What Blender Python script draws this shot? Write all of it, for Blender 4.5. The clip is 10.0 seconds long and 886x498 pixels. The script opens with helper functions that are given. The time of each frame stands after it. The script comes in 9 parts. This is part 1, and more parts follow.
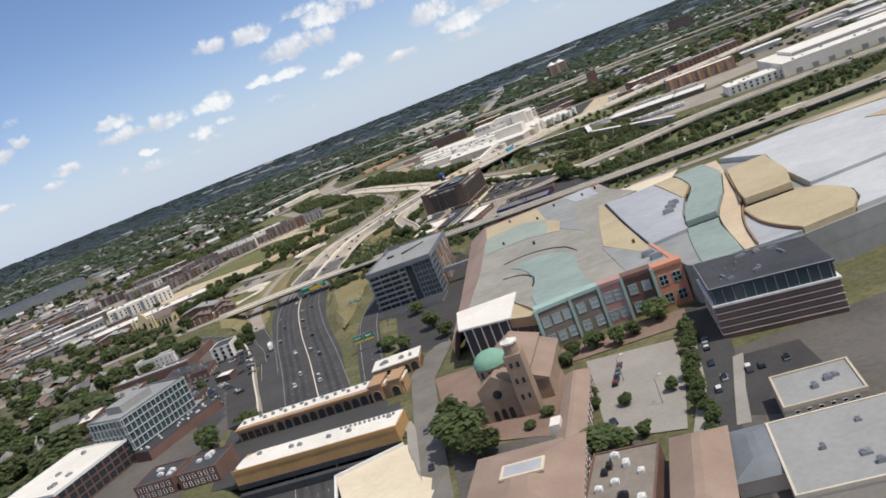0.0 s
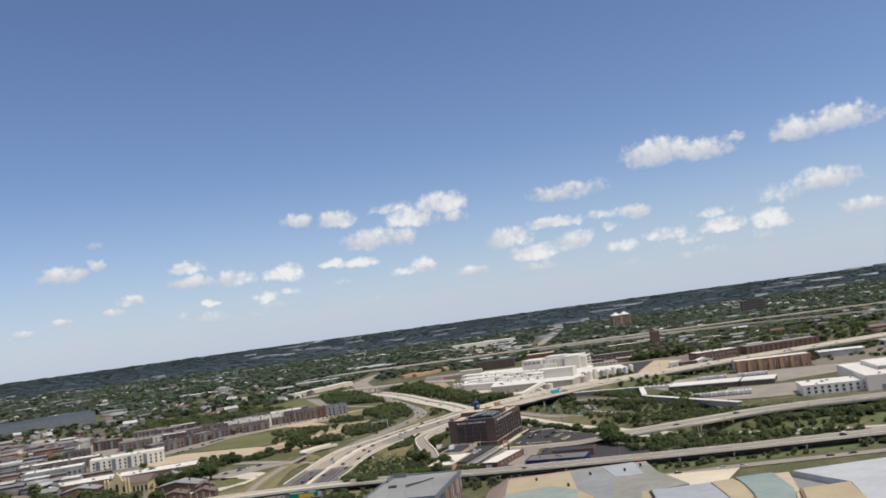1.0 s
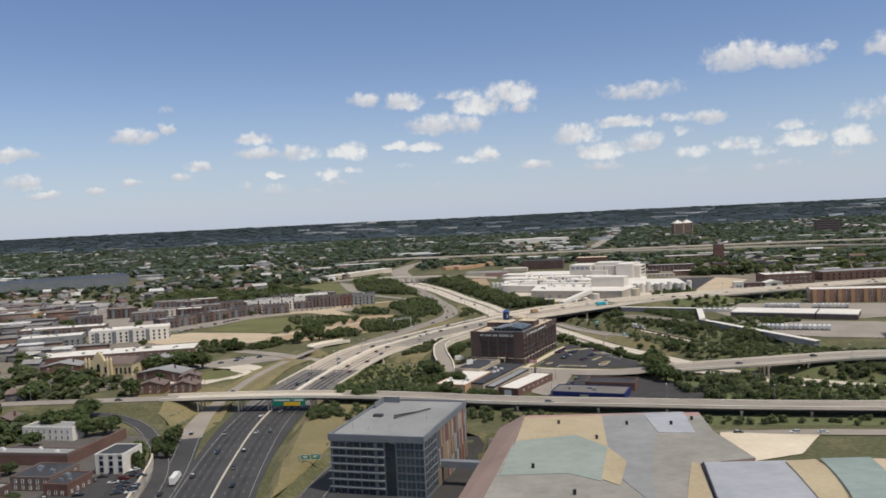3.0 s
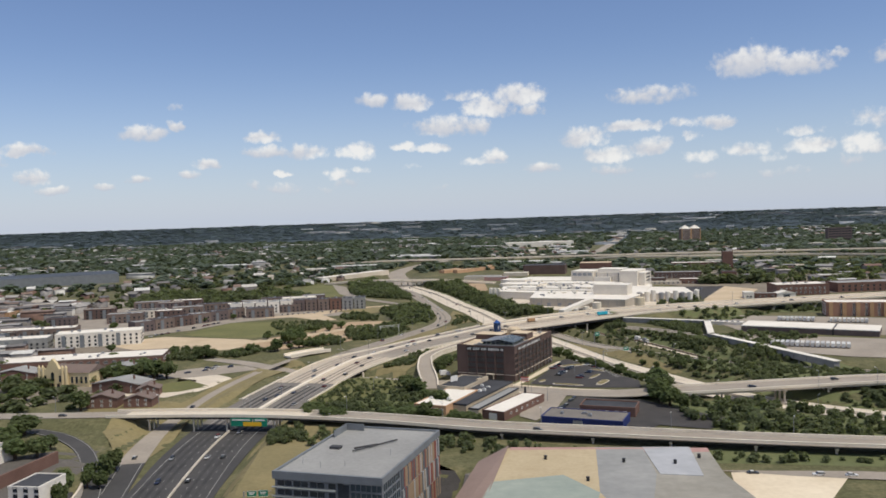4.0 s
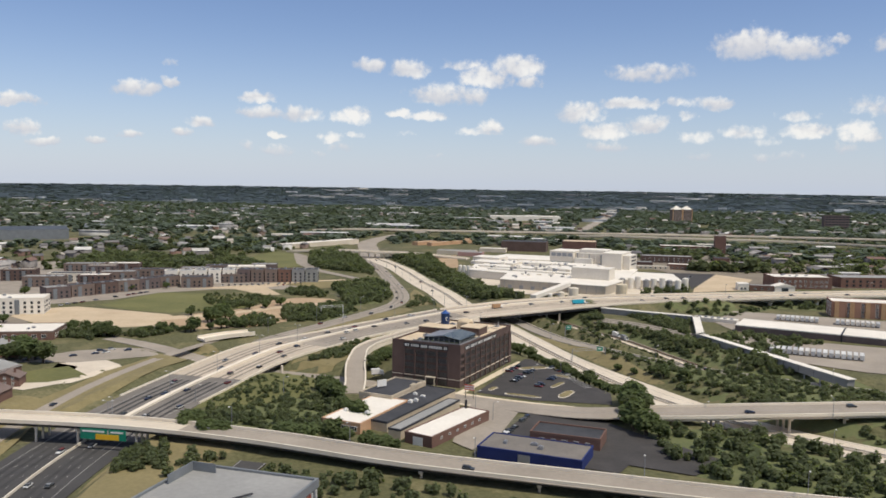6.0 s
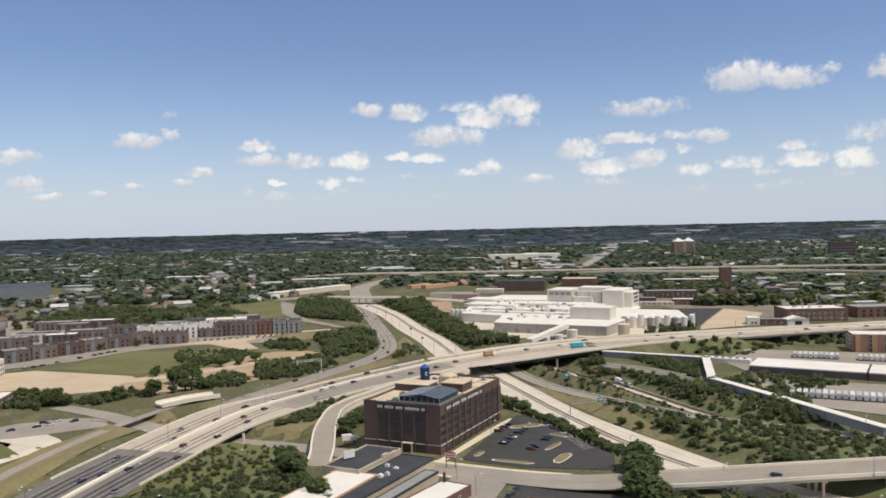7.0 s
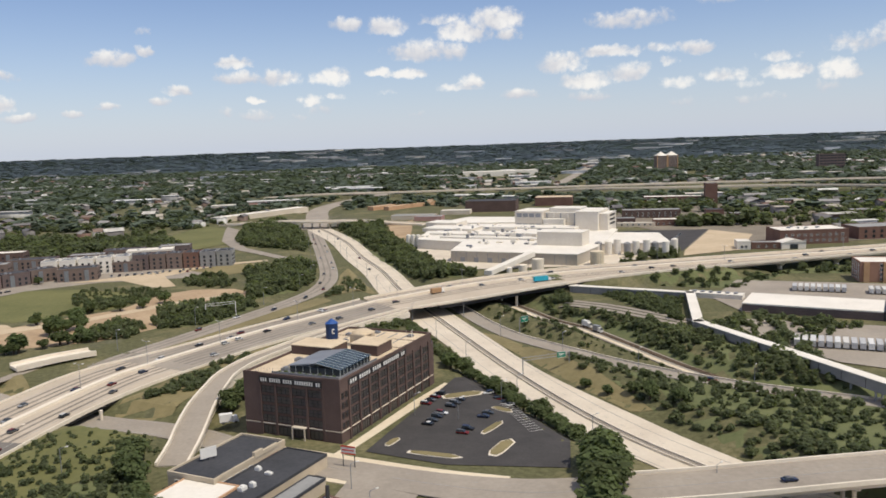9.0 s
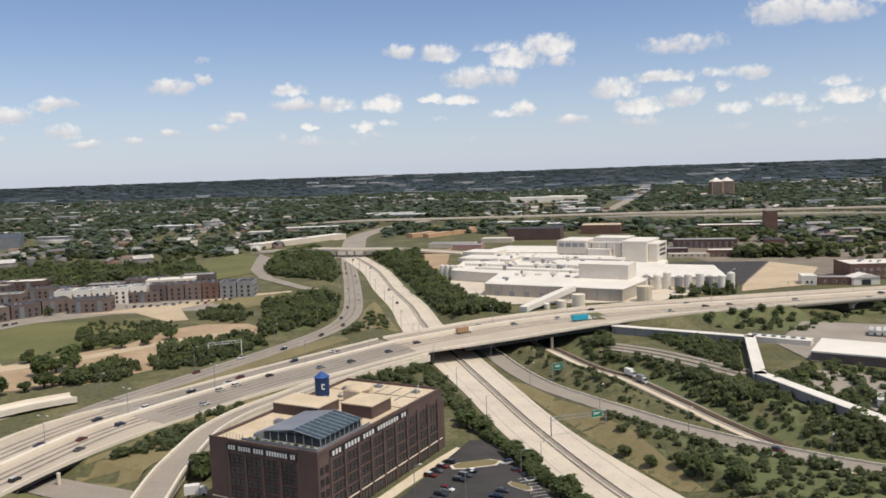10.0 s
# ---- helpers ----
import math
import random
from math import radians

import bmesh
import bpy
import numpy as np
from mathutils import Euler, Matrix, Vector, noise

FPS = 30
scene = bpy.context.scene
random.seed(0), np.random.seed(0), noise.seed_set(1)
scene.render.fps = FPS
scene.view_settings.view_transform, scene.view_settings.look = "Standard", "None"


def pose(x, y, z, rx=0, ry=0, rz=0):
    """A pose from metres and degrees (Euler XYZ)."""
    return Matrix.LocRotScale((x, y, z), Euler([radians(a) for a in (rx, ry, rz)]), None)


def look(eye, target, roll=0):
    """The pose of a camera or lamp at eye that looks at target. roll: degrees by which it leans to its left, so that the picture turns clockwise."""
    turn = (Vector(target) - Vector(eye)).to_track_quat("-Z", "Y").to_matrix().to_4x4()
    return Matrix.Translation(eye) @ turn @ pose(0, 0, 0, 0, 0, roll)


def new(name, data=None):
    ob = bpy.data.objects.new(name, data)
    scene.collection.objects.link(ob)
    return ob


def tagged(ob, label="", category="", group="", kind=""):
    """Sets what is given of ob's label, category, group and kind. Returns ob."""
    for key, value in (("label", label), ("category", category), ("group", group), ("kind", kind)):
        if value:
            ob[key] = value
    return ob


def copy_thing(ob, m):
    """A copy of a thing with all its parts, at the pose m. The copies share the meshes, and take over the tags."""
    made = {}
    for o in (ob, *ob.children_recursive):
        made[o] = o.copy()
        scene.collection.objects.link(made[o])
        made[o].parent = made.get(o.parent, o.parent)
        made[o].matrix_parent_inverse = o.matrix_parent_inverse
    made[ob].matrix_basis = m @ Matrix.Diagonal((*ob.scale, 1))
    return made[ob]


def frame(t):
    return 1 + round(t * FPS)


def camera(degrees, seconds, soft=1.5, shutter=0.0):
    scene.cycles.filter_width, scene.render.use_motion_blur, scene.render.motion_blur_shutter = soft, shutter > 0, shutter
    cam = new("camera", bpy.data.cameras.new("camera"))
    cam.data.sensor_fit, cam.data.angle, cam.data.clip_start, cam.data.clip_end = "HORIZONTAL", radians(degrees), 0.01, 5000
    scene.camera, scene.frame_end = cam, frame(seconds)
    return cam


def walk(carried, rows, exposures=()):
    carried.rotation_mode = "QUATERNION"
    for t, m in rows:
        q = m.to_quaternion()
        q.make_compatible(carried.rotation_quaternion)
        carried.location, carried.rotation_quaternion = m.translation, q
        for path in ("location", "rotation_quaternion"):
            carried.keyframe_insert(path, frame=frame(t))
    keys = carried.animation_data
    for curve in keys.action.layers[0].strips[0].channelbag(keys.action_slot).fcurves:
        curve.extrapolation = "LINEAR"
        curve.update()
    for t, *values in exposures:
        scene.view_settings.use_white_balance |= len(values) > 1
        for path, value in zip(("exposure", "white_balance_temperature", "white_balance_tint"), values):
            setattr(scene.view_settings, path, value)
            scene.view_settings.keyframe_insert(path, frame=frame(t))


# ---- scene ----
cam = camera(56.64, 10.0, soft=1.7)
# seconds, eye in metres, yaw, pitch, roll in degrees
ROWS = [
    (0.0, 0.00, 0.00, 77.20, -0.79, -10.37, -21.66),
    (0.5, 3.42, 19.04, 77.72, -1.68, -3.91, -17.26),
    (1.0, 6.91, 37.96, 78.12, -1.20, 4.79, -7.73),
    (1.5, 10.45, 56.74, 78.40, 2.12, 1.81, -3.54),
    (2.0, 14.05, 75.42, 78.57, 3.02, -3.26, -2.10),
    (2.5, 17.71, 94.01, 78.64, 3.64, -2.79, -2.81),
    (4.0, 28.99, 149.30, 78.32, 4.08, -2.40, -1.84),
    (4.5, 32.85, 167.61, 78.07, 3.35, -4.08, 0.46),
    (5.0, 36.74, 185.89, 77.75, 2.88, -5.15, 1.61),
    (6.5, 48.67, 240.64, 76.50, 3.78, -3.18, -0.03),
    (7.0, 52.71, 258.89, 76.01, 3.62, -1.69, -1.33),
    (7.5, 56.79, 277.18, 75.50, 3.97, -2.53, -1.84),
    (8.0, 60.89, 295.49, 74.97, 4.64, -4.24, -2.08),
    (8.5, 65.02, 313.86, 74.44, 4.25, -6.99, -2.16),
    (9.0, 69.18, 332.29, 73.90, 2.62, -7.48, -2.01),
    (9.5, 73.35, 350.80, 73.37, 3.23, -5.35, -2.38),
    (10.0, 77.55, 369.38, 72.86, 6.12, -5.59, -2.00),
]


def heading(yaw, pitch, e):
    a, b = radians(yaw), radians(pitch)
    return (e[0] - math.sin(a) * math.cos(b), e[1] + math.cos(a) * math.cos(b), e[2] + math.sin(b))


walk(cam, [(t, look((x, y, z), heading(yaw, pitch, (x, y, z)), roll)) for t, x, y, z, yaw, pitch, roll in ROWS],
     [(0.0, -0.1, 6280, 10), (0.5, 0.06, 6280, 10), (1.0, -0.24, 6330, 10), (1.5, -0.54, 6330, 10), (2.0, -0.32, 6330, 10), (2.5, -0.34, 6350, 10), (4.0, -0.24, 6430, 10), (5.0, -0.18, 6450, 10), (6.5, -0.16, 6550, 10), (7.5, -0.19, 6480, 10), (8.5, -0.13, 6610, 10.5), (10.0, -0.17, 6590, 10.5)])

# ---- light ----
SUN_AZ, SUN_EL = 120.0, 62.0          # degrees from +y towards +x; above the horizon
SUN_DIR = Vector((math.sin(radians(SUN_AZ)) * math.cos(radians(SUN_EL)), math.cos(radians(SUN_AZ)) * math.cos(radians(SUN_EL)), math.sin(radians(SUN_EL))))
sun = new("sun", bpy.data.lights.new("sun", "SUN"))
sun.data.energy, sun.data.angle, sun.data.color = 3.8, radians(0.6), (1.0, 0.915, 0.765)
sun.matrix_world = look(SUN_DIR * 900, (0, 0, 0))

# clouds: azimuth from +y towards +x, elevation, half width, half height in degrees, density
CLOUDS = {
    "far_left": [(-35.4, 2.64, 2.04, 0.45, 1), (-33.3, 4.06, 1.81, 0.54, 1), (-30.6, 4.77, 1.58, 0.45, 1), (-30.5, 2.99, 1.00, 0.54, 1), (-29.2, 2.16, 1.00, 0.32, 1), (-26.0, 2.39, 0.68, 0.32, 1), (-24.2, 2.76, 0.63, 0.27, 1), (-23.9, 5.87, 1.81, 0.63, 1), (-21.8, 7.51, 0.45, 0.27, 0.4), (-21.7, 6.25, 0.68, 0.36, 1), (-21.1, 3.06, 0.81, 0.36, 1), (-19.9, 3.83, 1.13, 0.41, 1), (-17.1, 2.25, 0.63, 0.36, 0.6)],
    "left": [(-16.0, 5.54, 1.36, 0.50, 1), (-15.9, 4.50, 1.81, 0.45, 1), (-15.1, 2.05, 1.36, 0.45, 0.7), (-14.8, 3.05, 0.68, 0.27, 1), (-13.2, 4.52, 1.58, 0.63, 0.8), (-12.2, 1.87, 0.54, 0.41, 0.4), (-11.3, 2.95, 0.91, 0.41, 1), (-10.6, 2.35, 1.13, 0.45, 0.4), (-9.9, 4.51, 1.45, 0.63, 1), (-9.8, 3.21, 0.63, 0.27, 0.7), (-8.6, 7.95, 1.13, 0.50, 1), (-6.5, 4.75, 1.13, 0.32, 1), (-5.9, 3.22, 0.68, 0.23, 0.3)],
    "middle": [(-5.7, 7.77, 1.58, 0.68, 1), (-4.6, 4.54, 1.58, 0.36, 1), (-4.1, 1.84, 0.91, 0.27, 0.25), (-3.6, 6.09, 2.49, 0.81, 1), (-2.0, 8.07, 1.81, 0.41, 0.6), (-1.4, 5.91, 1.36, 0.63, 0.8), (-1.2, 3.57, 1.81, 0.32, 0.7), (-0.9, 7.24, 2.04, 0.81, 1), (-0.4, 3.99, 0.91, 0.54, 1), (0.7, 2.45, 0.36, 0.18, 0.4), (1.6, 7.99, 1.90, 0.91, 1), (2.2, 7.05, 1.13, 0.54, 1), (2.9, 2.92, 1.36, 0.41, 1)],
    "right": [(5.7, 4.95, 1.72, 0.77, 1), (7.3, 3.69, 2.04, 0.68, 1), (7.8, 2.66, 1.58, 0.41, 0.7), (9.2, 5.48, 2.17, 0.45, 1), (10.2, 7.50, 3.17, 0.63, 0.75), (10.3, 4.08, 1.72, 0.68, 1), (12.2, 5.43, 0.91, 0.41, 0.7), (12.9, 4.57, 0.72, 0.36, 0.7), (13.4, 3.20, 1.36, 0.41, 0.6), (13.7, 2.01, 1.13, 0.36, 0.4), (14.4, 5.39, 1.45, 0.50, 1), (16.2, 3.50, 1.90, 0.45, 0.7), (16.5, 9.25, 2.49, 1.09, 1)],
    "far_right": [(17.6, 1.88, 0.68, 0.41, 0.5), (17.7, 2.97, 0.91, 0.36, 0.4), (19.0, 1.95, 1.36, 0.32, 0.4), (19.5, 8.68, 2.49, 0.77, 1), (19.7, 4.55, 1.58, 0.36, 0.6), (20.2, 3.61, 1.81, 0.54, 1), (21.8, 9.19, 0.54, 0.36, 0.6), (22.7, 2.49, 0.81, 0.54, 0.5), (23.1, 3.52, 1.18, 0.72, 1), (24.0, 5.04, 2.04, 0.59, 0.6), (25.2, 8.89, 1.81, 0.91, 1), (26.8, 5.50, 2.26, 0.72, 1), (27.8, 9.00, 2.72, 0.91, 1), (28.6, 3.45, 1.81, 0.54, 1)],
}


class Nodes:
    """Short hand for building a node tree."""

    def __init__(self, tree):
        self.tree = tree

    def add(self, kind, **settings):
        node = self.tree.nodes.new(kind)
        for key, value in settings.items():
            if key == "op":
                node.operation = value
            elif key == "blend":
                node.data_type, node.blend_type = "RGBA", value
            elif key == "clamp":
                node.use_clamp = value
        return node

    def plug(self, value, socket):
        if hasattr(value, "is_linked"):
            self.tree.links.new(value, socket)
        else:
            socket.default_value = value

    def maths(self, op, a, b=0.0, clamp=False):
        node = self.add("ShaderNodeMath", op=op, clamp=clamp)
        self.plug(a, node.inputs[0])
        self.plug(b, node.inputs[1])
        return node.outputs[0]

    def noise(self, scale, vector=None, detail=4.0, rough=0.55):
        node = self.add("ShaderNodeTexNoise")
        node.inputs["Scale"].default_value, node.inputs["Detail"].default_value, node.inputs["Roughness"].default_value = scale, detail, rough
        if vector is not None:
            self.plug(vector, node.inputs["Vector"])
        return node

    def ramp(self, value, stops):
        node = self.add("ShaderNodeValToRGB")
        while len(node.color_ramp.elements) < len(stops):
            node.color_ramp.elements.new(0.5)
        for el, (at, colour) in zip(node.color_ramp.elements, stops):
            el.position, el.color = at, (*colour, 1.0)
        self.plug(value, node.inputs[0])
        return node.outputs[0]

    def mix(self, factor, a, b, blend="MIX"):
        node = self.add("ShaderNodeMix", blend=blend)
        self.plug(factor, node.inputs[0])
        self.plug(a, node.inputs[6])
        self.plug(b, node.inputs[7])
        return node.outputs[2]


def build_sky():
    world = bpy.data.worlds.new("sky")
    scene.world = world
    world.use_nodes = True
    n = Nodes(world.node_tree)
    world.node_tree.nodes.clear()
    sky = n.add("ShaderNodeTexSky")
    sky.sky_type, sky.sun_disc = "NISHITA", False
    sky.sun_elevation, sky.sun_rotation = radians(SUN_EL), radians(SUN_AZ)
    sky.altitude, sky.air_density, sky.dust_density, sky.ozone_density = 300, 1.0, 0.25, 3.0
    co = n.add("ShaderNodeTexCoord").outputs["Generated"]
    wob = n.noise(34.0, co, 5.0, 0.6)
    sep = n.add("ShaderNodeSeparateXYZ")
    n.plug(co, sep.inputs[0])
    az = n.maths("MULTIPLY", n.maths("ARCTAN2", sep.outputs[0], sep.outputs[1]), 57.2958)
    el = n.maths("MULTIPLY", n.maths("ARCSINE", sep.outputs[2]), 57.2958)
    wsep = n.add("ShaderNodeSeparateXYZ")
    n.plug(wob.outputs["Color"], wsep.inputs[0])
    az = n.maths("ADD", az, n.maths("MULTIPLY", n.maths("SUBTRACT", wsep.outputs[0], 0.5), 2.4))
    fine = n.noise(105.0, co, 3.5, 0.55).outputs["Fac"]
    el2 = n.maths("ADD", el, n.maths("MULTIPLY", n.maths("SUBTRACT", wsep.outputs[1], 0.5), 0.9))
    cover, shade = None, None
    for bank in CLOUDS.values():
        for a, e, w, hgt, dens in bank:
            e += 0.12
            dx = n.maths("MULTIPLY", n.maths("SUBTRACT", az, a), 0.93 / w)
            dy = n.maths("MULTIPLY", n.maths("SUBTRACT", el2, e - 0.3 * hgt), 1.0 / (1.36 * hgt))
            dy = n.maths("MAXIMUM", dy, n.maths("MULTIPLY", dy, -1.6))
            fall = n.maths("SUBTRACT", 1.0, n.maths("ADD", n.maths("MULTIPLY", dx, dx), n.maths("MULTIPLY", dy, dy)))
            fall = n.maths("MULTIPLY", fall, dens)
            cover = fall if cover is None else n.maths("MAXIMUM", cover, fall)
            lit = n.maths("ADD", n.maths("MULTIPLY", n.maths("SUBTRACT", el2, e - 0.3 * hgt), 0.75 / hgt), n.maths("MULTIPLY", fall, 0.5))
            shade = lit if shade is None else n.maths("MAXIMUM", shade, lit)
    body = n.maths("ADD", cover, n.maths("MULTIPLY", n.maths("SUBTRACT", fine, 0.5), 1.5))
    soft = n.add("ShaderNodeMapRange")
    soft.interpolation_type = "SMOOTHSTEP"
    n.plug(body, soft.inputs[0])
    soft.inputs[1].default_value, soft.inputs[2].default_value, soft.inputs[4].default_value = 0.04, 0.95, 0.86
    thin = n.add("ShaderNodeMapRange")
    n.plug(el, thin.inputs[0])
    thin.inputs[1].default_value, thin.inputs[2].default_value, thin.inputs[3].default_value = 0.5, 3.2, 0.7
    seen = n.maths("MULTIPLY", soft.outputs[0], thin.outputs[0])
    tone = n.ramp(n.maths("ADD", n.maths("MULTIPLY", shade, 0.55), n.maths("MULTIPLY", fine, 0.4)), [(0.2, (5.6, 5.9, 6.6)), (0.5, (7.0, 6.95, 7.1)), (0.78, (9.3, 9.1, 8.7))])
    # unseen scattered cumulus, added overhead and behind to raise the fill light
    high = n.add("ShaderNodeMapRange")
    n.plug(el, high.inputs[0])
    high.inputs[1].default_value, high.inputs[2].default_value = 27.0, 38.0
    wide = n.add("ShaderNodeMapRange")
    n.plug(n.maths("ABSOLUTE", az), wide.inputs[0])
    wide.inputs[1].default_value, wide.inputs[2].default_value = 46.0, 60.0
    lofty = n.maths("ADD", n.maths("ABSOLUTE", sep.outputs[2]), 0.12)
    flat = n.add("ShaderNodeCombineXYZ")
    n.plug(n.maths("DIVIDE", sep.outputs[0], lofty), flat.inputs[0])
    n.plug(n.maths("DIVIDE", sep.outputs[1], lofty), flat.inputs[1])
    field = n.add("ShaderNodeMapRange")
    field.interpolation_type = "SMOOTHSTEP"
    n.plug(n.noise(1.6, flat.outputs[0], 6.0, 0.55).outputs["Fac"], field.inputs[0])
    field.inputs[1].default_value, field.inputs[2].default_value = 0.46, 0.60
    elsewhere = n.maths("MULTIPLY", field.outputs[0], n.maths("MAXIMUM", high.outputs[0], wide.outputs[0]))
    # pale haze low over the horizon
    low = n.maths("POWER", n.maths("SUBTRACT", 1.0, n.maths("MULTIPLY", n.maths("ABSOLUTE", el), 1 / 12.0), clamp=True), 2.0)
    clean = n.mix(1.0, sky.outputs[0], (0.98, 0.95, 1.06, 1), "MULTIPLY")
    base = n.mix(n.maths("MULTIPLY", low, 0.75), clean, (5.0, 5.9, 7.4, 1))
    out = n.mix(seen, base, tone)
    out = n.mix(elsewhere, out, (8.2, 8.1, 8.1, 1))
    bg = n.add("ShaderNodeBackground")
    n.plug(out, bg.inputs[0])
    bg.inputs[1].default_value = 0.115
    end = n.add("ShaderNodeOutputWorld")
    n.plug(bg.outputs[0], end.inputs[0])


build_sky()

# ---- materials ----


def surface(name, dark, light, scale=0.3, fine=6.0, rough=0.85, bump=0.15, metal=0.0, by_object=0.0, by_island=0.0, contrast=1.0, spec=0.35):
    """A two-scale procedural surface: broad stains, fine grain, relief; tones may vary by object or by loose piece."""
    m = bpy.data.materials.new(name)
    m.use_nodes = True
    n = Nodes(m.node_tree)
    bsdf = m.node_tree.nodes["Principled BSDF"]
    geo = n.add("ShaderNodeNewGeometry")
    where = geo.outputs["Position"]
    broad = n.noise(scale, where, 5.0, 0.6).outputs["Fac"]
    grain = n.noise(fine, where, 3.0, 0.6).outputs["Fac"]
    both = n.maths("ADD", n.maths("MULTIPLY", broad, 0.65), n.maths("MULTIPLY", grain, 0.35))
    spread = 0.22 / contrast
    tone = n.ramp(both, [(max(0.0, 0.5 - spread), dark), (min(1.0, 0.5 + spread), light)])
    for amount, source in ((by_object, None), (by_island, geo.outputs["Random Per Island"])):
        if amount:
            if source is None:
                source = n.add("ShaderNodeObjectInfo").outputs["Random"]
            gain = n.maths("ADD", n.maths("MULTIPLY", source, 2 * amount), 1 - amount)
            hsv = n.add("ShaderNodeHueSaturation")
            n.plug(gain, hsv.inputs["Value"])
            n.plug(n.maths("ADD", n.maths("MULTIPLY", source, amount * 0.05), 0.5 - amount * 0.025), hsv.inputs["Hue"])
            n.plug(tone, hsv.inputs["Color"])
            tone = hsv.outputs[0]
    n.plug(tone, bsdf.inputs["Base Color"])
    bsdf.inputs["Roughness"].default_value, bsdf.inputs["Metallic"].default_value = rough, metal
    bsdf.inputs["Specular IOR Level"].default_value = spec
    if bump:
        rel = n.add("ShaderNodeBump")
        rel.inputs["Strength"].default_value, rel.inputs["Distance"].default_value = bump, 0.2
        n.plug(both, rel.inputs["Height"])
        n.plug(rel.outputs[0], bsdf.inputs["Normal"])
    return m


def palette(name, colours, rough=0.8, by="island", fine=3.0):
    """A surface whose loose pieces (or objects) take one of several colours."""
    m = bpy.data.materials.new(name)
    m.use_nodes = True
    n = Nodes(m.node_tree)
    bsdf = m.node_tree.nodes["Principled BSDF"]
    geo = n.add("ShaderNodeNewGeometry")
    pick = geo.outputs["Random Per Island"] if by == "island" else n.add("ShaderNodeObjectInfo").outputs["Random"]
    node = n.add("ShaderNodeValToRGB")
    node.color_ramp.interpolation = "CONSTANT"
    while len(node.color_ramp.elements) < len(colours):
        node.color_ramp.elements.new(0.5)
    for i, (el, c) in enumerate(zip(node.color_ramp.elements, colours)):
        el.position, el.color = i / len(colours), (*c, 1)
    n.plug(pick, node.inputs[0])
    grain = n.noise(fine, geo.outputs["Position"], 4.0, 0.6).outputs["Fac"]
    worn = n.ramp(grain, [(0.25, (0.7, 0.7, 0.7)), (0.7, (1.1, 1.1, 1.1))])
    n.plug(n.mix(1.0, node.outputs[0], worn, "MULTIPLY"), bsdf.inputs["Base Color"])
    bsdf.inputs["Roughness"].default_value = rough
    bsdf.inputs["Specular IOR Level"].default_value = 0.3
    return m


def glass_like(name, colour, rough=0.12):
    m = surface(name, tuple(c * 0.7 for c in colour), colour, 0.15, 2.0, rough, 0.02, spec=0.6)
    return m


M = {}
M["asphalt"] = surface("asphalt", (0.042, 0.041, 0.042), (0.078, 0.076, 0.075), 0.06, 1.2, 0.92)
M["asphalt_lot"] = surface("asphalt_lot", (0.036, 0.034, 0.034), (0.074, 0.069, 0.067), 0.12, 1.5, 0.92)
M["worn_road"] = surface("worn_road", (0.235, 0.205, 0.172), (0.38, 0.335, 0.28), 0.05, 0.9, 0.92)
M["old_asphalt"] = surface("old_asphalt", (0.125, 0.115, 0.104), (0.22, 0.20, 0.178), 0.12, 1.2, 0.92)
M["concrete"] = surface("concrete", (0.50, 0.43, 0.345), (0.68, 0.61, 0.50), 0.08, 1.4, 0.9)
M["pale_concrete"] = surface("pale_concrete", (0.62, 0.55, 0.45), (0.80, 0.73, 0.62), 0.08, 1.4, 0.9)
M["white_paint"] = surface("white_paint", (0.6, 0.59, 0.56), (0.8, 0.79, 0.76), 0.3, 4.0, 0.7, 0.02)
M["grass"] = surface("grass", (0.090, 0.098, 0.033), (0.185, 0.178, 0.070), 0.03, 0.5, 0.95, 0.4)
M["dry_grass"] = surface("dry_grass", (0.15, 0.128, 0.060), (0.27, 0.225, 0.115), 0.05, 0.7, 0.95, 0.4)
M["dirt"] = surface("dirt", (0.27, 0.18, 0.105), (0.50, 0.38, 0.25), 0.04, 0.5, 0.95, 0.4)
M["bare_earth"] = surface("bare_earth", (0.40, 0.31, 0.205), (0.60, 0.49, 0.345), 0.05, 0.6, 0.95, 0.3)
M["sand"] = surface("sand", (0.55, 0.46, 0.33), (0.74, 0.65, 0.5), 0.05, 0.6, 0.95, 0.2)
M["brick"] = surface("brick", (0.078, 0.052, 0.045), (0.145, 0.098, 0.086), 0.15, 3.0, 0.9, 0.2)
M["red_brick"] = surface("red_brick", (0.12, 0.066, 0.052), (0.20, 0.118, 0.094), 0.15, 3.0, 0.9, 0.2)
M["tan_brick"] = surface("tan_brick", (0.32, 0.19, 0.10), (0.47, 0.31, 0.18), 0.2, 3.0, 0.9, 0.2)
M["tan_roof"] = surface("tan_roof", (0.36, 0.285, 0.175), (0.51, 0.425, 0.28), 0.05, 0.8, 0.85)
M["cream_roof"] = surface("cream_roof", (0.50, 0.40, 0.275), (0.69, 0.575, 0.42), 0.12, 1.2, 0.9, contrast=1.2)
M["old_glass"] = glass_like("old_glass", (0.085, 0.076, 0.072), 0.3)
M["white_roof"] = surface("white_roof", (0.62, 0.58, 0.51), (0.82, 0.78, 0.71), 0.06, 0.8, 0.8)
M["grey_roof"] = surface("grey_roof", (0.22, 0.22, 0.215), (0.34, 0.34, 0.33), 0.06, 0.8, 0.85)
M["dark_roof"] = surface("dark_roof", (0.03, 0.032, 0.038), (0.075, 0.077, 0.085), 0.1, 1.0, 0.9)
M["glass"] = glass_like("glass", (0.035, 0.045, 0.055))
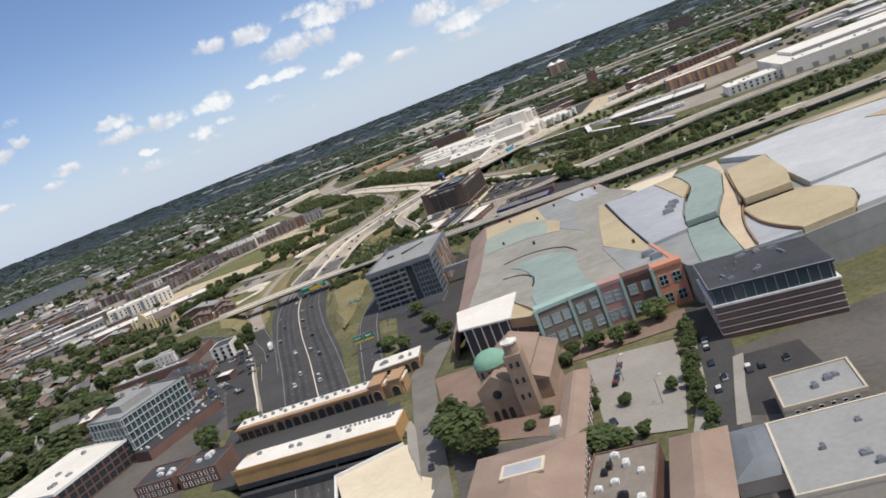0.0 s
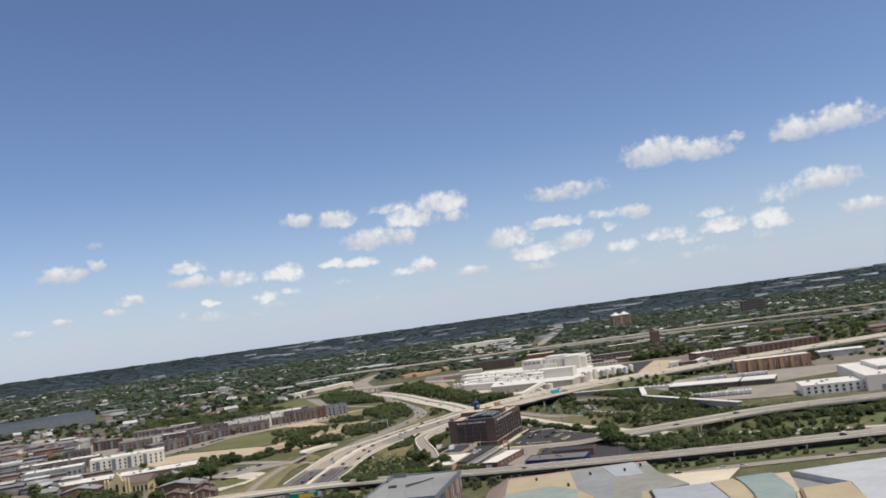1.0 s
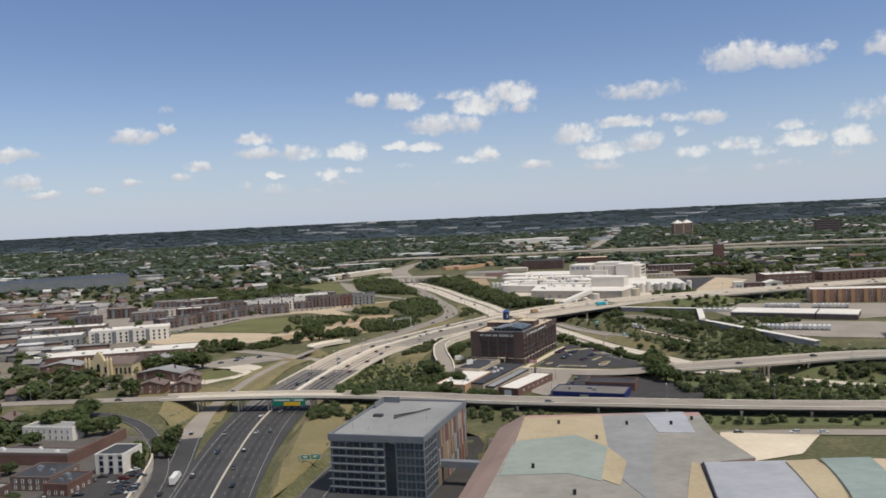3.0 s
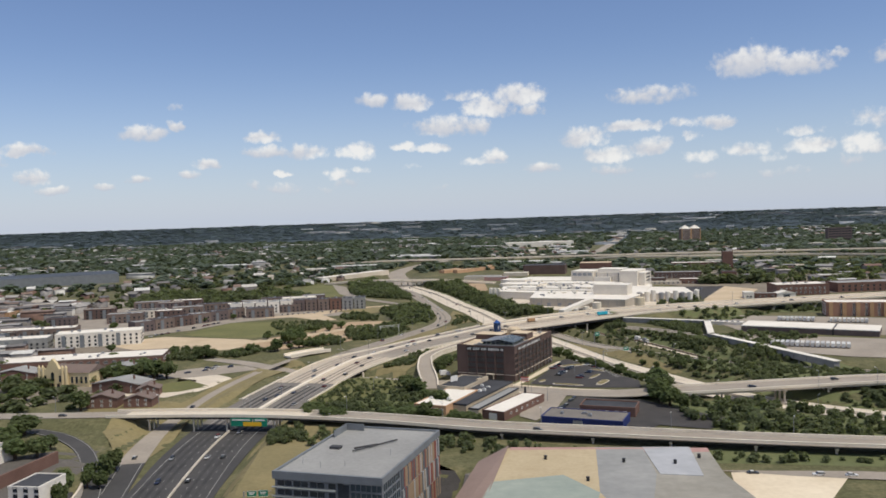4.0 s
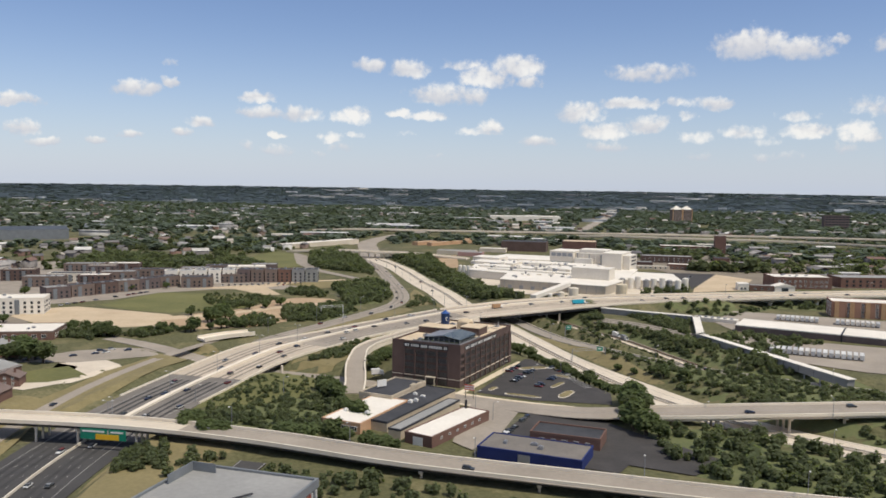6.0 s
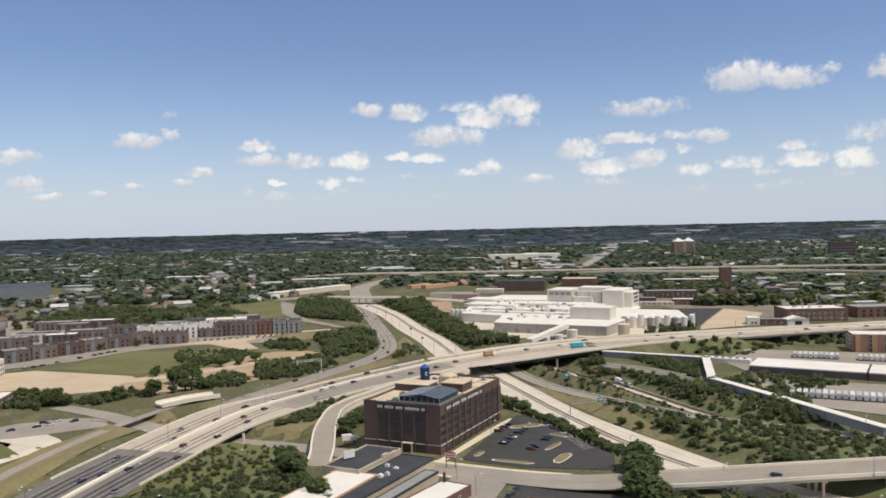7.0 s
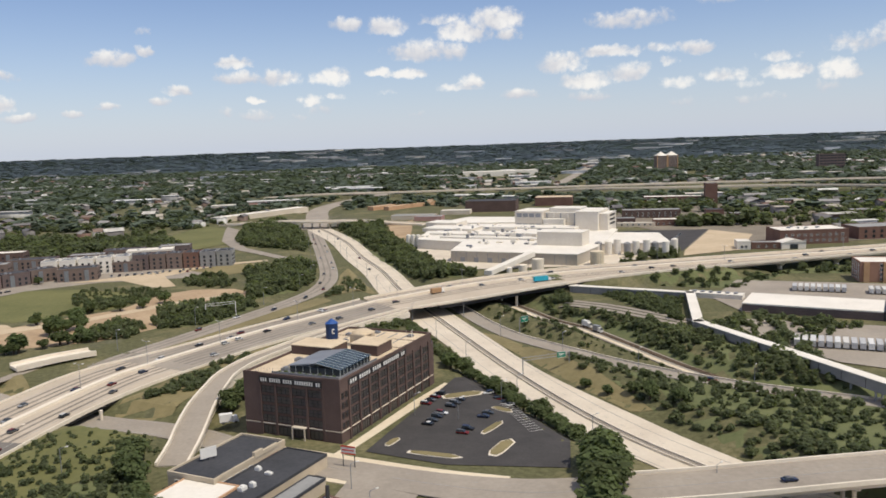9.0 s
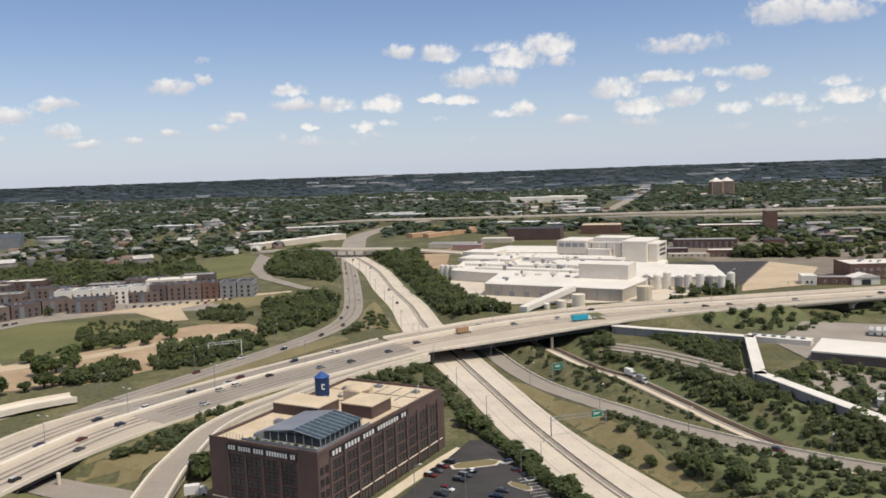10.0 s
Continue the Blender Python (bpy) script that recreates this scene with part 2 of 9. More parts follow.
M["blue_glass"] = glass_like("blue_glass", (0.06, 0.085, 0.10))
M["grey_metal"] = surface("grey_metal", (0.22, 0.23, 0.25), (0.34, 0.35, 0.37), 0.2, 3.0, 0.5, 0.05, 0.4)
M["dark_metal"] = surface("dark_metal", (0.03, 0.03, 0.033), (0.06, 0.06, 0.065), 0.3, 4.0, 0.5, 0.05, 0.5)
M["sign_green"] = surface("sign_green", (0.005, 0.16, 0.10), (0.01, 0.22, 0.14), 0.5, 4.0, 0.5, 0.0)
M["sign_yellow"] = surface("sign_yellow", (0.62, 0.36, 0.02), (0.75, 0.45, 0.03), 0.5, 4.0, 0.5, 0.0)


def leafy(name, dark, light, scale, fine, by_object=0.0, by_island=0.0, through_light=0.35):
    """Foliage: a rough leaf that lets part of the light through."""
    m = surface(name, dark, light, scale, fine, 0.75, 0.0, by_object=by_object, by_island=by_island, spec=0.25)
    n = Nodes(m.node_tree)
    bsdf = m.node_tree.nodes["Principled BSDF"]
    out = m.node_tree.nodes["Material Output"]
    tone = bsdf.inputs["Base Color"].links[0].from_socket
    glow = n.add("ShaderNodeBsdfTranslucent")
    n.plug(n.mix(1.0, tone, (1.25, 1.3, 0.7, 1), "MULTIPLY"), glow.inputs[0])
    blend = n.add("ShaderNodeMixShader")
    blend.inputs[0].default_value = through_light
    n.plug(bsdf.outputs[0], blend.inputs[1])
    n.plug(glow.outputs[0], blend.inputs[2])
    n.plug(blend.outputs[0], out.inputs[0])
    return m


M["leaf"] = leafy("leaf", (0.082, 0.112, 0.046), (0.150, 0.182, 0.078), 0.10, 1.0, by_object=0.2, by_island=0.22, through_light=0.5)
# leaves of far trees, lifted and greyed with haze in the base colour
M["leaf_far_haze"] = leafy("leaf_far_haze", (0.088, 0.118, 0.088), (0.146, 0.176, 0.130), 0.01, 0.4, by_island=0.25)
M["thicket_leaf"] = leafy("thicket_leaf", (0.102, 0.128, 0.070), (0.180, 0.204, 0.106), 0.05, 0.6, by_island=0.3, through_light=0.58)
M["undergrowth"] = surface("undergrowth", (0.085, 0.105, 0.042), (0.160, 0.170, 0.078), 0.08, 0.8, 0.95, 0.4)
M["road_paint"] = surface("road_paint", (0.24, 0.235, 0.225), (0.40, 0.39, 0.37), 0.3, 3.0, 0.85, 0.02)
M["dull_brick"] = surface("dull_brick", (0.13, 0.098, 0.085), (0.21, 0.16, 0.14), 0.15, 3.0, 0.9, 0.2)
M["bark"] = surface("bark", (0.05, 0.038, 0.026), (0.11, 0.085, 0.06), 1.0, 6.0, 0.95, 0.4)
M["parking_concrete"] = surface("parking_concrete", (0.24, 0.22, 0.195), (0.36, 0.335, 0.30), 0.06, 1.0, 0.9)
M["plaza_brick"] = surface("plaza_brick", (0.17, 0.115, 0.09), (0.27, 0.19, 0.15), 0.1, 1.5, 0.9)
M["gravel"] = surface("gravel", (0.22, 0.19, 0.16), (0.36, 0.32, 0.27), 0.1, 1.5, 0.95)
M["orange_roof"] = surface("orange_roof", (0.46, 0.35, 0.24), (0.62, 0.50, 0.36), 0.05, 0.6, 0.85)
M["yellow_stone"] = surface("yellow_stone", (0.52, 0.42, 0.24), (0.68, 0.57, 0.36), 0.2, 2.0, 0.9)
M["slate_roof"] = surface("slate_roof", (0.045, 0.055, 0.072), (0.08, 0.095, 0.118), 0.02, 0.4, 0.8)
M["city_tan"] = surface("city_tan", (0.15, 0.125, 0.095), (0.27, 0.235, 0.185), 0.05, 0.7, 0.95)
M["city_grey"] = surface("city_grey", (0.07, 0.064, 0.058), (0.16, 0.145, 0.13), 0.05, 0.7, 0.95)
M["rib_grey"] = surface("rib_grey", (0.33, 0.36, 0.36), (0.46, 0.49, 0.48), 0.3, 3.0, 0.6)

M["viaduct_deck"] = surface("viaduct_deck", (0.40, 0.335, 0.26), (0.55, 0.475, 0.38), 0.06, 1.2, 0.9)
M["plant_wall"] = surface("plant_wall", (0.60, 0.545, 0.465), (0.75, 0.70, 0.62), 0.05, 0.8, 0.85)

# ---- building helpers ----


def mesh(name, verts, faces, material=None, smooth=False):
    me = bpy.data.meshes.new(name)
    me.from_pydata([tuple(v) for v in verts], [], [tuple(f) for f in faces])
    for one in (material if isinstance(material, (list, tuple)) else [material]):
        if one:
            me.materials.append(M[one] if isinstance(one, str) else one)
    if smooth:
        me.polygons.foreach_set("use_smooth", [True] * len(me.polygons))
    me.update()
    return me


class Shape:
    """Collects boxes, prisms and tubes into one mesh."""

    def __init__(self):
        self.v, self.f = [], []

    def raw(self, verts, faces):
        k = len(self.v)
        self.v += [tuple(p) for p in verts]
        self.f += [tuple(i + k for i in f) for f in faces]
        return self

    def box(self, x0, y0, z0, x1, y1, z1):
        return self.prism([(x0, y0), (x1, y0), (x1, y1), (x0, y1)], z0, z1)

    def prism(self, ring, z0, z1, inset=0.0):
        n = len(ring)
        area = sum(ring[i][0] * ring[(i + 1) % n][1] - ring[(i + 1) % n][0] * ring[i][1] for i in range(n))
        if area < 0:
            ring = ring[::-1]
        top = ring
        if inset:
            cx, cy = sum(p[0] for p in ring) / n, sum(p[1] for p in ring) / n
            top = [(cx + (x - cx) * (1 - inset), cy + (y - cy) * (1 - inset)) for x, y in ring]
        verts = [(x, y, z0) for x, y in ring] + [(x, y, z1) for x, y in top]
        faces = [tuple(range(n))[::-1], tuple(range(n, 2 * n))] + [(i, (i + 1) % n, n + (i + 1) % n, n + i) for i in range(n)]
        return self.raw(verts, faces)

    def tube(self, a, b, r0, r1=None, sides=8):
        a, b = Vector(a), Vector(b)
        r1 = r0 if r1 is None else r1
        q = (b - a).to_track_quat("Z", "Y")
        verts = [a + q @ Vector((r0 * math.cos(2 * math.pi * i / sides), r0 * math.sin(2 * math.pi * i / sides), 0)) for i in range(sides)]
        verts += [b + q @ Vector((r1 * math.cos(2 * math.pi * i / sides), r1 * math.sin(2 * math.pi * i / sides), 0)) for i in range(sides)]
        faces = [tuple(range(sides))[::-1], tuple(range(sides, 2 * sides))] + [(i, (i + 1) % sides, sides + (i + 1) % sides, sides + i) for i in range(sides)]
        return self.raw(verts, faces)

    def dome(self, x, y, z, r, hgt, sides=16, rings=5):
        verts, faces = [], []
        for j in range(rings):
            a = j / rings * math.pi / 2
            verts += [(x + r * math.cos(a) * math.cos(2 * math.pi * i / sides), y + r * math.cos(a) * math.sin(2 * math.pi * i / sides), z + hgt * math.sin(a)) for i in range(sides)]
        verts.append((x, y, z + hgt))
        for j in range(rings - 1):
            faces += [(j * sides + i, j * sides + (i + 1) % sides, (j + 1) * sides + (i + 1) % sides, (j + 1) * sides + i) for i in range(sides)]
        faces += [((rings - 1) * sides + i, (rings - 1) * sides + (i + 1) % sides, rings * sides) for i in range(sides)]
        return self.raw(verts, faces)

    def made(self, name, material, smooth=False):
        return mesh(name, self.v, self.f, material, smooth)


def part(name, shape, material, parent, label="", at=None, smooth=False):
    """One mesh object under a thing or a part. shape: a Shape or finished mesh data."""
    ob = new(name, shape.made(name, material, smooth) if isinstance(shape, Shape) else shape)
    ob.parent = parent
    if at is not None:
        ob.matrix_basis = at
    return tagged(ob, label)


def thing(name, label, category, at=None, group="", kind="", shape=None, material=None, smooth=False):
    ob = new(name, shape.made(name, material, smooth) if shape is not None else None)
    if at is not None:
        ob.matrix_basis = at
    return tagged(ob, label, category, group, kind)


def spline(points, step=6.0):
    """A smooth line through rows of numbers; the first two columns are x and y."""
    p = np.array(points, float)
    p = np.vstack([2 * p[0] - p[1], p, 2 * p[-1] - p[-2]])
    out = []
    for i in range(1, len(p) - 2):
        n = max(2, int(np.hypot(*(p[i + 1] - p[i])[:2]) / step))
        t = np.linspace(0, 1, n, endpoint=False)[:, None]
        out.append(0.5 * (2 * p[i] + (p[i + 1] - p[i - 1]) * t + (2 * p[i - 1] - 5 * p[i] + 4 * p[i + 1] - p[i + 2]) * t ** 2 + (3 * p[i] - p[i - 1] - 3 * p[i + 1] + p[i + 2]) * t ** 3))
    return np.vstack(out + [p[-2:-1]])


def sideways(line):
    d = np.gradient(line[:, :2], axis=0)
    d /= np.linalg.norm(d, axis=1)[:, None] + 1e-9
    return np.stack([d[:, 1], -d[:, 0]], 1)          # to the right


def strip(line, left, right, lift=0.0, thick=0.3):
    """A slab along a line of x, y, z between two offsets (numbers or arrays)."""
    s = Shape()
    side = sideways(line)
    left, right = np.broadcast_to(left, len(line)), np.broadcast_to(right, len(line))
    n = len(line)
    a = np.c_[line[:, :2] - side * left[:, None], line[:, 2] + lift]
    b = np.c_[line[:, :2] + side * right[:, None], line[:, 2] + lift]
    low = np.array([0, 0, thick])
    verts = np.vstack([a, b, a - low, b - low])
    faces = []
    for i in range(n - 1):
        faces += [(i, n + i, n + i + 1, i + 1), (2 * n + i, 2 * n + i + 1, 3 * n + i + 1, 3 * n + i), (i, i + 1, 2 * n + i + 1, 2 * n + i), (n + i, 3 * n + i, 3 * n + i + 1, n + i + 1)]
    faces += [(0, 2 * n, 3 * n, n), (n - 1, 2 * n - 1, 4 * n - 1, 3 * n - 1)]
    return s.raw(verts.tolist(), faces)


def dashes(line, offset, lift, long=1.8, gap=6.0, width=0.055):
    """Lane dashes along a line."""
    s, side = Shape(), sideways(line)
    seg = np.r_[0, np.cumsum(np.linalg.norm(np.diff(line[:, :2], axis=0), axis=1))]
    off = np.broadcast_to(offset, len(line))
    c = np.c_[line[:, :2] + side * off[:, None], line[:, 2] + lift]
    for d in np.arange(0, seg[-1] - long, long + gap):
        p, q = [np.array([np.interp(k, seg, c[:, j]) for j in range(3)]) for k in (d, d + long)]
        t = (q - p)[:2] / np.linalg.norm((q - p)[:2])
        w = np.array([t[1], -t[0], 0]) * width
        s.raw([p - w, p + w, q + w, q - w], [(0, 1, 2, 3)])
    return s

# ---- the lie of the land ----
# rows of x, y, z, reach to the left, reach to the right; the median barrier or middle of each road
FREEWAY = spline([(-26, 20, -3.2, 25, 17), (-42, 190, -3.2, 25, 12), (-54, 270, -3.2, 24, 11), (-61, 317, -3.2, 26, 13), (-70, 372, -3.2, 15, 13), (-77, 429, -3.2, 15, 15), (-78, 468, -3.0, 16, 16), (-74.5, 499, -2.2, 16.5, 15.8),
                  (-69.3, 526, -1.3, 16.5, 16.5), (-61.5, 563, -0.5, 17, 16), (-54, 592, -0.1, 17, 19), (-44, 612, 0.1, 13, 19.5), (-34, 629, 0.3, 11, 18.5), (-19, 652, 0.8, 10, 20), (0, 676, 1.3, 10, 22), (20, 700, 2.0, 10, 25)])
VIADUCT = spline([(20, 700, 2.0, 10, 25), (40, 714.5, 2.6, 11.5, 29), (60, 728, 3.2, 12.5, 31), (80, 738.5, 3.7, 13, 30), (100, 747, 4.2, 13, 28), (120, 753.5, 4.6, 13.5, 25), (150, 760, 5.0, 13.5, 20), (180, 767.5, 5.2, 14, 17.5), (220, 779, 5.2, 14, 15), (260, 790, 5.2, 13, 13.5), (320, 806, 5.2, 13, 13), (420, 832, 5.2, 13, 13), (700, 900, 5.2, 13, 13)])
WEST_RAMP = spline([(-66, 606, -0.2, 4, 4), (-59, 624, 0.0, 5, 5), (-49, 646, 0.2, 5, 5), (-38, 674, 0.2, 5.2, 5.2), (-28.5, 698, 0.1, 5.3, 5.3), (-20.5, 728, -0.6, 5.4, 5.4), (-16.5, 762, -1.5, 5.4, 5.4), (-21, 811, -2.1, 5.4, 5.4), (-45.5, 921, -2.9, 5.6, 5.6), (-67, 1010, -3, 5.8, 5.8), (-91.5, 1114, -3, 6, 6)])
THROUGH_ROAD = spline([(-78, 1085, -3, 9, 12), (-40, 985, -3, 9, 12), (-12, 888, -3, 9, 12), (10, 820, -3.2, 9, 12), (25, 763, -3.4, 9, 12), (40, 715, -3.4, 9, 12), (62, 649, -3.4, 9, 10), (80, 597, -3.4, 9, 10), (99, 551, -3.4, 12, 8), (117, 520, -3.4, 11, 8), (140, 492, -3.4, 9, 8), (190, 455, -3.0, 9, 8), (300, 400, -3, 9, 8)])
SOUTH_RAMP = spline([(48, 735, -3.4, 3.6, 3.6), (59.5, 705, -3.4, 3.6, 3.6), (70, 675, -3.4, 3.8, 3.8), (80.5, 652, -3.4, 3.8, 3.8), (91, 637, -3.4, 3.8, 3.8), (101.5, 624, -3.4, 3.8, 3.8), (118, 604, -3.3, 3.7, 3.7), (140, 584, -3.2, 3.6, 3.6), (164, 568, -3.0, 3.6, 3.6), (191, 552, -2.6, 3.6, 3.6), (260, 517, -2, 3.8, 3.8), (420, 480, 0, 4, 4)])
RAILWAY = spline([(74, 738, -3.8, 3.2, 3.2), (87, 706, -3.8, 3.4, 3.4), (100, 677, -3.8, 3.6, 3.6), (111.5, 660, -3.8, 4, 4), (123, 633, -3.8, 3.8, 3.8), (134, 606, -3.8, 3.4, 3.4), (147, 580, -3.6, 2.2, 2.2), (156, 571, -3.4, 1.2, 1.2)], 5)
STREET_WEST = spline([(16, 520, 0.05, 4, 4), (4, 530, -0.5, 4.5, 4.5), (-10, 542, -2.0, 5, 5), (-24, 551, -3.2, 5, 5), (-40, 557, -3.6, 5, 5), (-62, 566, -3.6, 5, 5), (-85, 578, -2.8, 5, 5), (-112, 592, -0.6, 4.5, 4.5), (-140, 606, 0.1, 4, 4)], 4)
FAR_ROAD = spline([(-85, 1085, -3, 12, 12), (-100, 1180, -2.5, 12, 12), (-118, 1300, -1.5, 12, 12), (-100, 1420, -0.5, 12, 12), (-60, 1560, 0, 12, 12)])
EXIT_RAMP = spline([(-79, 318, -3.2, 3, 5), (-88, 372, -3.2, 4, 5), (-102, 429, -3.0, 4, 5), (-107, 470, -2.6, 3, 3), (-106, 520, -1.2, 2.2, 2.2), (-98, 566, 0, 2.2, 2.2), (-88, 606, 0.1, 2.2, 2.2)])
CURVED_EXIT = spline([(-86, 345, -3.2, 3, 3), (-92, 372, -3.1, 3, 3), (-101, 395, -2.8, 3, 3), (-112, 415, -2.2, 3, 3), (-124, 432, -1.3, 3, 3), (-140, 445, -0.2, 3, 3), (-160, 453, 0.4, 3, 3)])
ENTRY_RAMP = spline([(-33, 262, -3.2, 5, 5), (-36, 315, -3.2, 5, 5), (-36, 352, -3.2, 4, 4.5), (-31, 386, -2.8, 4, 4), (-24, 420, -1.5, 4, 4), (-20, 440, -0.2, 4, 4)])
OVERPASS = spline([(-330, 478, 0.2, 4.5, 4.5), (-240, 474, 0.6, 4.5, 4.5), (-155, 465, 2.6, 4.5, 4.5), (-100, 463, 3.0, 4.5, 4.5), (-60, 460, 3.0, 4.5, 4.5), (-20, 451, 3.0, 5, 5), (22, 437, 3.0, 5, 5), (65, 427, 3.0, 5.5, 5.5), (115, 416, 3.0, 5.5, 5.5), (170, 407, 3.0, 5.5, 5.5), (260, 396, 3.0, 5.5, 5.5), (420, 385, 3.0, 5.5, 5.5)])
CUTS = [(FREEWAY, 6.0), (WEST_RAMP, 10.0), (THROUGH_ROAD, 12.0), (SOUTH_RAMP, 9.0), (FAR_ROAD, 14.0), (EXIT_RAMP, 7.0), (CURVED_EXIT, 4.0), (ENTRY_RAMP, 5.0), (STREET_WEST, 6.0), (RAILWAY, 9.0), (VIADUCT[(VIADUCT[:, 0] > 114) & (VIADUCT[:, 0] < 186)], 8.0), (OVERPASS[OVERPASS[:, 0] < -124], 7.0)]
CITY = 0.0


def near_line(x, y, line):
    """Distance beyond the road's edge, and the road's height there, for arrays of x and y."""
    best, high = np.full(x.shape, 1e9), np.zeros(x.shape)
    side = sideways(line)
    for i in range(len(line) - 1):
        p, d = line[i, :2], line[i + 1, :2] - line[i, :2]
        t = np.clip(((x - p[0]) * d[0] + (y - p[1]) * d[1]) / (d @ d), 0, 1)
        dx, dy = x - p[0] - t * d[0], y - p[1] - t * d[1]
        right = dx * side[i, 0] + dy * side[i, 1] > 0
        reach = np.where(right, line[i, 4] + t * (line[i + 1, 4] - line[i, 4]), line[i, 3] + t * (line[i + 1, 3] - line[i, 3]))
        dist = np.hypot(dx, dy) - reach
        better = dist < best
        best, high = np.where(better, dist, best), np.where(better, line[i, 2] + t * (line[i + 1, 2] - line[i, 2]), high)
    return best, high


def land(x, y):
    """Height of the ground; the open country rises a little towards the horizon."""
    x, y = np.asarray(x, float), np.asarray(y, float)
    flat = CITY + np.zeros(np.broadcast(x, y).shape)
    dips, banks = np.zeros_like(flat), np.zeros_like(flat)
    for line, slope in CUTS:
        dist, high = near_line(x + 0 * flat, y + 0 * flat, line)
        w = np.clip(1 - (dist - 1.5) / slope, 0, 1)
        w = w * w * (3 - 2 * w)
        h = (high - 0.28) * w
        dips, banks = np.minimum(dips, h), np.maximum(banks, h)
    # sunken yard round the glass office
    off = np.maximum(np.abs(x + 6) - 21, np.abs(y - 330) - 62)
    dips = np.minimum(dips, -4.6 * np.clip(1 - off / 5, 0, 1))
    z = flat + np.where(dips < -0.3, dips, banks)
    r = np.hypot(x, y)
    deg = 1.76 - 1.42 * np.clip((r - 2500) / 2450, 0, 1) ** 0.8
    return np.where(r > 2500, 77.2 - r * np.tan(np.radians(deg)) - 0.37, z)


def build_ground():
    xs = np.unique(np.r_[np.arange(-4700, -400, 130), np.arange(-400, -200, 20), np.arange(-200, 200, 4), np.arange(200, 420, 20), np.arange(420, 4750, 130)])
    ys = np.unique(np.r_[np.arange(-1500, 0, 130), np.arange(0, 200, 20), np.arange(200, 780, 4), np.arange(780, 1300, 12), np.arange(1300, 4950, 90)])
    gx, gy = np.meshgrid(xs, ys)
    gz = land(gx, gy)
    nx, ny = len(xs), len(ys)
    verts = np.stack([gx, gy, gz], -1).reshape(-1, 3)
    i, j = np.meshgrid(np.arange(nx - 1), np.arange(ny - 1))
    a = (j * nx + i).ravel()
    faces = np.stack([a, a + 1, a + nx + 1, a + nx], 1)
    me = mesh("ground", verts.tolist(), faces.tolist(), [M["ground"], M["far_ground_haze"]], True)
    # beyond 2250 m the ground switches to the haze-tinted material
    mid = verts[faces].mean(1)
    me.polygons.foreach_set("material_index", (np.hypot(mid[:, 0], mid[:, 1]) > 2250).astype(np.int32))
    tagged(new("ground", me), "green and dusty city ground reaching to a wooded horizon", "ground", kind="structure")


def ground_material():
    m = bpy.data.materials.new("ground")
    m.use_nodes = True
    n = Nodes(m.node_tree)
    bsdf = m.node_tree.nodes["Principled BSDF"]
    where = n.add("ShaderNodeNewGeometry").outputs["Position"]
    big = n.noise(0.006, where, 6.0, 0.65).outputs["Fac"]
    mid = n.noise(0.045, where, 6.0, 0.6).outputs["Fac"]
    fine = n.noise(0.6, where, 4.0, 0.6).outputs["Fac"]
    green = n.ramp(fine, [(0.3, (0.072, 0.074, 0.036)), (0.7, (0.142, 0.138, 0.070))])
    straw = n.ramp(fine, [(0.3, (0.11, 0.105, 0.05)), (0.7, (0.20, 0.18, 0.10))])
    grey = n.ramp(fine, [(0.3, (0.10, 0.095, 0.09)), (0.7, (0.20, 0.19, 0.175))])
    tone = n.mix(n.ramp(mid, [(0.5, (0, 0, 0)), (0.6, (1, 1, 1))]), green, straw)
    tone = n.mix(n.ramp(big, [(0.56, (0, 0, 0)), (0.64, (0.6, 0.6, 0.6))]), tone, grey)
    n.plug(tone, bsdf.inputs["Base Color"])
    bsdf.inputs["Roughness"].default_value = 0.95
    bsdf.inputs["Specular IOR Level"].default_value = 0.2
    rel = n.add("ShaderNodeBump")
    rel.inputs["Strength"].default_value, rel.inputs["Distance"].default_value = 0.5, 0.4
    n.plug(fine, rel.inputs["Height"])
    n.plug(rel.outputs[0], bsdf.inputs["Normal"])
    M["ground"] = m


# bluish far ground, the haze of distance put into its colour
M["far_ground_haze"] = surface("far_ground_haze", (0.055, 0.076, 0.092), (0.078, 0.100, 0.118), 0.004, 0.05, 0.95, 0.3)
ground_material()
build_ground()


LIFT = [0.0]


def patch(name, ring, material, label, lift=0.06, category="ground"):
    """A thin draped sheet on the land inside a ring of corners."""
    if lift >= 0:
        LIFT[0] += 0.006
    lift = abs(lift) + LIFT[0] * (lift >= 0)
    ring = [(float(x), float(y)) for x, y in ring]
    bm = bmesh.new()
    face = bm.faces.new([bm.verts.new((x, y, 0)) for x, y in ring])
    if face.normal.z < 0 or sum(ring[i][0] * ring[(i + 1) % len(ring)][1] - ring[(i + 1) % len(ring)][0] * ring[i][1] for i in range(len(ring))) < 0:
        bmesh.ops.reverse_faces(bm, faces=[face])
    bmesh.ops.triangulate(bm, faces=bm.faces[:])
    broad = (max(x for x, _ in ring) - min(x for x, _ in ring)) * (max(y for _, y in ring) - min(y for _, y in ring)) > 12000
    for _ in range(4 if broad else 7):
        long = [e for e in bm.edges if e.calc_length() > (14 if broad else 4.5)]
        if not long:
            break
        bmesh.ops.subdivide_edges(bm, edges=long, cuts=1)
        bmesh.ops.triangulate(bm, faces=bm.faces[:])
    zs = land([v.co.x for v in bm.verts], [v.co.y for v in bm.verts])
    for v, z in zip(bm.verts, zs):
        v.co.z = z + lift
    me = bpy.data.meshes.new(name)
    bm.to_mesh(me)
    bm.free()
    me.materials.append(M[material])
    return tagged(new(name, me), label, category, kind="structure")


# ---- roads ----


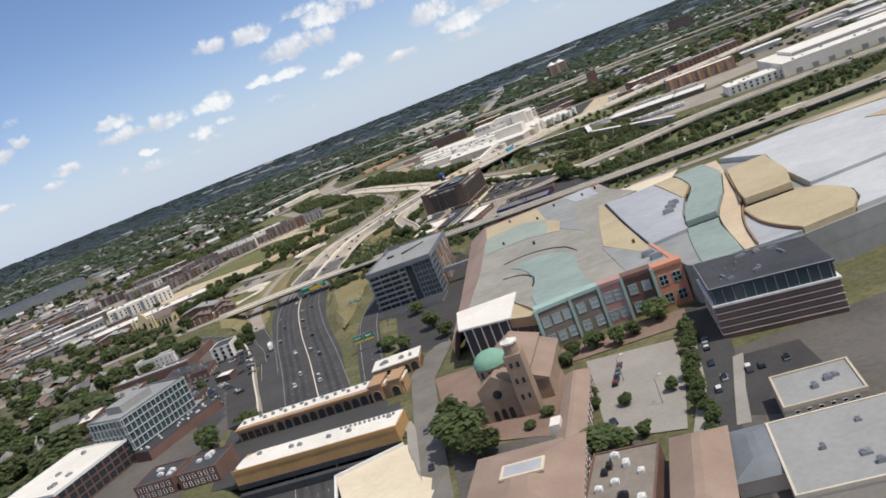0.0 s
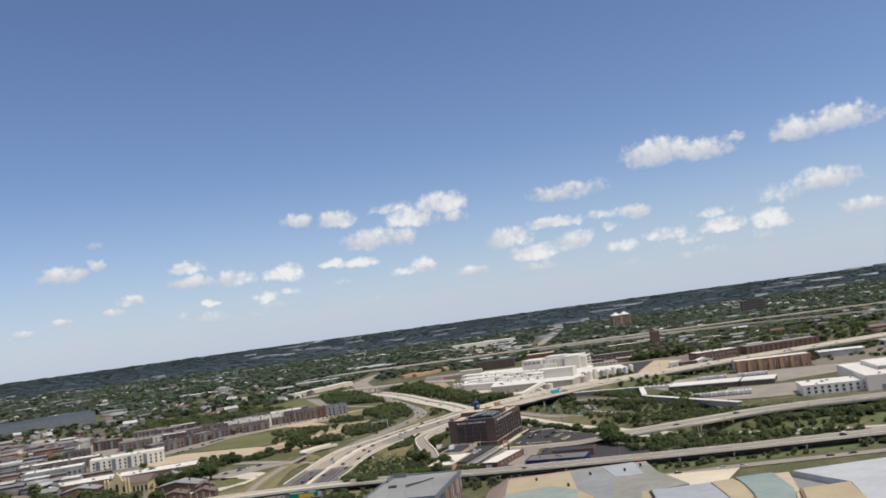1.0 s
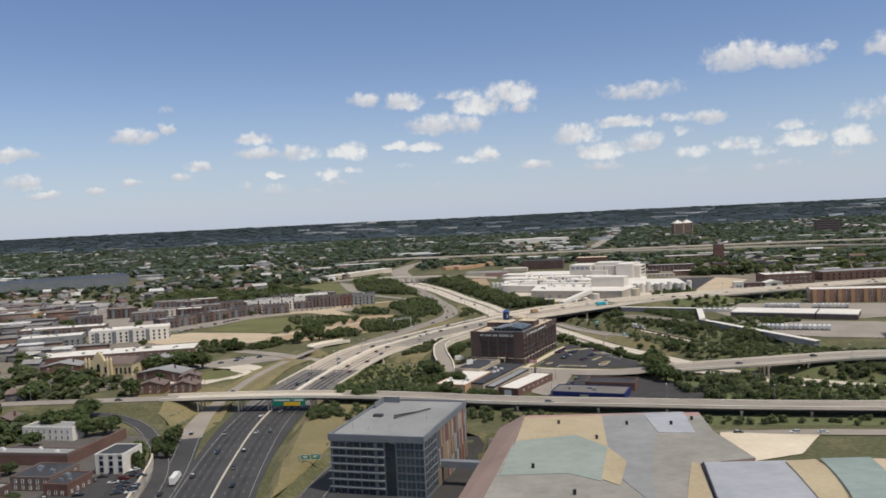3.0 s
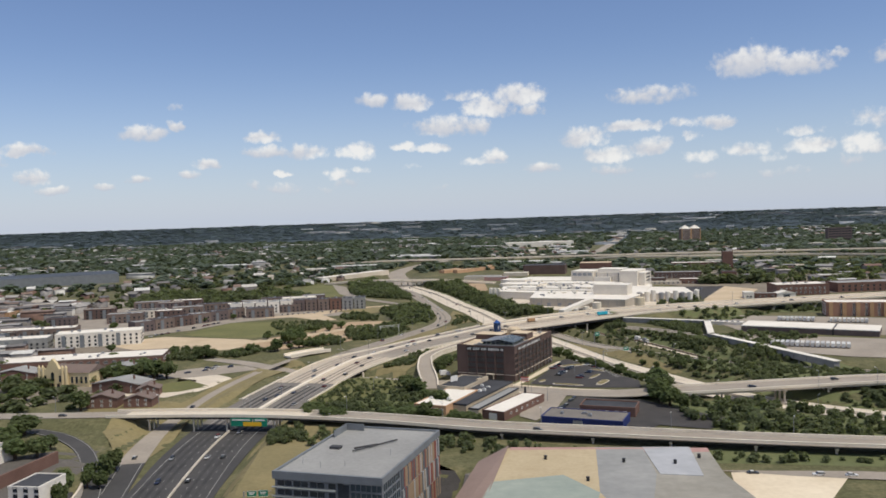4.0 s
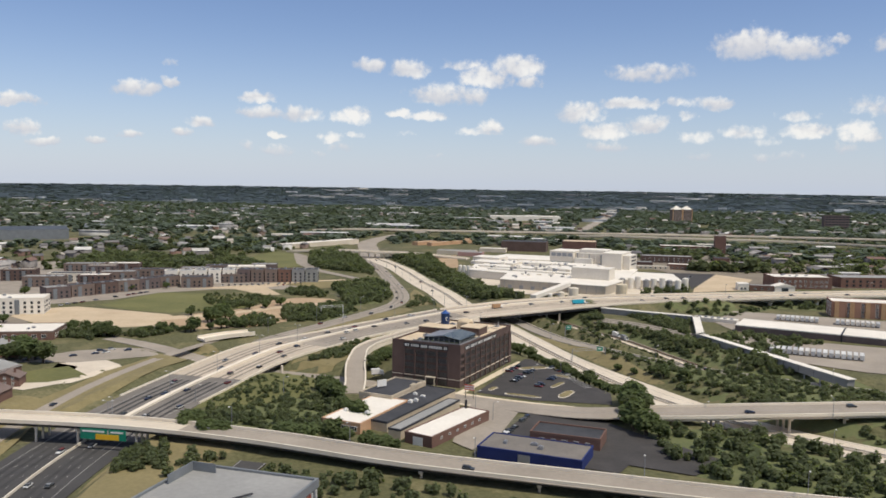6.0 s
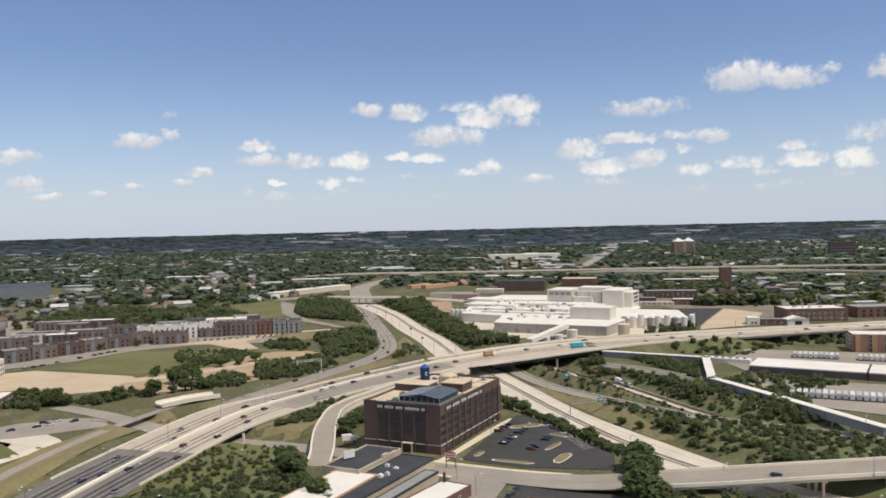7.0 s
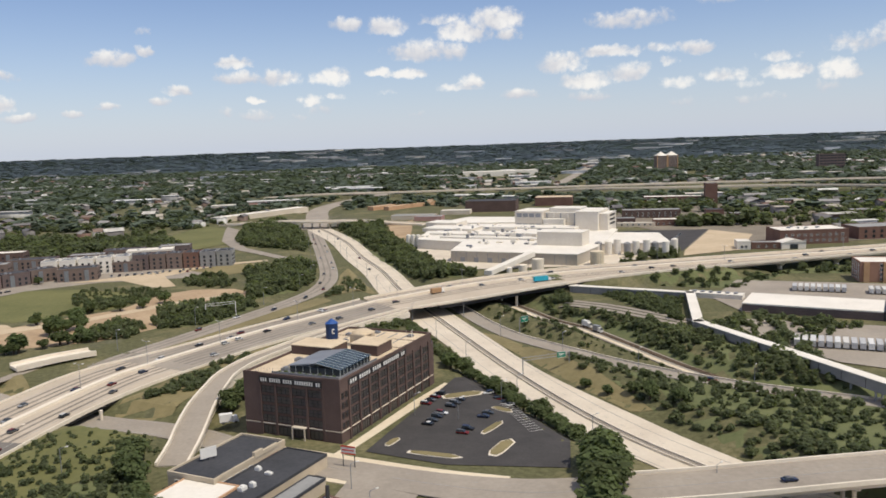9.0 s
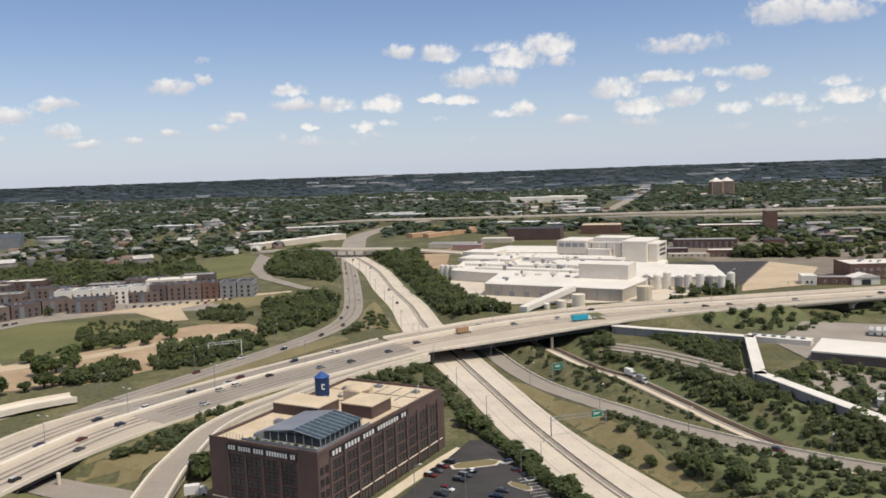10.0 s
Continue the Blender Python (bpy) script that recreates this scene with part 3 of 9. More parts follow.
def road(name, line, material, label, lanes=(), edges=(), barrier=None, lift=0.0, shoulder=True):
    ob = thing(name, label, "road", kind="structure", shape=strip(line, line[:, 3], line[:, 4], lift, 0.25), material=material)
    for off in edges:
        part("edge_line", strip(line, -off + 0.09, off + 0.09, lift + 0.03, 0.02), "road_paint", ob)
    for off in lanes:
        part("lane_line", dashes(line, off, lift + 0.04), "road_paint", ob)
    return ob


def parapet(line, off, parent, material="pale_concrete", high=0.75, wide=0.3, lift=0.0, name="parapet"):
    return part(name, strip(line, -off + wide / 2, off + wide / 2, lift + high, high + 0.2), material, parent)


near = FREEWAY[FREEWAY[:, 1] < 478]
far = FREEWAY[FREEWAY[:, 1] > 462]
ob = road("freeway", near, "asphalt", "dark asphalt freeway with white lane lines in a cutting", (-3.2, -6.0, -8.8, 3.2, 6.0, 8.8), (-11.8, 11.2))
parapet(near, 0.0, ob, name="median_barrier")
road("freeway", far[far[:, 1] < 556], "old_asphalt", "worn dark grey freeway rising from the cutting", (-3.4, -6.2, -9.0, 3.4, 6.2, 9.0), (-12.0, 12.0), lift=0.01)
ob = road("freeway", far[far[:, 1] > 548], "worn_road", "worn grey freeway with pale concrete median barrier", (-3.4, -6.2, -9.0, 3.4, 6.2, 9.0), (-12.0, 12.0), lift=0.014)
deck = far[(far[:, 1] > 536) & (far[:, 1] < 606)]
part("bridge_deck", strip(deck, deck[:, 3] - 0.6, deck[:, 4] - 0.6, 0.035, 0.05), "viaduct_deck", ob)
part("median_barrier", strip(far, 0.9, 0.9, 0.75, 0.9), "pale_concrete", ob)
crossing = far[(far[:, 1] > 528) & (far[:, 1] < 604)]
part("girder", strip(crossing, crossing[:, 3] - 0.5, crossing[:, 4] - 0.3, -0.22, 1.1), "dark_metal", ob)
beyond = far[far[:, 1] > 500]
part("parapet", strip(beyond, -beyond[:, 4] + 0.35, beyond[:, 4] + 0.05, 0.7, 1.1), "pale_concrete", ob)
part("parapet", strip(beyond, beyond[:, 3] + 0.05, -beyond[:, 3] + 0.35, 0.7, 1.1), "pale_concrete", ob)
for px, py in ((-60, 549), (-50, 553), (-43, 560), (-84, 566), (-72, 572), (-62, 577)):
    part("pier", Shape().tube((px, py, -4.2), (px, py, -0.6), 0.5, 0.5, 10), "pale_concrete", ob)
ob = road("viaduct", VIADUCT, "viaduct_deck", "long curved concrete highway viaduct on piers", (-3.4, -6.2, 4.4, 7.6, 10.8, 14.0), (-9.2,), lift=0.02)
part("median_barrier", strip(VIADUCT, 0.9, 0.9, 0.85, 0.9), "pale_concrete", ob)
part("parapet", strip(VIADUCT, VIADUCT[:, 3], -VIADUCT[:, 3] + 0.6, 0.9, 1.2), "pale_concrete", ob)
part("parapet", strip(VIADUCT, -VIADUCT[:, 4] + 0.7, VIADUCT[:, 4], 0.9, 1.2), "pale_concrete", ob)
span = VIADUCT[(VIADUCT[:, 0] > 30) & (VIADUCT[:, 0] < 114)]
part("girder", strip(span, span[:, 3] - 1.0, span[:, 4] - 1.0, -0.3, 1.7), "dark_metal", ob)
span = VIADUCT[VIADUCT[:, 0] > 184]
part("girder", strip(span, span[:, 3] - 1.4, span[:, 4] - 1.4, -0.3, 1.1), "concrete", ob)
for px, offs in ((74, (27, 12, -8)), (104, (24, 10, -8)), (198, (9, -8)), (228, (8, -8)), (258, (8, -8)), (292, (8, -8)), (330, (8, -8)), (372, (8, -8))):
    k = int(np.argmin(abs(VIADUCT[:, 0] - px)))
    row, sd = VIADUCT[k], sideways(VIADUCT)[k]
    for c in offs:
        x, y = row[0] + sd[0] * c, row[1] + sd[1] * c
        g, t = float(land(x, y)), row[2] - 1.3
        if px < 150:
            s = Shape().tube((0, 0, g - 0.5), (0, 0, t), 0.6, 0.6, 12)
        else:
            s = Shape().raw([(-4.4, -0.8, t), (4.4, -0.8, t), (1.1, -0.8, t - 2.2), (1.1, -0.8, g - 0.5), (-1.1, -0.8, g - 0.5), (-1.1, -0.8, t - 2.2), (-4.4, 0.8, t), (4.4, 0.8, t), (1.1, 0.8, t - 2.2), (1.1, 0.8, g - 0.5), (-1.1, 0.8, g - 0.5), (-1.1, 0.8, t - 2.2)], [(0, 5, 4, 3, 2, 1), (6, 7, 8, 9, 10, 11), (0, 1, 7, 6), (1, 2, 8, 7), (2, 3, 9, 8), (4, 5, 11, 10), (5, 0, 6, 11)])
        part("pier", s, "pale_concrete", ob, at=pose(x, y, 0, 0, 0, math.degrees(math.atan2(sd[1], sd[0]))))
ob = road("slip_road", WEST_RAMP, "worn_road", "curving grey highway carriageway between green banks", (0.0,), (-5, 5))
ob = road("freeway", THROUGH_ROAD, "concrete", "pale concrete carriageways passing under the viaduct", (-4.2, 4.2), (-7.5, 7.0), lift=0.03)
part("median_strip", strip(THROUGH_ROAD, 1.0, 1.0, 0.12, 0.2), "gravel", ob)
for off in (-1.1, 1.1):
    parapet(THROUGH_ROAD, off, ob, high=0.6, wide=0.25, name="median_barrier")
road("slip_road", SOUTH_RAMP, "worn_road", "narrow grey slip road along the wooded bank", (), (-3, 3), lift=0.02)
parapet(SOUTH_RAMP, -3.5, bpy.data.objects["slip_road.001"], high=0.6, wide=0.3)
road("freeway", FAR_ROAD, "worn_road", "distant grey highway running between trees", (-4, 4), (0,), lift=0.03)
road("slip_road", EXIT_RAMP[EXIT_RAMP[:, 1] < 420], "asphalt", "asphalt slip road beside the freeway", (), (-2.6, 4.2), lift=0.06)
road("slip_road", EXIT_RAMP[EXIT_RAMP[:, 1] > 412], "worn_road", "worn tan slip road beside the freeway", (), (), lift=0.07)
road("slip_road", CURVED_EXIT, "asphalt", "dark slip road curving up from the cutting", (), (-2.6, 2.6), lift=0.09)
wall_line = spline([(-73, 262, 0.3), (-77, 284, 0.3), (-82, 308, 0.3), (-88, 340, 0.3), (-95.5, 372, 0.2), (-100, 386, -0.6), (-105, 397, -1.6)], 6)
thing("retaining_wall", "pale concrete retaining wall of the cutting", "wall", kind="structure", shape=strip(wall_line, 0.35, 0.35, 0.4, 4.2), material="concrete")
thing("upper_car_park", "asphalt car park held by the retaining wall", "car park", kind="structure", shape=Shape().prism([(-74, 262), (-77.5, 284), (-82.5, 308), (-88.5, 340), (-96, 372), (-99, 380), (-112, 380), (-104, 330), (-94, 284), (-86, 262)], -3.5, 0.12), material="asphalt_lot")
road("street", STREET_WEST, "worn_road", "street dipping under the freeway bridge", (0.0,), (-4, 4), lift=0.04)
road("slip_road", ENTRY_RAMP, "asphalt", "asphalt slip road with white edge lines", (0.3,), (-3.6, 3.8), lift=0.06)

road("overpass", OVERPASS[OVERPASS[:, 0] > -48], "worn_road", "grey street overpass with pale parapets", (), (-3.6, 3.6), lift=0.03)
road("street", OVERPASS[OVERPASS[:, 0] < -120], "worn_road", "grey street on a low grassy bank", (), (-3.6, 3.6), lift=0.04)
ob = road("overpass", OVERPASS[(OVERPASS[:, 0] < -42) & (OVERPASS[:, 0] > -128)], "concrete", "long street overpass with pale concrete parapets", (), (-3.6, 3.6), lift=0.0)
for off in (-4.8, 4.8):
    parapet(OVERPASS[OVERPASS[:, 0] > -128], off, ob, high=0.95, wide=0.5)
span = OVERPASS[(OVERPASS[:, 0] > -126)]
part("girder", strip(span, 4.3, 4.3, -0.25, 0.9), "dark_metal", ob)
for px in (-108, -93, -79, -62):
    k = int(np.argmin(abs(OVERPASS[:, 0] - px)))
    s = Shape().box(-0.5, -4, 1.3, 0.5, 4, 2.0)
    for py in (-3.2, 0, 3.2):
        s.tube((0, py, -3.4), (0, py, 1.4), 0.35, 0.35, 8)
    part("pier", s, "pale_concrete", ob, at=pose(OVERPASS[k, 0], OVERPASS[k, 1], 0, 0, 0, -6))
for px in range(30, 400, 26):
    k = int(np.argmin(abs(OVERPASS[:, 0] - px)))
    s = Shape().box(-0.5, -4.6, 1.3, 0.5, 4.6, 2.0)
    for py in (-3.6, 3.6):
        s.tube((0, py, -0.4), (0, py, 1.4), 0.4, 0.4, 8)
    part("pier", s, "concrete", ob, at=pose(OVERPASS[k, 0], OVERPASS[k, 1], 0, 0, 0, -12))

STREET = spline([(14, 520, 0.1, 4.5, 4.5), (30, 514, 0.15, 5, 5), (57, 502, 0.4, 6, 6), (76, 495, 1.2, 7, 7), (90, 493, 2.2, 7, 7), (113, 494, 2.8, 7, 7), (150, 500, 3, 7, 7), (195, 506, 3, 7, 7), (245, 499, 3, 7, 7), (310, 484, 3, 7, 7), (460, 450, 3, 7, 7)])
ob = road("street_bridge", STREET, "worn_road", "street rising onto a concrete bridge with pale parapets", (-3,), (0.1,), lift=0.05)
high = STREET[STREET[:, 0] > 84]
for off in (-6.8, 6.8):
    parapet(high, off, ob, high=0.8, wide=0.45)
part("girder", strip(STREET[STREET[:, 0] > 92], 6.3, 6.3, -0.2, 1.0), "concrete", ob)
for px in range(98, 300, 22):
    k = int(np.argmin(abs(STREET[:, 0] - px)))
    s = Shape().box(-0.5, -5.5, 1.0, 0.5, 5.5, 1.8)
    for py in (-4, 0, 4):
        s.tube((0, py, -3.8), (0, py, 1.1), 0.45, 0.45, 8)
    part("pier", s, "concrete", ob, at=pose(STREET[k, 0], STREET[k, 1], 0, 0, 0, 8))

# tyre-darkened bands along the lanes
M["tyre_stain"] = surface("tyre_stain", (0.15, 0.132, 0.112), (0.30, 0.262, 0.22), 0.12, 1.6, 0.9, 0.05, contrast=1.4)
M["dark_stain"] = surface("dark_stain", (0.026, 0.026, 0.027), (0.062, 0.060, 0.060), 0.12, 1.6, 0.9, 0.05, contrast=1.4)


def lane_stains(owner, line, offsets, material, lift, wide=0.55):
    for off in offsets:
        part("tyre_band", strip(line, -off + wide, off + wide, lift, 0.02), material, owner)


lane_stains(bpy.data.objects["freeway.002"], far[far[:, 1] > 606], (-7.6, -4.8, 4.8, 7.6, 10.6, 13.6), "tyre_stain", 0.03)
lane_stains(bpy.data.objects["freeway.002"], deck, (-10.6, -7.6, -4.8, 4.8, 7.6, 10.6), "tyre_stain", 0.06)
lane_stains(bpy.data.objects["freeway.001"], far[far[:, 1] < 536], (-10.6, -7.6, -4.8, 4.8, 7.6, 10.6), "dark_stain", 0.026)
lane_stains(bpy.data.objects["freeway"], near, (-10.2, -7.4, -4.6, 4.6, 7.4), "dark_stain", 0.016)
lane_stains(bpy.data.objects["viaduct"], VIADUCT, (-7.8, -4.8, 6.0, 9.2, 12.4), "tyre_stain", 0.036)
lane_stains(bpy.data.objects["slip_road"], WEST_RAMP, (-2.4, 0.9), "tyre_stain", 0.016)

# ---- buildings: parts shared by many ----


def two_tone(shape_a, mat_a, shape_b, mat_b, name):
    """One mesh of two materials."""
    me = mesh(name, shape_a.v + shape_b.v, shape_a.f + [tuple(i + len(shape_a.v) for i in f) for f in shape_b.f], [mat_a, mat_b])
    me.polygons.foreach_set("material_index", [0] * len(shape_a.f) + [1] * len(shape_b.f))
    return me


def window_mesh(w, hgt, frame="grey_metal", pane="glass", cols=2, rows=2, bar=0.09, deep=0.12):
    """A window in the xz plane, looking towards -y, its sill's middle at the origin: one frame with sunk panes."""
    def cuts(a, b, n):
        out = [a]
        for k in range(n):
            p, q = a + (b - a) * k / n, a + (b - a) * (k + 1) / n
            out += [p + (bar if k == 0 else bar / 2), q - (bar if k == n - 1 else bar / 2)]
        return out + [b]

    xs, zs = cuts(-w / 2, w / 2, cols), cuts(0, hgt, rows)
    nx, nz = len(xs), len(zs)
    verts = [(x, -deep, z) for z in zs for x in xs]
    faces, mats = [], []
    for j in range(nz - 1):
        for i in range(nx - 1):
            a = [j * nx + i, j * nx + i + 1, (j + 1) * nx + i + 1, (j + 1) * nx + i]
            if i % 2 and j % 2:
                k = len(verts)
                verts += [(verts[v][0], -deep * 0.2, verts[v][2]) for v in a]
                faces += [(a[m], a[(m + 1) % 4], k + (m + 1) % 4, k + m) for m in range(4)] + [(k, k + 1, k + 2, k + 3)]
                mats += [0, 0, 0, 0, 1]
            else:
                faces.append(tuple(a))
                mats.append(0)
    ring = [0, nx - 1, nz * nx - 1, (nz - 1) * nx]
    k = len(verts)
    verts += [(verts[v][0], 0.05, verts[v][2]) for v in ring]
    for m in range(4):
        faces.append((ring[(m + 1) % 4], ring[m], k + m, k + (m + 1) % 4))
        mats.append(0)
    me = mesh("window", verts, faces, [frame, pane])
    me.polygons.foreach_set("material_index", mats)
    return me


def face_pose(side, w, d, u, z):
    """Where a window sits: u metres along a side of a w by d box."""
    return {"front": pose(u, 0, z), "right": pose(w, u, z, 0, 0, 90), "back": pose(w - u, d, z, 0, 0, 180), "left": pose(0, d - u, z, 0, 0, -90)}[side]


def windows(root, w, d, side, data, us, zs, name="window"):
    for z in zs:
        for u in us:
            part(name, data, None, root, at=face_pose(side, w, d, u, z))


def spread(a, b, n):
    return [a + (b - a) * (i + 0.5) / n for i in range(n)]


def box_building(name, label, category, at, w, d, hgt, wall, roof, lip=0.5, group="", band=None):
    """A flat-roofed block: walls, parapet, roof; its front left corner at the origin, front towards -y."""
    root = thing(name, label, category, at, group)
    part("wall", Shape().box(0, 0, -1.2, w, d, hgt - 0.05), wall, root)
    part("roof", Shape().box(0.35, 0.35, hgt - 0.1, w - 0.35, d - 0.35, hgt + 0.08), roof, root)
    if lip:
        s = Shape().box(-0.06, -0.06, hgt - 0.4, w + 0.06, 0.35, hgt + lip).box(-0.06, d - 0.35, hgt - 0.4, w + 0.06, d + 0.06, hgt + lip)
        s.box(-0.06, 0.35, hgt - 0.4, 0.35, d - 0.35, hgt + lip).box(w - 0.35, 0.35, hgt - 0.4, w + 0.06, d - 0.35, hgt + lip)
        part("parapet", s, band or wall, root)
    return root


def roof_unit(root, x, y, z, w=1.8, d=1.3, hgt=1.0, material="grey_metal"):
    s = Shape().box(x, y, z - 0.05, x + w, y + d, z + hgt * 0.85).box(x + 0.1 * w, y + 0.1 * d, z + hgt * 0.85, x + 0.9 * w, y + 0.9 * d, z + hgt)
    s.tube((x + w / 2, y + d / 2, z + hgt), (x + w / 2, y + d / 2, z + hgt + 0.18), min(w, d) * 0.3, None, 10)
    part("roof_unit", s, material, root)


def scatter_units(root, n, x0, x1, y0, y1, z, seed, material="grey_metal"):
    rng = random.Random(seed)
    for _ in range(n):
        roof_unit(root, rng.uniform(x0, x1), rng.uniform(y0, y1), z, rng.uniform(0.8, 2.2), rng.uniform(0.8, 1.8), rng.uniform(0.5, 1.1), material)


# ---- the brick warehouse with the blue water tower ----


def lettering(root, side, w, d, u0, u1, z, tall, groups, out=0.0):
    """Painted words that stay plain bars, one bar a letter."""
    step = (u1 - u0) / (sum(groups) + len(groups) - 1)
    bar = Shape().box(-step * 0.30, -0.09 - out, 0, step * 0.30, -0.02 - out, tall * 0.86).made("letter_bar", "white_paint")
    u = u0 + step / 2
    for g in groups:
        for _ in range(g):
            part("letter_bar", bar, None, root, at=face_pose(side, w, d, u, z))
            u += step
        u += step


def warehouse():
    w, d, hh = 29.0, 53.0, 15.6
    at = pose(6.6, 538.5, 0, 0, 0, -22.0)
    root = thing("brick_warehouse", "five-storey dark brown brick warehouse with white painted lettering", "warehouse", at)
    part("wall", Shape().box(0, 0, -1, w, d, hh), "brick", root)
    part("parapet", Shape().box(-0.1, -0.1, hh, w + 0.1, 0.4, hh + 0.7).box(-0.1, d - 0.4, hh, w + 0.1, d + 0.1, hh + 0.7).box(-0.1, 0.4, hh, 0.4, d - 0.4, hh + 0.7).box(w - 0.4, 0.4, hh, w + 0.1, d - 0.4, hh + 0.7), "brick", root)
    part("roof", Shape().box(0.4, 0.4, hh - 0.1, w - 0.4, d - 0.4, hh + 0.12), "cream_roof", root, "pale cream gravel roof")
    part("terrace_deck", Shape().box(8.5, 0.5, hh + 0.12, w - 0.5, 20.2, hh + 0.2), "grey_roof", root, "grey paved roof terrace")
    part("terrace_rail", Shape().box(8.5, 0.45, hh + 0.7, w - 0.5, 0.55, hh + 1.25).box(w - 0.55, 0.5, hh + 0.7, w - 0.45, 20.2, hh + 1.25), "grey_metal", root)
    rng = random.Random(8)
    for k in range(9):
        x = 9.6 + 2.05 * k
        part("planter", Shape().box(x, 1.0, hh + 0.2, x + 1.5, 1.6, hh + 0.7), "dark_metal", root)
        v, f = crown_template(60 + k, 40, 0.3, 4, 0.8, 1)
        part("planter_shrub", quads("planter_shrub", v * [0.8, 0.45, 0.5 + 0.3 * rng.random()] + [x + 0.75, 1.3, hh + 0.66], f, "leaf"), None, root)
    for k in range(5):
        part("pipe", Shape().box(6 + 4.2 * k, 40, hh + 0.12, 6.2 + 4.2 * k, 51, hh + 0.3), "grey_metal", root)
    part("roof_seam", Shape().box(0.6, 35.2, hh + 0.1, w - 0.6, 35.5, hh + 0.2).box(0.6, 44, hh + 0.1, w - 0.6, 44.3, hh + 0.2), "brick", root)
    for x0, x1 in ((-0.12, 5.0), (w - 5.0, w + 0.12)):
        part("corner_pier", Shape().box(x0, -0.22, -0.6, x1, 0.1, hh + 0.9), "brick", root)
    for k in range(5):
        x = 5 + (w - 10) * k / 4
        part("pilaster", Shape().box(x - 0.35, -0.3, -0.6, x + 0.35, 0.1, hh - 1.6), "brick", root)
    for k in range(10):
        y = 4.2 + (d - 6.4) * k / 9
        part("pilaster", Shape().box(w - 0.1, y - 0.35, -0.6, w + 0.3, y + 0.35, hh - 1.6), "brick", root)
    for z in (2.9,):
        part("stone_band", Shape().box(-0.16, -0.26, z, w + 0.16, 0, z + 0.22).box(w, 0, z, w + 0.26, d, z + 0.22), "concrete", root)
    big = window_mesh(4.1, 1.75, "dark_metal", "old_glass", 3, 2)
    small = window_mesh(1.1, 1.5, "dark_metal", "old_glass", 2, 2)
    zs = [0.5, 3.5, 6.1, 8.7, 11.2]
    windows(root, w, d, "front", big, spread(5, w - 5, 4), zs[1:])
    windows(root, w, d, "front", small, [1.6, 3.6, w - 3.6, w - 1.6], [3.6, 6.2, 8.8, 11.3])
    windows(root, w, d, "front", window_mesh(3.8, 2.1, "dark_metal", "old_glass", 3, 1), spread(5, w - 5, 4), [0.3])
    windows(root, w, d, "right", big, spread(4.2, d - 2.2, 9), zs[1:])
    windows(root, w, d, "right", window_mesh(3.6, 2.0, "dark_metal", "old_glass", 3, 1), spread(4.2, d - 2.2, 9), [0.3])
    windows(root, w, d, "right", small, [1.2, 2.9], [3.6, 6.2, 8.8, 11.3])
    windows(root, w, d, "left", big, spread(2, d - 2, 10), zs[1:])
    part("sign_board", Shape().box(5, -0.36, 13.9, w - 5, -0.2, 15.5), "dark_metal", root)
    lettering(root, "front", w, d, 5.3, w - 5.4, 14.15, 1.15, (3, 5, 4, 8, 2), 0.3)
    part("sign_board", Shape().box(w + 0.02, 4, 13.9, w + 0.16, 36, 15.5), "dark_metal", root)
    lettering(root, "right", w + 0.15, d, 4.6, 35, 14.1, 1.2, (3, 5, 4, 8, 2))
    # glazed rooftop room
    room = part("rooftop_room", Shape().box(11.5, 4.8, hh + 0.1, 26.5, 5.1, hh + 0.5).box(11.5, 18.6, hh + 0.1, 26.5, 18.9, hh + 0.5), "grey_metal", root, "glazed rooftop pavilion with a grey metal roof")
    ridge, eave = hh + 3.2, hh + 2.0
    gable = Shape().raw([(11.0, 4.0, eave), (19.5, 4.0, ridge), (19.5, 19.6, ridge), (11.0, 19.6, eave), (11.0, 4.0, eave - 0.2), (19.5, 4.0, ridge - 0.2), (19.5, 19.6, ridge - 0.2), (11.0, 19.6, eave - 0.2)], [(0, 1, 2, 3), (7, 6, 5, 4), (0, 4, 5, 1), (3, 2, 6, 7), (0, 3, 7, 4), (1, 5, 6, 2)])
    part("metal_roof", gable, "grey_metal", room)
    part("glass_roof", Shape().raw([(19.5, 4.0, ridge), (27.0, 4.0, eave), (27.0, 19.6, eave), (19.5, 19.6, ridge), (19.5, 4.0, ridge - 0.15), (27.0, 4.0, eave - 0.15), (27.0, 19.6, eave - 0.15), (19.5, 19.6, ridge - 0.15)], [(0, 1, 2, 3), (7, 6, 5, 4), (0, 4, 5, 1), (3, 2, 6, 7), (1, 5, 6, 2)]), "blue_glass", room)
    for k in range(10):
        y = 4.0 + 15.6 * k / 9
        part("rafter", Shape().tube((19.5, y, ridge + 0.08), (27.0, y, eave + 0.08), 0.06, None, 6), "rib_grey", room)
        part("post", Shape().tube((26.9, y, hh + 0.1), (26.9, y, eave), 0.07, None, 6), "rib_grey", room)
    for k in range(8):
        x = 11.2 + 15.7 * k / 7
        part("post", Shape().tube((x, 4.1, hh + 0.1), (x, 4.1, eave + (1.1 - abs(x - 19.3) / 8 * 1.1)), 0.07, None, 6), "rib_grey", room)
    part("glass_wall", Shape().box(11.4, 4.5, hh + 0.1, 26.7, 4.58, eave).box(26.6, 4.6, hh + 0.1, 26.68, 19.4, eave), "glass", room)
    # brick rooms on the roof
    part("roof_house", Shape().box(0.8, 20.5, hh, 14.0, 29.0, hh + 2.6), "brick", root)
    part("roof_house_cap", Shape().box(0.6, 20.3, hh + 2.6, 14.2, 29.2, hh + 2.85), "cream_roof", root)
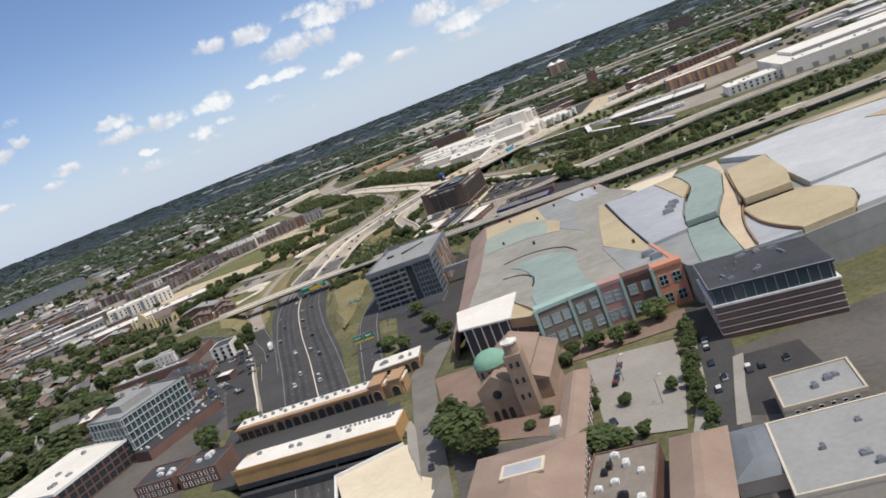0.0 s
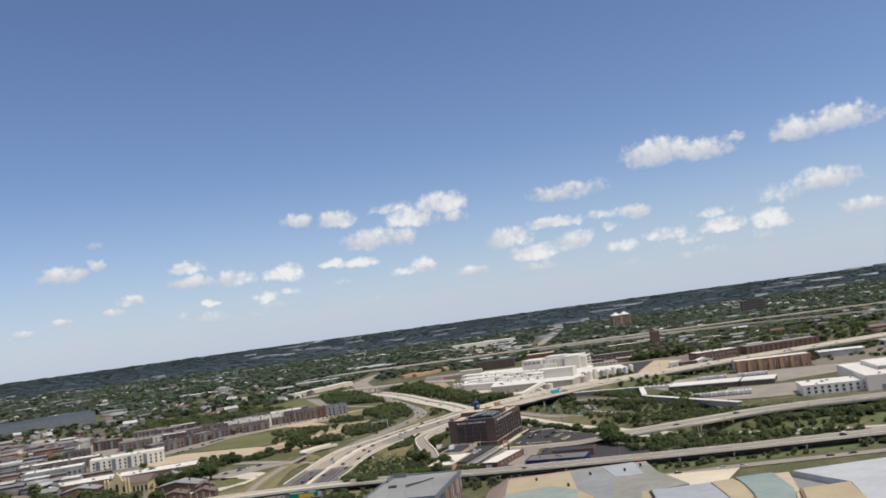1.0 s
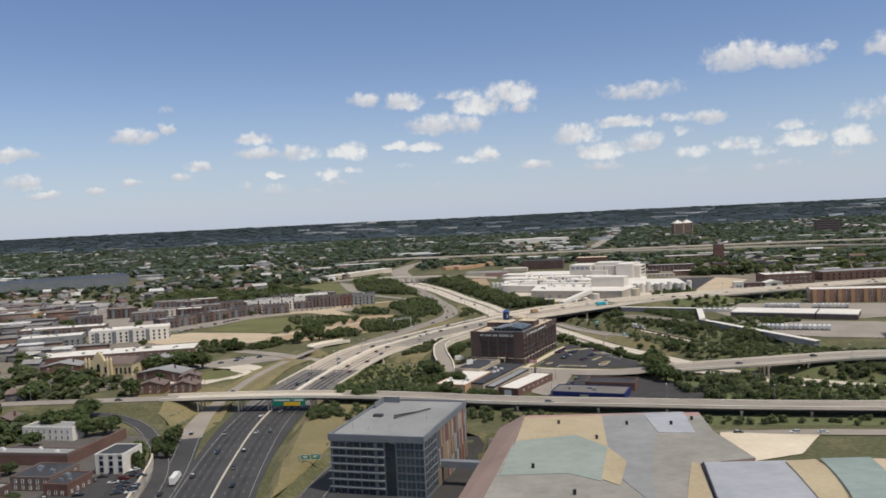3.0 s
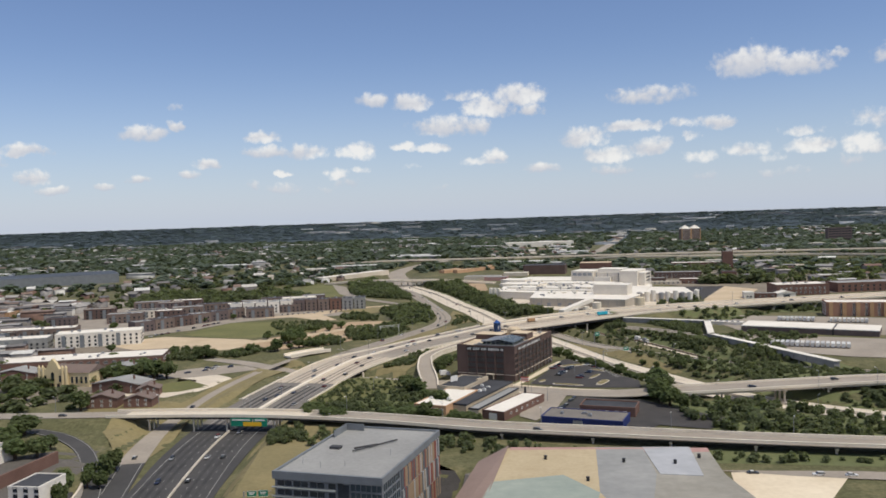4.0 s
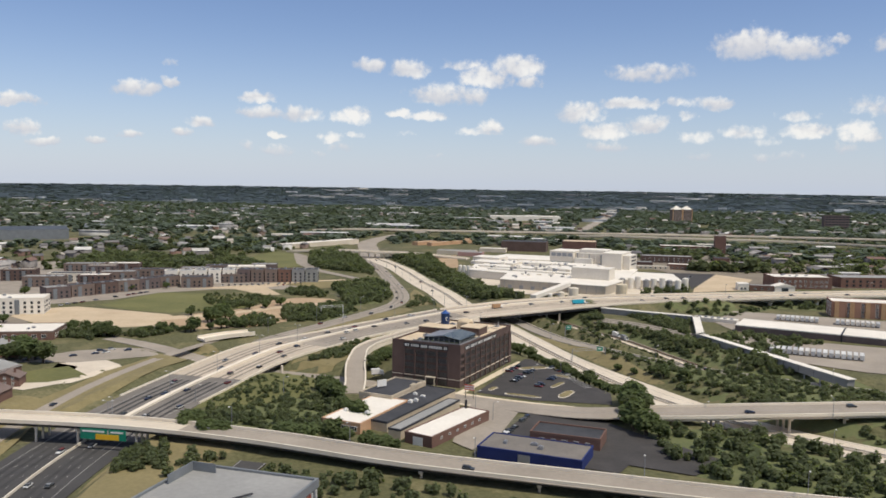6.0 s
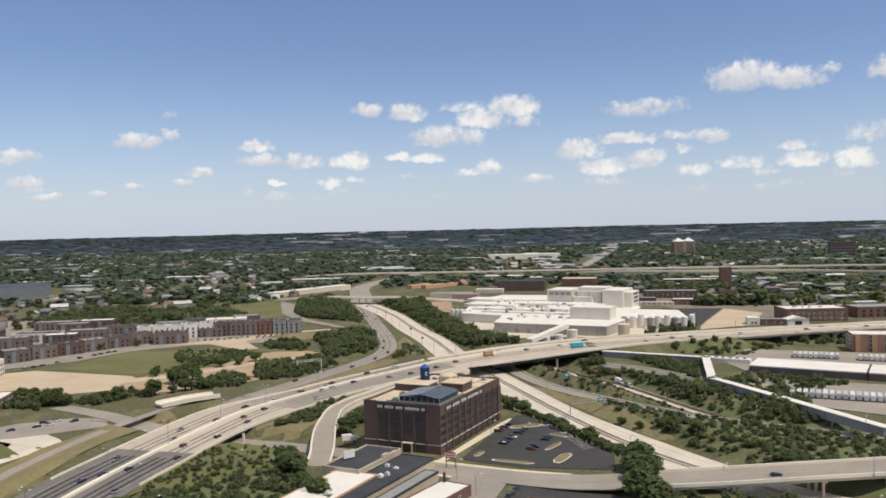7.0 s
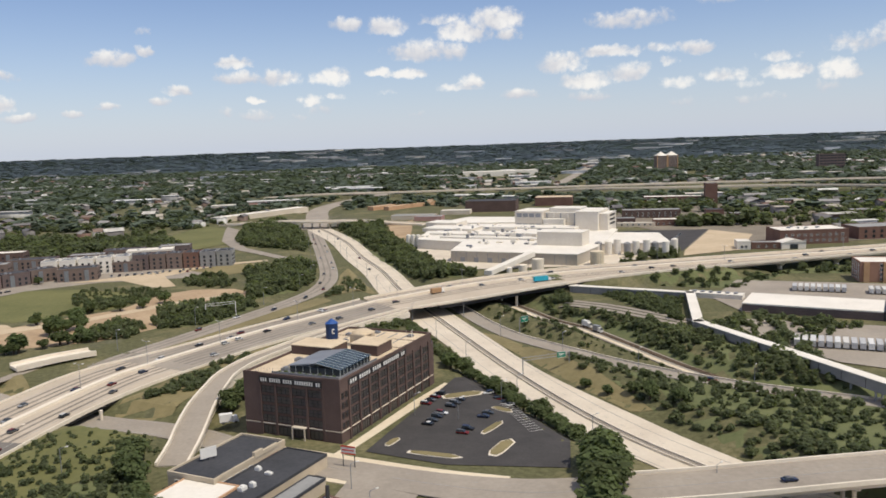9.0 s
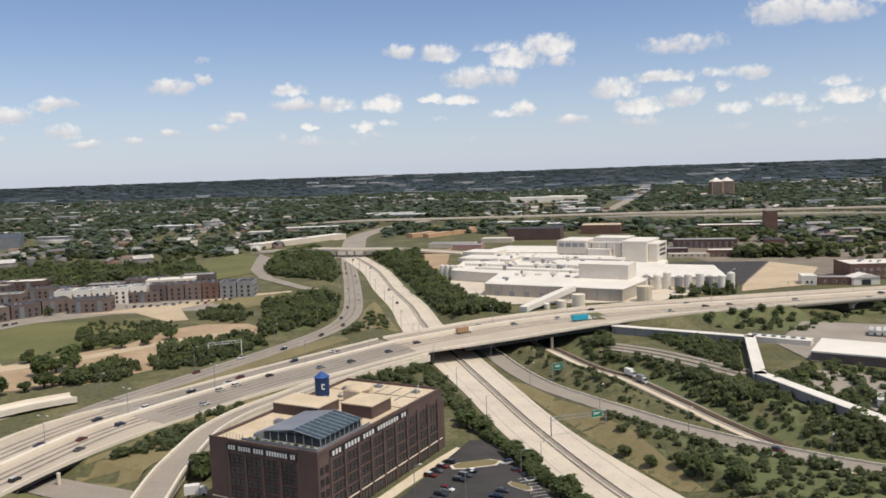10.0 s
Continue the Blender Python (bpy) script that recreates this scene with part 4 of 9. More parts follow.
    part("roof_house", Shape().box(17.5, 25.0, hh, 26.0, 33.5, hh + 3.0), "brick", root)
    part("roof_house_cap", Shape().box(17.3, 24.8, hh + 3.0, 26.2, 33.7, hh + 3.25), "cream_roof", root)
    part("stair_tower", Shape().box(12.5, 33.0, hh, 17.5, 39.0, hh + 3.6).dome(15, 36, hh + 3.55, 3.2, 1.2), "cream_roof", root)
    scatter_units(root, 7, 2, 25, 36, 50, hh + 0.1, 4)
    scatter_units(root, 3, 2, 9, 4, 17, hh + 0.1, 5)
    for k in range(6):
        part("roof_table", Shape().tube((12.6 + 2.3 * k, 2.2, hh + 0.1), (12.6 + 2.3 * k, 2.2, hh + 0.75), 0.08, None, 6).tube((12.6 + 2.3 * k, 2.2, hh + 0.75), (12.6 + 2.3 * k, 2.2, hh + 0.82), 0.5, None, 10), "grey_metal", root)
    for k in range(7):
        part("railing_post", Shape().tube((3.2 + 0.9 * k, 0.8, hh), (3.2 + 0.9 * k, 0.8, hh + 1.9), 0.05, None, 6), "grey_metal", root)
    for x, y in ((24.5, 45.5), (25.5, 47.0), (25.0, 48.6)):
        part("mast", Shape().tube((x, y, hh), (x, y, hh + 2.4), 0.07, None, 6), "white_paint", root)
    part("entrance_frame", Shape().box(15.0, -1.6, -0.3, 15.3, -1.3, 3.2).box(18.7, -1.6, -0.3, 19.0, -1.3, 3.2).box(15.0, -1.6, 3.0, 19.0, -0.2, 3.3), "concrete", root)
    # rounded glazed tail at the far end
    s = Shape()
    ring = [(w - 8, d)] + [(w - 8 + 8 * math.cos(a), d + 7 * math.sin(a)) for a in [math.pi / 2 * (1 - i / 10) for i in range(11)]]
    part("round_bay", s.prism(ring, -1, hh - 3.0), "brick", root)
    part("round_bay_roof", Shape().prism([(x - 0.4, y) for x, y in ring], hh - 3.0, hh - 2.7), "dark_roof", root)
    return root



def water_tower(x, y, z):
    root = thing("water_tower", "blue rooftop water tower with a conical roof on steel legs", "water tower", pose(x, y, z))
    part("tank", Shape().tube((0, 0, 2.6), (0, 0, 7.2), 1.75, 1.75, 24).tube((0, 0, 1.7), (0, 0, 2.6), 0.8, 1.75, 24), "tank_blue", root, smooth=False)
    part("roof", Shape().tube((0, 0, 7.2), (0, 0, 8.6), 1.95, 0.06, 24), "tank_roof", root, "brighter blue cone roof")
    for k in range(6):
        part("hoop", Shape().tube((0, 0, 2.9 + 0.75 * k), (0, 0, 2.98 + 0.75 * k), 1.8, 1.8, 24), "tank_blue", root)
    for k in range(4):
        a = math.pi / 4 + k * math.pi / 2
        part("leg", Shape().tube((1.9 * math.cos(a), 1.9 * math.sin(a), -0.1), (1.45 * math.cos(a), 1.45 * math.sin(a), 2.9), 0.12, None, 8), "dark_metal", root)
        b = a + math.pi / 2
        part("brace", Shape().tube((1.8 * math.cos(a), 1.8 * math.sin(a), 0.4), (1.55 * math.cos(b), 1.55 * math.sin(b), 2.3), 0.05, None, 6), "dark_metal", root)
    part("emblem", Shape().box(0.35, -1.83, 4.4, 1.1, -1.6, 4.65).box(0.35, -1.83, 5.5, 1.1, -1.6, 5.75).box(0.3, -1.83, 4.6, 0.55, -1.6, 5.5), "white_paint", root)


M["tank_blue"] = surface("tank_blue", (0.012, 0.03, 0.085), (0.02, 0.05, 0.14), 0.6, 4.0, 0.5, 0.1)
M["tank_roof"] = surface("tank_roof", (0.02, 0.07, 0.24), (0.03, 0.10, 0.32), 0.6, 4.0, 0.5, 0.1)
water_tower(25.6, 563.5, 15.7)

# ---- low street-front buildings before the warehouse ----
M["cream_wall"] = surface("cream_wall", (0.42, 0.35, 0.26), (0.58, 0.5, 0.38), 0.2, 3.0, 0.9)
M["orange_wall"] = surface("orange_wall", (0.44, 0.26, 0.15), (0.58, 0.37, 0.23), 0.2, 3.0, 0.9)
M["blue_wall"] = surface("blue_wall", (0.012, 0.022, 0.10), (0.02, 0.035, 0.16), 0.2, 3.0, 0.7)


def shopfronts():
    turn = 66.0
    r = box_building("garage_building", "cream garage with dark flat roof and a row of windows", "building", pose(11.5, 496, 0, 0, 0, 67), 25, 13, 4.2, "cream_wall", "dark_roof", 0.5)
    windows(r, 25, 13, "front", window_mesh(1.5, 1.7, "white_paint", "glass", 1, 1), spread(1.5, 13, 5), [1.5])
    windows(r, 25, 13, "left", window_mesh(2.2, 1.5, "white_paint", "glass", 2, 1), spread(1.5, 11.5, 3), [1.6])
    part("awning", Shape().raw([(15, 0, 2.9), (22, 0, 2.9), (22, -1.4, 2.2), (15, -1.4, 2.2), (15, 0, 2.7), (22, 0, 2.7)], [(0, 1, 2, 3), (4, 3, 2, 5), (0, 3, 4), (1, 5, 2)]), "red_brick", r)
    part("stepped_gable", Shape().box(13.5, -0.2, 4.2, 16.5, 0.5, 5.6).box(16.5, -0.2, 4.2, 22, 0.5, 5.0), "cream_wall", r)
    b = thing("billboard", "blank white billboard on a flat roof", "billboard", pose(6.5, 508, 4.25, 0, 0, 40))
    part("panel", Shape().box(-1.9, -0.1, 0.6, 1.9, 0.1, 3.0), "white_paint", b)
    for x in (-1.3, 0, 1.3):
        part("post", Shape().tube((x, 0.15, 0), (x, 0.15, 2.8), 0.08, None, 6).tube((x, 1.2, 0), (x, 0.15, 2.0), 0.06, None, 6), "dark_metal", b)
    r = box_building("shop_building", "low shop with weathered white roof and tan end wall", "building", pose(5.5, 466.5, 0, 0, 0, 68), 31, 14, 3.4, "orange_wall", "white_roof", 0.25, band="orange_wall")
    windows(r, 31, 14, "left", window_mesh(2.6, 1.5, "white_paint", "glass", 3, 1), spread(1, 13, 4), [0.9])
    scatter_units(r, 4, 5, 26, 3, 11, 3.45, 8, "white_paint")
    r = box_building("shop_building", "low building with a patched dark grey roof", "building", pose(13.3, 470, 0, 0, 0, 66), 47, 11.5, 3.1, "cream_wall", "dark_roof", 0.3, band="dark_roof")
    scatter_units(r, 4, 22, 44, 2, 9, 3.15, 9, "white_paint")
    r = box_building("shop_building", "narrow building with a pale grey ribbed roof", "building", pose(18.3, 463, 0, 0, 0, 66), 40, 4.4, 3.0, "cream_wall", "grey_roof", 0.2, band="dark_roof")
    r = box_building("shop_building", "brick shop with a flat white roof and long red wall", "building", pose(28.2, 456, 0, 0, 0, 61), 34, 9.6, 3.2, "red_brick", "white_roof", 0.3, band="red_brick")
    windows(r, 34, 9.6, "front", window_mesh(1.1, 0.8, "white_paint", "glass", 1, 1), spread(3, 30, 6), [1.6])
    part("garage_door", Shape().box(-0.1, 3.2, 0, 0.06, 6.6, 2.5), "white_paint", r)
    part("smokestack", Shape().tube((33.0, 8.2, 0), (33.0, 8.2, 6.0), 0.55, 0.42, 10), "dark_metal", r)
    s = thing("shop_sign", "red and white framed roadside sign on posts", "sign", pose(37.5, 512.5, 0, 0, 0, -20))
    part("panel", Shape().box(-1.8, -0.12, 3.4, 1.8, 0.12, 5.2), "white_paint", s)
    part("red_stripe", Shape().box(-1.9, -0.16, 4.9, 1.9, -0.12, 5.3).box(-1.9, -0.16, 3.3, 1.9, -0.12, 3.6).box(-1.6, -0.16, 4.1, 1.6, -0.12, 4.4), "red_sign", s)
    for x in (-1.5, 1.5):
        part("post", Shape().tube((x, 0.1, -0.3), (x, 0.1, 5.2), 0.12, None, 8), "dark_metal", s)
    r = box_building("workshop", "workshop with royal blue walls and grey flat roof", "building", pose(41.5, 449.5, 0, 0, 0, -19), 30, 14, 3.2, "blue_wall", "old_asphalt", 0.3, band="blue_wall")
    part("roller_door", Shape().box(12, -0.1, 0, 15.5, 0.05, 2.6), "grey_metal", r)
    scatter_units(r, 3, 4, 25, 3, 10, 3.25, 11)
    r = box_building("brick_shop", "small red brick shop with a dark flat roof", "building", pose(57, 464, 0, 0, 0, -17), 21, 11, 3.4, "red_brick", "dark_roof", 0.5)
    windows(r, 21, 11, "front", window_mesh(1.4, 1.3, "white_paint", "glass", 2, 1), spread(2, 19, 5), [1.0])
    part("cream_porch", Shape().box(3, 11, 0, 7, 13.5, 3.0), "cream_wall", r)


M["red_sign"] = surface("red_sign", (0.45, 0.05, 0.03), (0.6, 0.09, 0.05), 0.4, 3.0, 0.6, 0.0)
shopfronts()

# ---- the glass office block beside the cutting ----


def glass_office():
    w, d, hh = 29.5, 45.0, 18.5
    root = thing("glass_office", "grey-blue glass office block with coloured fins on its flank", "office building", pose(-30.5, 353.0, -4.5, 0, 0, -13.5))
    part("wall", Shape().box(0, 0, -1, w, d, hh - 0.3), "office_grey", root)
    part("roof", Shape().box(0.3, 0.3, hh - 0.3, w - 0.3, d - 0.3, hh), "grey_roof", root)
    part("parapet", Shape().box(-0.5, -0.5, hh - 1.5, w + 0.3, 0.3, hh + 0.5).box(-0.3, d - 0.3, hh - 1.3, w + 0.3, d + 0.3, hh + 0.5).box(-0.3, 0.3, hh - 1.3, 0.3, d - 0.3, hh + 0.5).box(w - 0.3, 0.3, hh - 1.3, w + 0.3, d - 0.3, hh + 0.5), "office_grey", root)
    zs = [1.0 + 2.35 * k for k in range(7)]
    band = window_mesh(4.3, 1.65, "grey_metal", "glass", 2, 1)
    for z in zs:
        windows(root, w, d, "front", band, spread(0.5, 14.2, 3), [z])
        part("ledge", Shape().box(-0.6, -0.75, z - 0.38, 17.2, 0, z - 0.12), "ledge_grey", root)
        part("window", window_mesh(2.2, 1.65, "grey_metal", "glass", 1, 1), None, root, at=pose(16.0, 0, z))
    tall = window_mesh(2.8, 2.1, "grey_metal", "blue_glass", 2, 1)
    windows(root, w, d, "front", tall, spread(21.0, 29.5, 3), zs)
    part("recess", Shape().box(17.6, -0.12, 0, 20.6, 0.1, hh - 2), "glass", root)
    for z in zs[::2]:
        part("dark_window", window_mesh(1.4, 2.4, "dark_metal", "glass", 1, 1), None, root, at=pose(18.4, -0.14, z))
    windows(root, w, d, "right", tall, spread(0.5, 12, 4), zs)
    windows(root, w, d, "left", band, spread(1, d - 1, 9), zs)
    rng = random.Random(3)
    for k in range(34):
        y = 13 + (d - 14) * k / 33
        for z0, z1 in ((0.4, 5.6), (6.0, 11.4), (11.8, hh - 1.6)):
            part("fin", Shape().box(w, y - 0.16, z0, w + 0.4, y + 0.16, z1), rng.choice(("fin_red", "fin_tan", "fin_white", "fin_tan", "office_grey")), root)
    part("roof_screen", Shape().box(1.2, 33, hh, 1.4, 42, hh + 2.0).box(1.4, 41.8, hh, 7, 42, hh + 2.0), "office_grey", root)
    part("roof_rail", Shape().tube((13, 20, hh + 0.5), (21, 33, hh + 0.5), 0.22, None, 6).tube((12, 23, hh + 0.4), (17, 28, hh + 0.4), 0.22, None, 6), "dark_metal", root)
    part("roof_hatch", Shape().box(5, 22, hh, 8, 24, hh + 0.7), "dark_roof", root)
    for x, y in ((4, 8), (10, 6), (16, 8), (24, 20)):
        part("mast", Shape().tube((x, y, hh), (x, y, hh + 1.6), 0.06, None, 6), "grey_metal", root)
    part("podium", Shape().box(-3, -14, -1, w + 2, 0, 0.9), "office_grey", root)
    part("podium_roof", Shape().box(-2.7, -13.7, 0.9, w + 1.7, -0.3, 1.1), "dark_roof", root)
    part("skybridge", Shape().box(w, 14, 5.6, w + 13, 16.6, 7.6), "grey_metal", root)


M["ledge_grey"] = surface("ledge_grey", (0.20, 0.22, 0.225), (0.29, 0.31, 0.31), 0.3, 3.0, 0.7)
M["office_grey"] = surface("office_grey", (0.13, 0.145, 0.16), (0.21, 0.225, 0.24), 0.2, 3.0, 0.6)
M["fin_red"] = surface("fin_red", (0.30, 0.10, 0.08), (0.40, 0.15, 0.11), 0.3, 3.0, 0.7)
M["fin_tan"] = surface("fin_tan", (0.42, 0.30, 0.19), (0.55, 0.41, 0.27), 0.3, 3.0, 0.7)
M["fin_white"] = surface("fin_white", (0.5, 0.5, 0.48), (0.66, 0.66, 0.63), 0.3, 3.0, 0.7)
glass_office()

# ---- the convention hall with its patchwork roofs ----
M["roof_teal"] = surface("roof_teal", (0.195, 0.25, 0.225), (0.31, 0.365, 0.33), 0.05, 0.35, 0.7, contrast=1.3)
M["roof_pink"] = surface("roof_pink", (0.225, 0.16, 0.135), (0.335, 0.245, 0.205), 0.05, 0.9, 0.8)
M["roof_grey"] = surface("roof_grey", (0.21, 0.215, 0.21), (0.32, 0.32, 0.31), 0.06, 0.3, 0.8, contrast=1.35)
M["roof_pale"] = surface("roof_pale", (0.31, 0.32, 0.34), (0.43, 0.44, 0.46), 0.06, 0.3, 0.75, contrast=1.35)
M["roof_bleached"] = surface("roof_bleached", (0.40, 0.41, 0.42), (0.54, 0.545, 0.545), 0.05, 0.3, 0.75, contrast=1.35)
M["front_grey"] = surface("front_grey", (0.15, 0.125, 0.105), (0.22, 0.19, 0.165), 0.2, 3.0, 0.9)
M["roof_green_grey"] = surface("roof_green_grey", (0.22, 0.21, 0.18), (0.35, 0.33, 0.285), 0.06, 0.3, 0.8, contrast=1.35)
M["pink_wall"] = surface("pink_wall", (0.36, 0.21, 0.19), (0.46, 0.29, 0.26), 0.2, 3.0, 0.9)
M["teal_wall"] = surface("teal_wall", (0.26, 0.38, 0.35), (0.36, 0.47, 0.43), 0.2, 3.0, 0.9)
M["coral_wall"] = surface("coral_wall", (0.48, 0.20, 0.13), (0.60, 0.28, 0.18), 0.2, 3.0, 0.9)


def roof_height(x, y):
    return 11.7 - 5.5 * (y - 216) / 164


def roof_sheet(root, ring, material, lift=0.0, thick=0.25, name="roof_panel", label=""):
    """A tilted roof panel that follows the hall's fall to the back."""
    s = Shape()
    n = len(ring)
    if sum(ring[i][0] * ring[(i + 1) % n][1] - ring[(i + 1) % n][0] * ring[i][1] for i in range(n)) < 0:
        ring = ring[::-1]
    verts = [(x, y, roof_height(x, y) + lift) for x, y in ring] + [(x, y, roof_height(x, y) + lift - thick) for x, y in ring]
    faces = [tuple(range(n)), tuple(range(2 * n - 1, n - 1, -1))] + [(i, n + i, n + (i + 1) % n, (i + 1) % n) for i in range(n)]
    s.raw(verts, faces)
    return part(name, s, material, root, label)


def curve_strip(root, mid, wide, material, lift, name="roof_ribbon"):
    pts = spline([(x, y, 0) for x, y in mid], 4)
    side = sideways(pts)
    wd = np.interp(np.linspace(0, 1, len(pts)), np.linspace(0, 1, len(wide)), wide)
    ring = [tuple(p) for p in (pts[:, :2] - side * wd[:, None])] + [tuple(p) for p in (pts[:, :2] + side * wd[:, None])[::-1]]
    n = len(pts)
    s = Shape()
    top = [(x, y, roof_height(x, y) + lift) for x, y in ring]
    low = [(x, y, z - 0.8) for x, y, z in top]
    faces = []
    for i in range(n - 1):
        j, k = 2 * n - 1 - i, 2 * n - 2 - i
        faces += [(i, j, k, i + 1), (i, i + 1, 2 * n + i + 1, 2 * n + i), (j, 2 * n + j, 2 * n + k, k)]
    faces += [(0, 2 * n, 2 * n + 2 * n - 1, 2 * n - 1), (n - 1, n, 2 * n + n, 2 * n + n - 1)]
    s.raw(top + low, faces)
    return part(name, s, material, root)


def roof_ribbon(root, left, right, material, lift_back, lift_front, thick, name="roof_ribbon", label=""):
    """A curved roof field between two smooth edges, running from the back to the front."""
    n = 14
    edges = []
    for pts in (left, right):
        line = spline([(x, y, 0) for x, y in pts], 2)
        at = np.r_[0, np.cumsum(np.hypot(*np.diff(line[:, :2], axis=0).T))]
        at /= at[-1]
        edges.append(np.c_[np.interp(np.linspace(0, 1, n), at, line[:, 0]), np.interp(np.linspace(0, 1, n), at, line[:, 1])])
    lift = np.linspace(lift_back, lift_front, n)
    top = [(x, y, roof_height(x, y) + k) for e in edges for (x, y), k in zip(e, lift)]
    verts = top + [(x, y, z - thick) for x, y, z in top]
    m = 2 * n
    faces = []
    for i in range(n - 1):
        faces += [(i, i + 1, n + i + 1, n + i), (m + i, m + n + i, m + n + i + 1, m + i + 1), (i, m + i, m + i + 1, i + 1), (n + i, n + i + 1, m + n + i + 1, m + n + i)]
    faces += [(0, n, m + n, m), (n - 1, m + n - 1, m + m - 1, 2 * n - 1)]
    return part(name, Shape().raw(verts, faces), material, root, label)


def convention_hall():
    root = thing("convention_hall", "sprawling convention hall with faded patchwork of pastel flat roofs", "convention hall")
    outline = [(3, 246), (17, 238), (21, 219), (60, 215.5), (61.5, 240), (67, 285), (74, 336), (90, 340), (87, 372), (89, 399), (30, 402), (14, 300)]
    part("wall", Shape().prism(outline, -2, 5.6), "pink_wall", root)
    hall2 = [(61, 206), (64, 201), (77, 199), (89, 196.5), (150, 196), (240, 192), (260, 330), (170, 337), (118, 336), (76.5, 337), (69, 285), (63.5, 240)]
    part("wall", Shape().prism(hall2, -2, 5.6), "roof_grey", root)
    roof_sheet(root, outline, "pink_wall", -0.3, 7.5, "upper_wall")
    roof_sheet(root, outline, "roof_green_grey", -0.1, 0.18, "roof")
    roof_sheet(root, hall2, "roof_grey", -1.9, 5.0, "roof")
    # coloured roof fields
    roof_sheet(root, [(29, 401.5), (56, 401.5), (52, 356), (44, 372), (24.5, 366)], "tan_roof", 0.04, label="sun-bleached tan roof field")
    roof_sheet(root, [(56, 401.5), (70, 401), (69, 372), (60, 330), (56, 300), (50, 330), (52, 356)], "roof_grey", 0.03)
    roof_sheet(root, [(70, 401), (84, 400.5), (81, 370), (70, 372)], "roof_pale", 0.05)
    roof_sheet(root, [(24.5, 366), (44, 372), (52, 356), (46, 322), (38, 330), (20, 330)], "roof_teal_pale", 0.05)
    roof_sheet(root, [(46, 324), (52, 356), (55, 340), (50, 318)], "tan_roof", 0.09)
    roof_sheet(root, [(21.3, 219.2), (38, 217.8), (39, 235), (41, 250), (43, 260), (43.5, 270), (42, 278), (38.5, 284), (33, 287.5), (28, 287), (24, 284), (26.5, 276), (27.5, 266), (26.5, 250), (22.5, 236)], "roof_teal", 0.12)
    roof_sheet(root, [(52, 260), (63, 240), (60, 216), (48, 217)], "roof_grey", 0.05)
    roof_sheet(root, [(53, 262), (62, 300), (72, 337), (73.6, 336), (66.8, 285), (61.3, 240), (59, 230)], "tan_roof", 0.07)
    # the eastern halls step down in terraces to the street
    roof_sheet(root, [(61.9, 240), (67.5, 285), (74.8, 336.5), (103, 336), (101, 325), (95.5, 297), (81, 262), (75, 241.5)], "roof_pale", 0.1, 2.2)
    roof_sheet(root, [(61, 206.5), (62, 239.6), (74.8, 241), (70, 226), (64, 201.4)], "roof_grey", -0.9, 1.4)
    roof_ribbon(root, [(96, 334), (95, 322), (93, 304), (91, 288)], [(104, 335), (104.5, 320), (100, 304), (92.5, 288)], "tan_roof", 0.55, 0.35, 1.2, label="sun-bleached tan roof field")
    roof_ribbon(root, [(105, 334), (103, 318), (98.3, 297), (89.5, 277), (81.7, 260), (76.2, 245)], [(118, 334), (113, 304), (106, 287), (99.7, 271), (92.5, 257), (85.7, 243.5)], "roof_teal", 1.0, 1.3, 3.4)
    roof_ribbon(root, [(75.6, 243.4), (72, 233), (69.1, 223), (65.8, 211), (63.6, 201.6)], [(85.2, 242), (82, 233), (79.7, 223.6), (76.5, 210), (73.8, 199.8)], "roof_teal", -0.5, -0.6, 1.8)
    roof_ribbon(root, [(118.4, 335), (113.4, 304), (106.4, 287), (100, 271), (92.8, 257), (85.9, 243), (80, 223.4), (74.2, 199.7)], [(124, 334), (114, 302), (106, 280), (99.4, 259), (94, 245), (88.5, 233), (82.4, 217), (77.2, 199)], "orange_roof", 0.3, -0.7, 1.6, label="faded orange curving roof walk")
    roof_ribbon(root, [(116.5, 306), (110, 288), (103, 268), (97.5, 252), (94.2, 240.6)], [(132, 306), (125, 284), (118.5, 262), (112.5, 248), (108, 237.8)], "tan_roof", 0.4, 2.3, 3.6, label="raised tan roof block with curved sides")
    # no recess is cut: a flat dark quad colours in the shadow
    part("shadow_gap", Shape().raw([(94.2, 240.4, 10.2), (108, 237.6, 10.3), (108, 237.6, 11.2), (94.2, 240.4, 11.1)], [(0, 1, 2, 3)]), "dark_metal", root, "flat dark strip coloured in as shadow under the tan block")
    # flat dark quad across the front of the teal step
    part("shadow_gap", Shape().raw([(76, 243.2, 9.4), (85.6, 241.7, 9.4), (85.6, 241.7, 10.7), (76, 243.2, 10.7)], [(0, 1, 2, 3)]), "dark_metal", root, "flat dark strip on the step under the teal roof")
    roof_ribbon(root, [(92.4, 239), (90, 230), (88.2, 219), (87.8, 208), (89, 197)], [(109, 237), (113, 228), (113, 216), (109, 206), (103, 197.5)], "tan_roof", -0.1, -0.2, 1.8)
    roof_ribbon(root, [(89.4, 234), (84, 221), (80, 209), (77.5, 199.4)], [(90, 232), (87.6, 219), (87.3, 208), (88.6, 197)], "roof_pale", -0.8, -0.9, 1.0)
    roof_sheet(root, [(126, 335.5), (170, 336), (260, 329.5), (251, 252), (150, 237), (113.4, 237.6), (119, 262), (125.5, 284), (132.5, 306)], "roof_bleached", 0.2, 2.4)
    roof_sheet(root, [(160, 338), (260, 331), (260, 312), (200, 320), (168, 333)], "tan_roof", 0.6)
    roof_sheet(root, [(112.5, 236.6), (150, 236.5), (250, 250), (241, 194), (150, 197), (104, 198), (110, 206), (114, 216), (114, 228)], "roof_bleached", -0.7, 1.4)
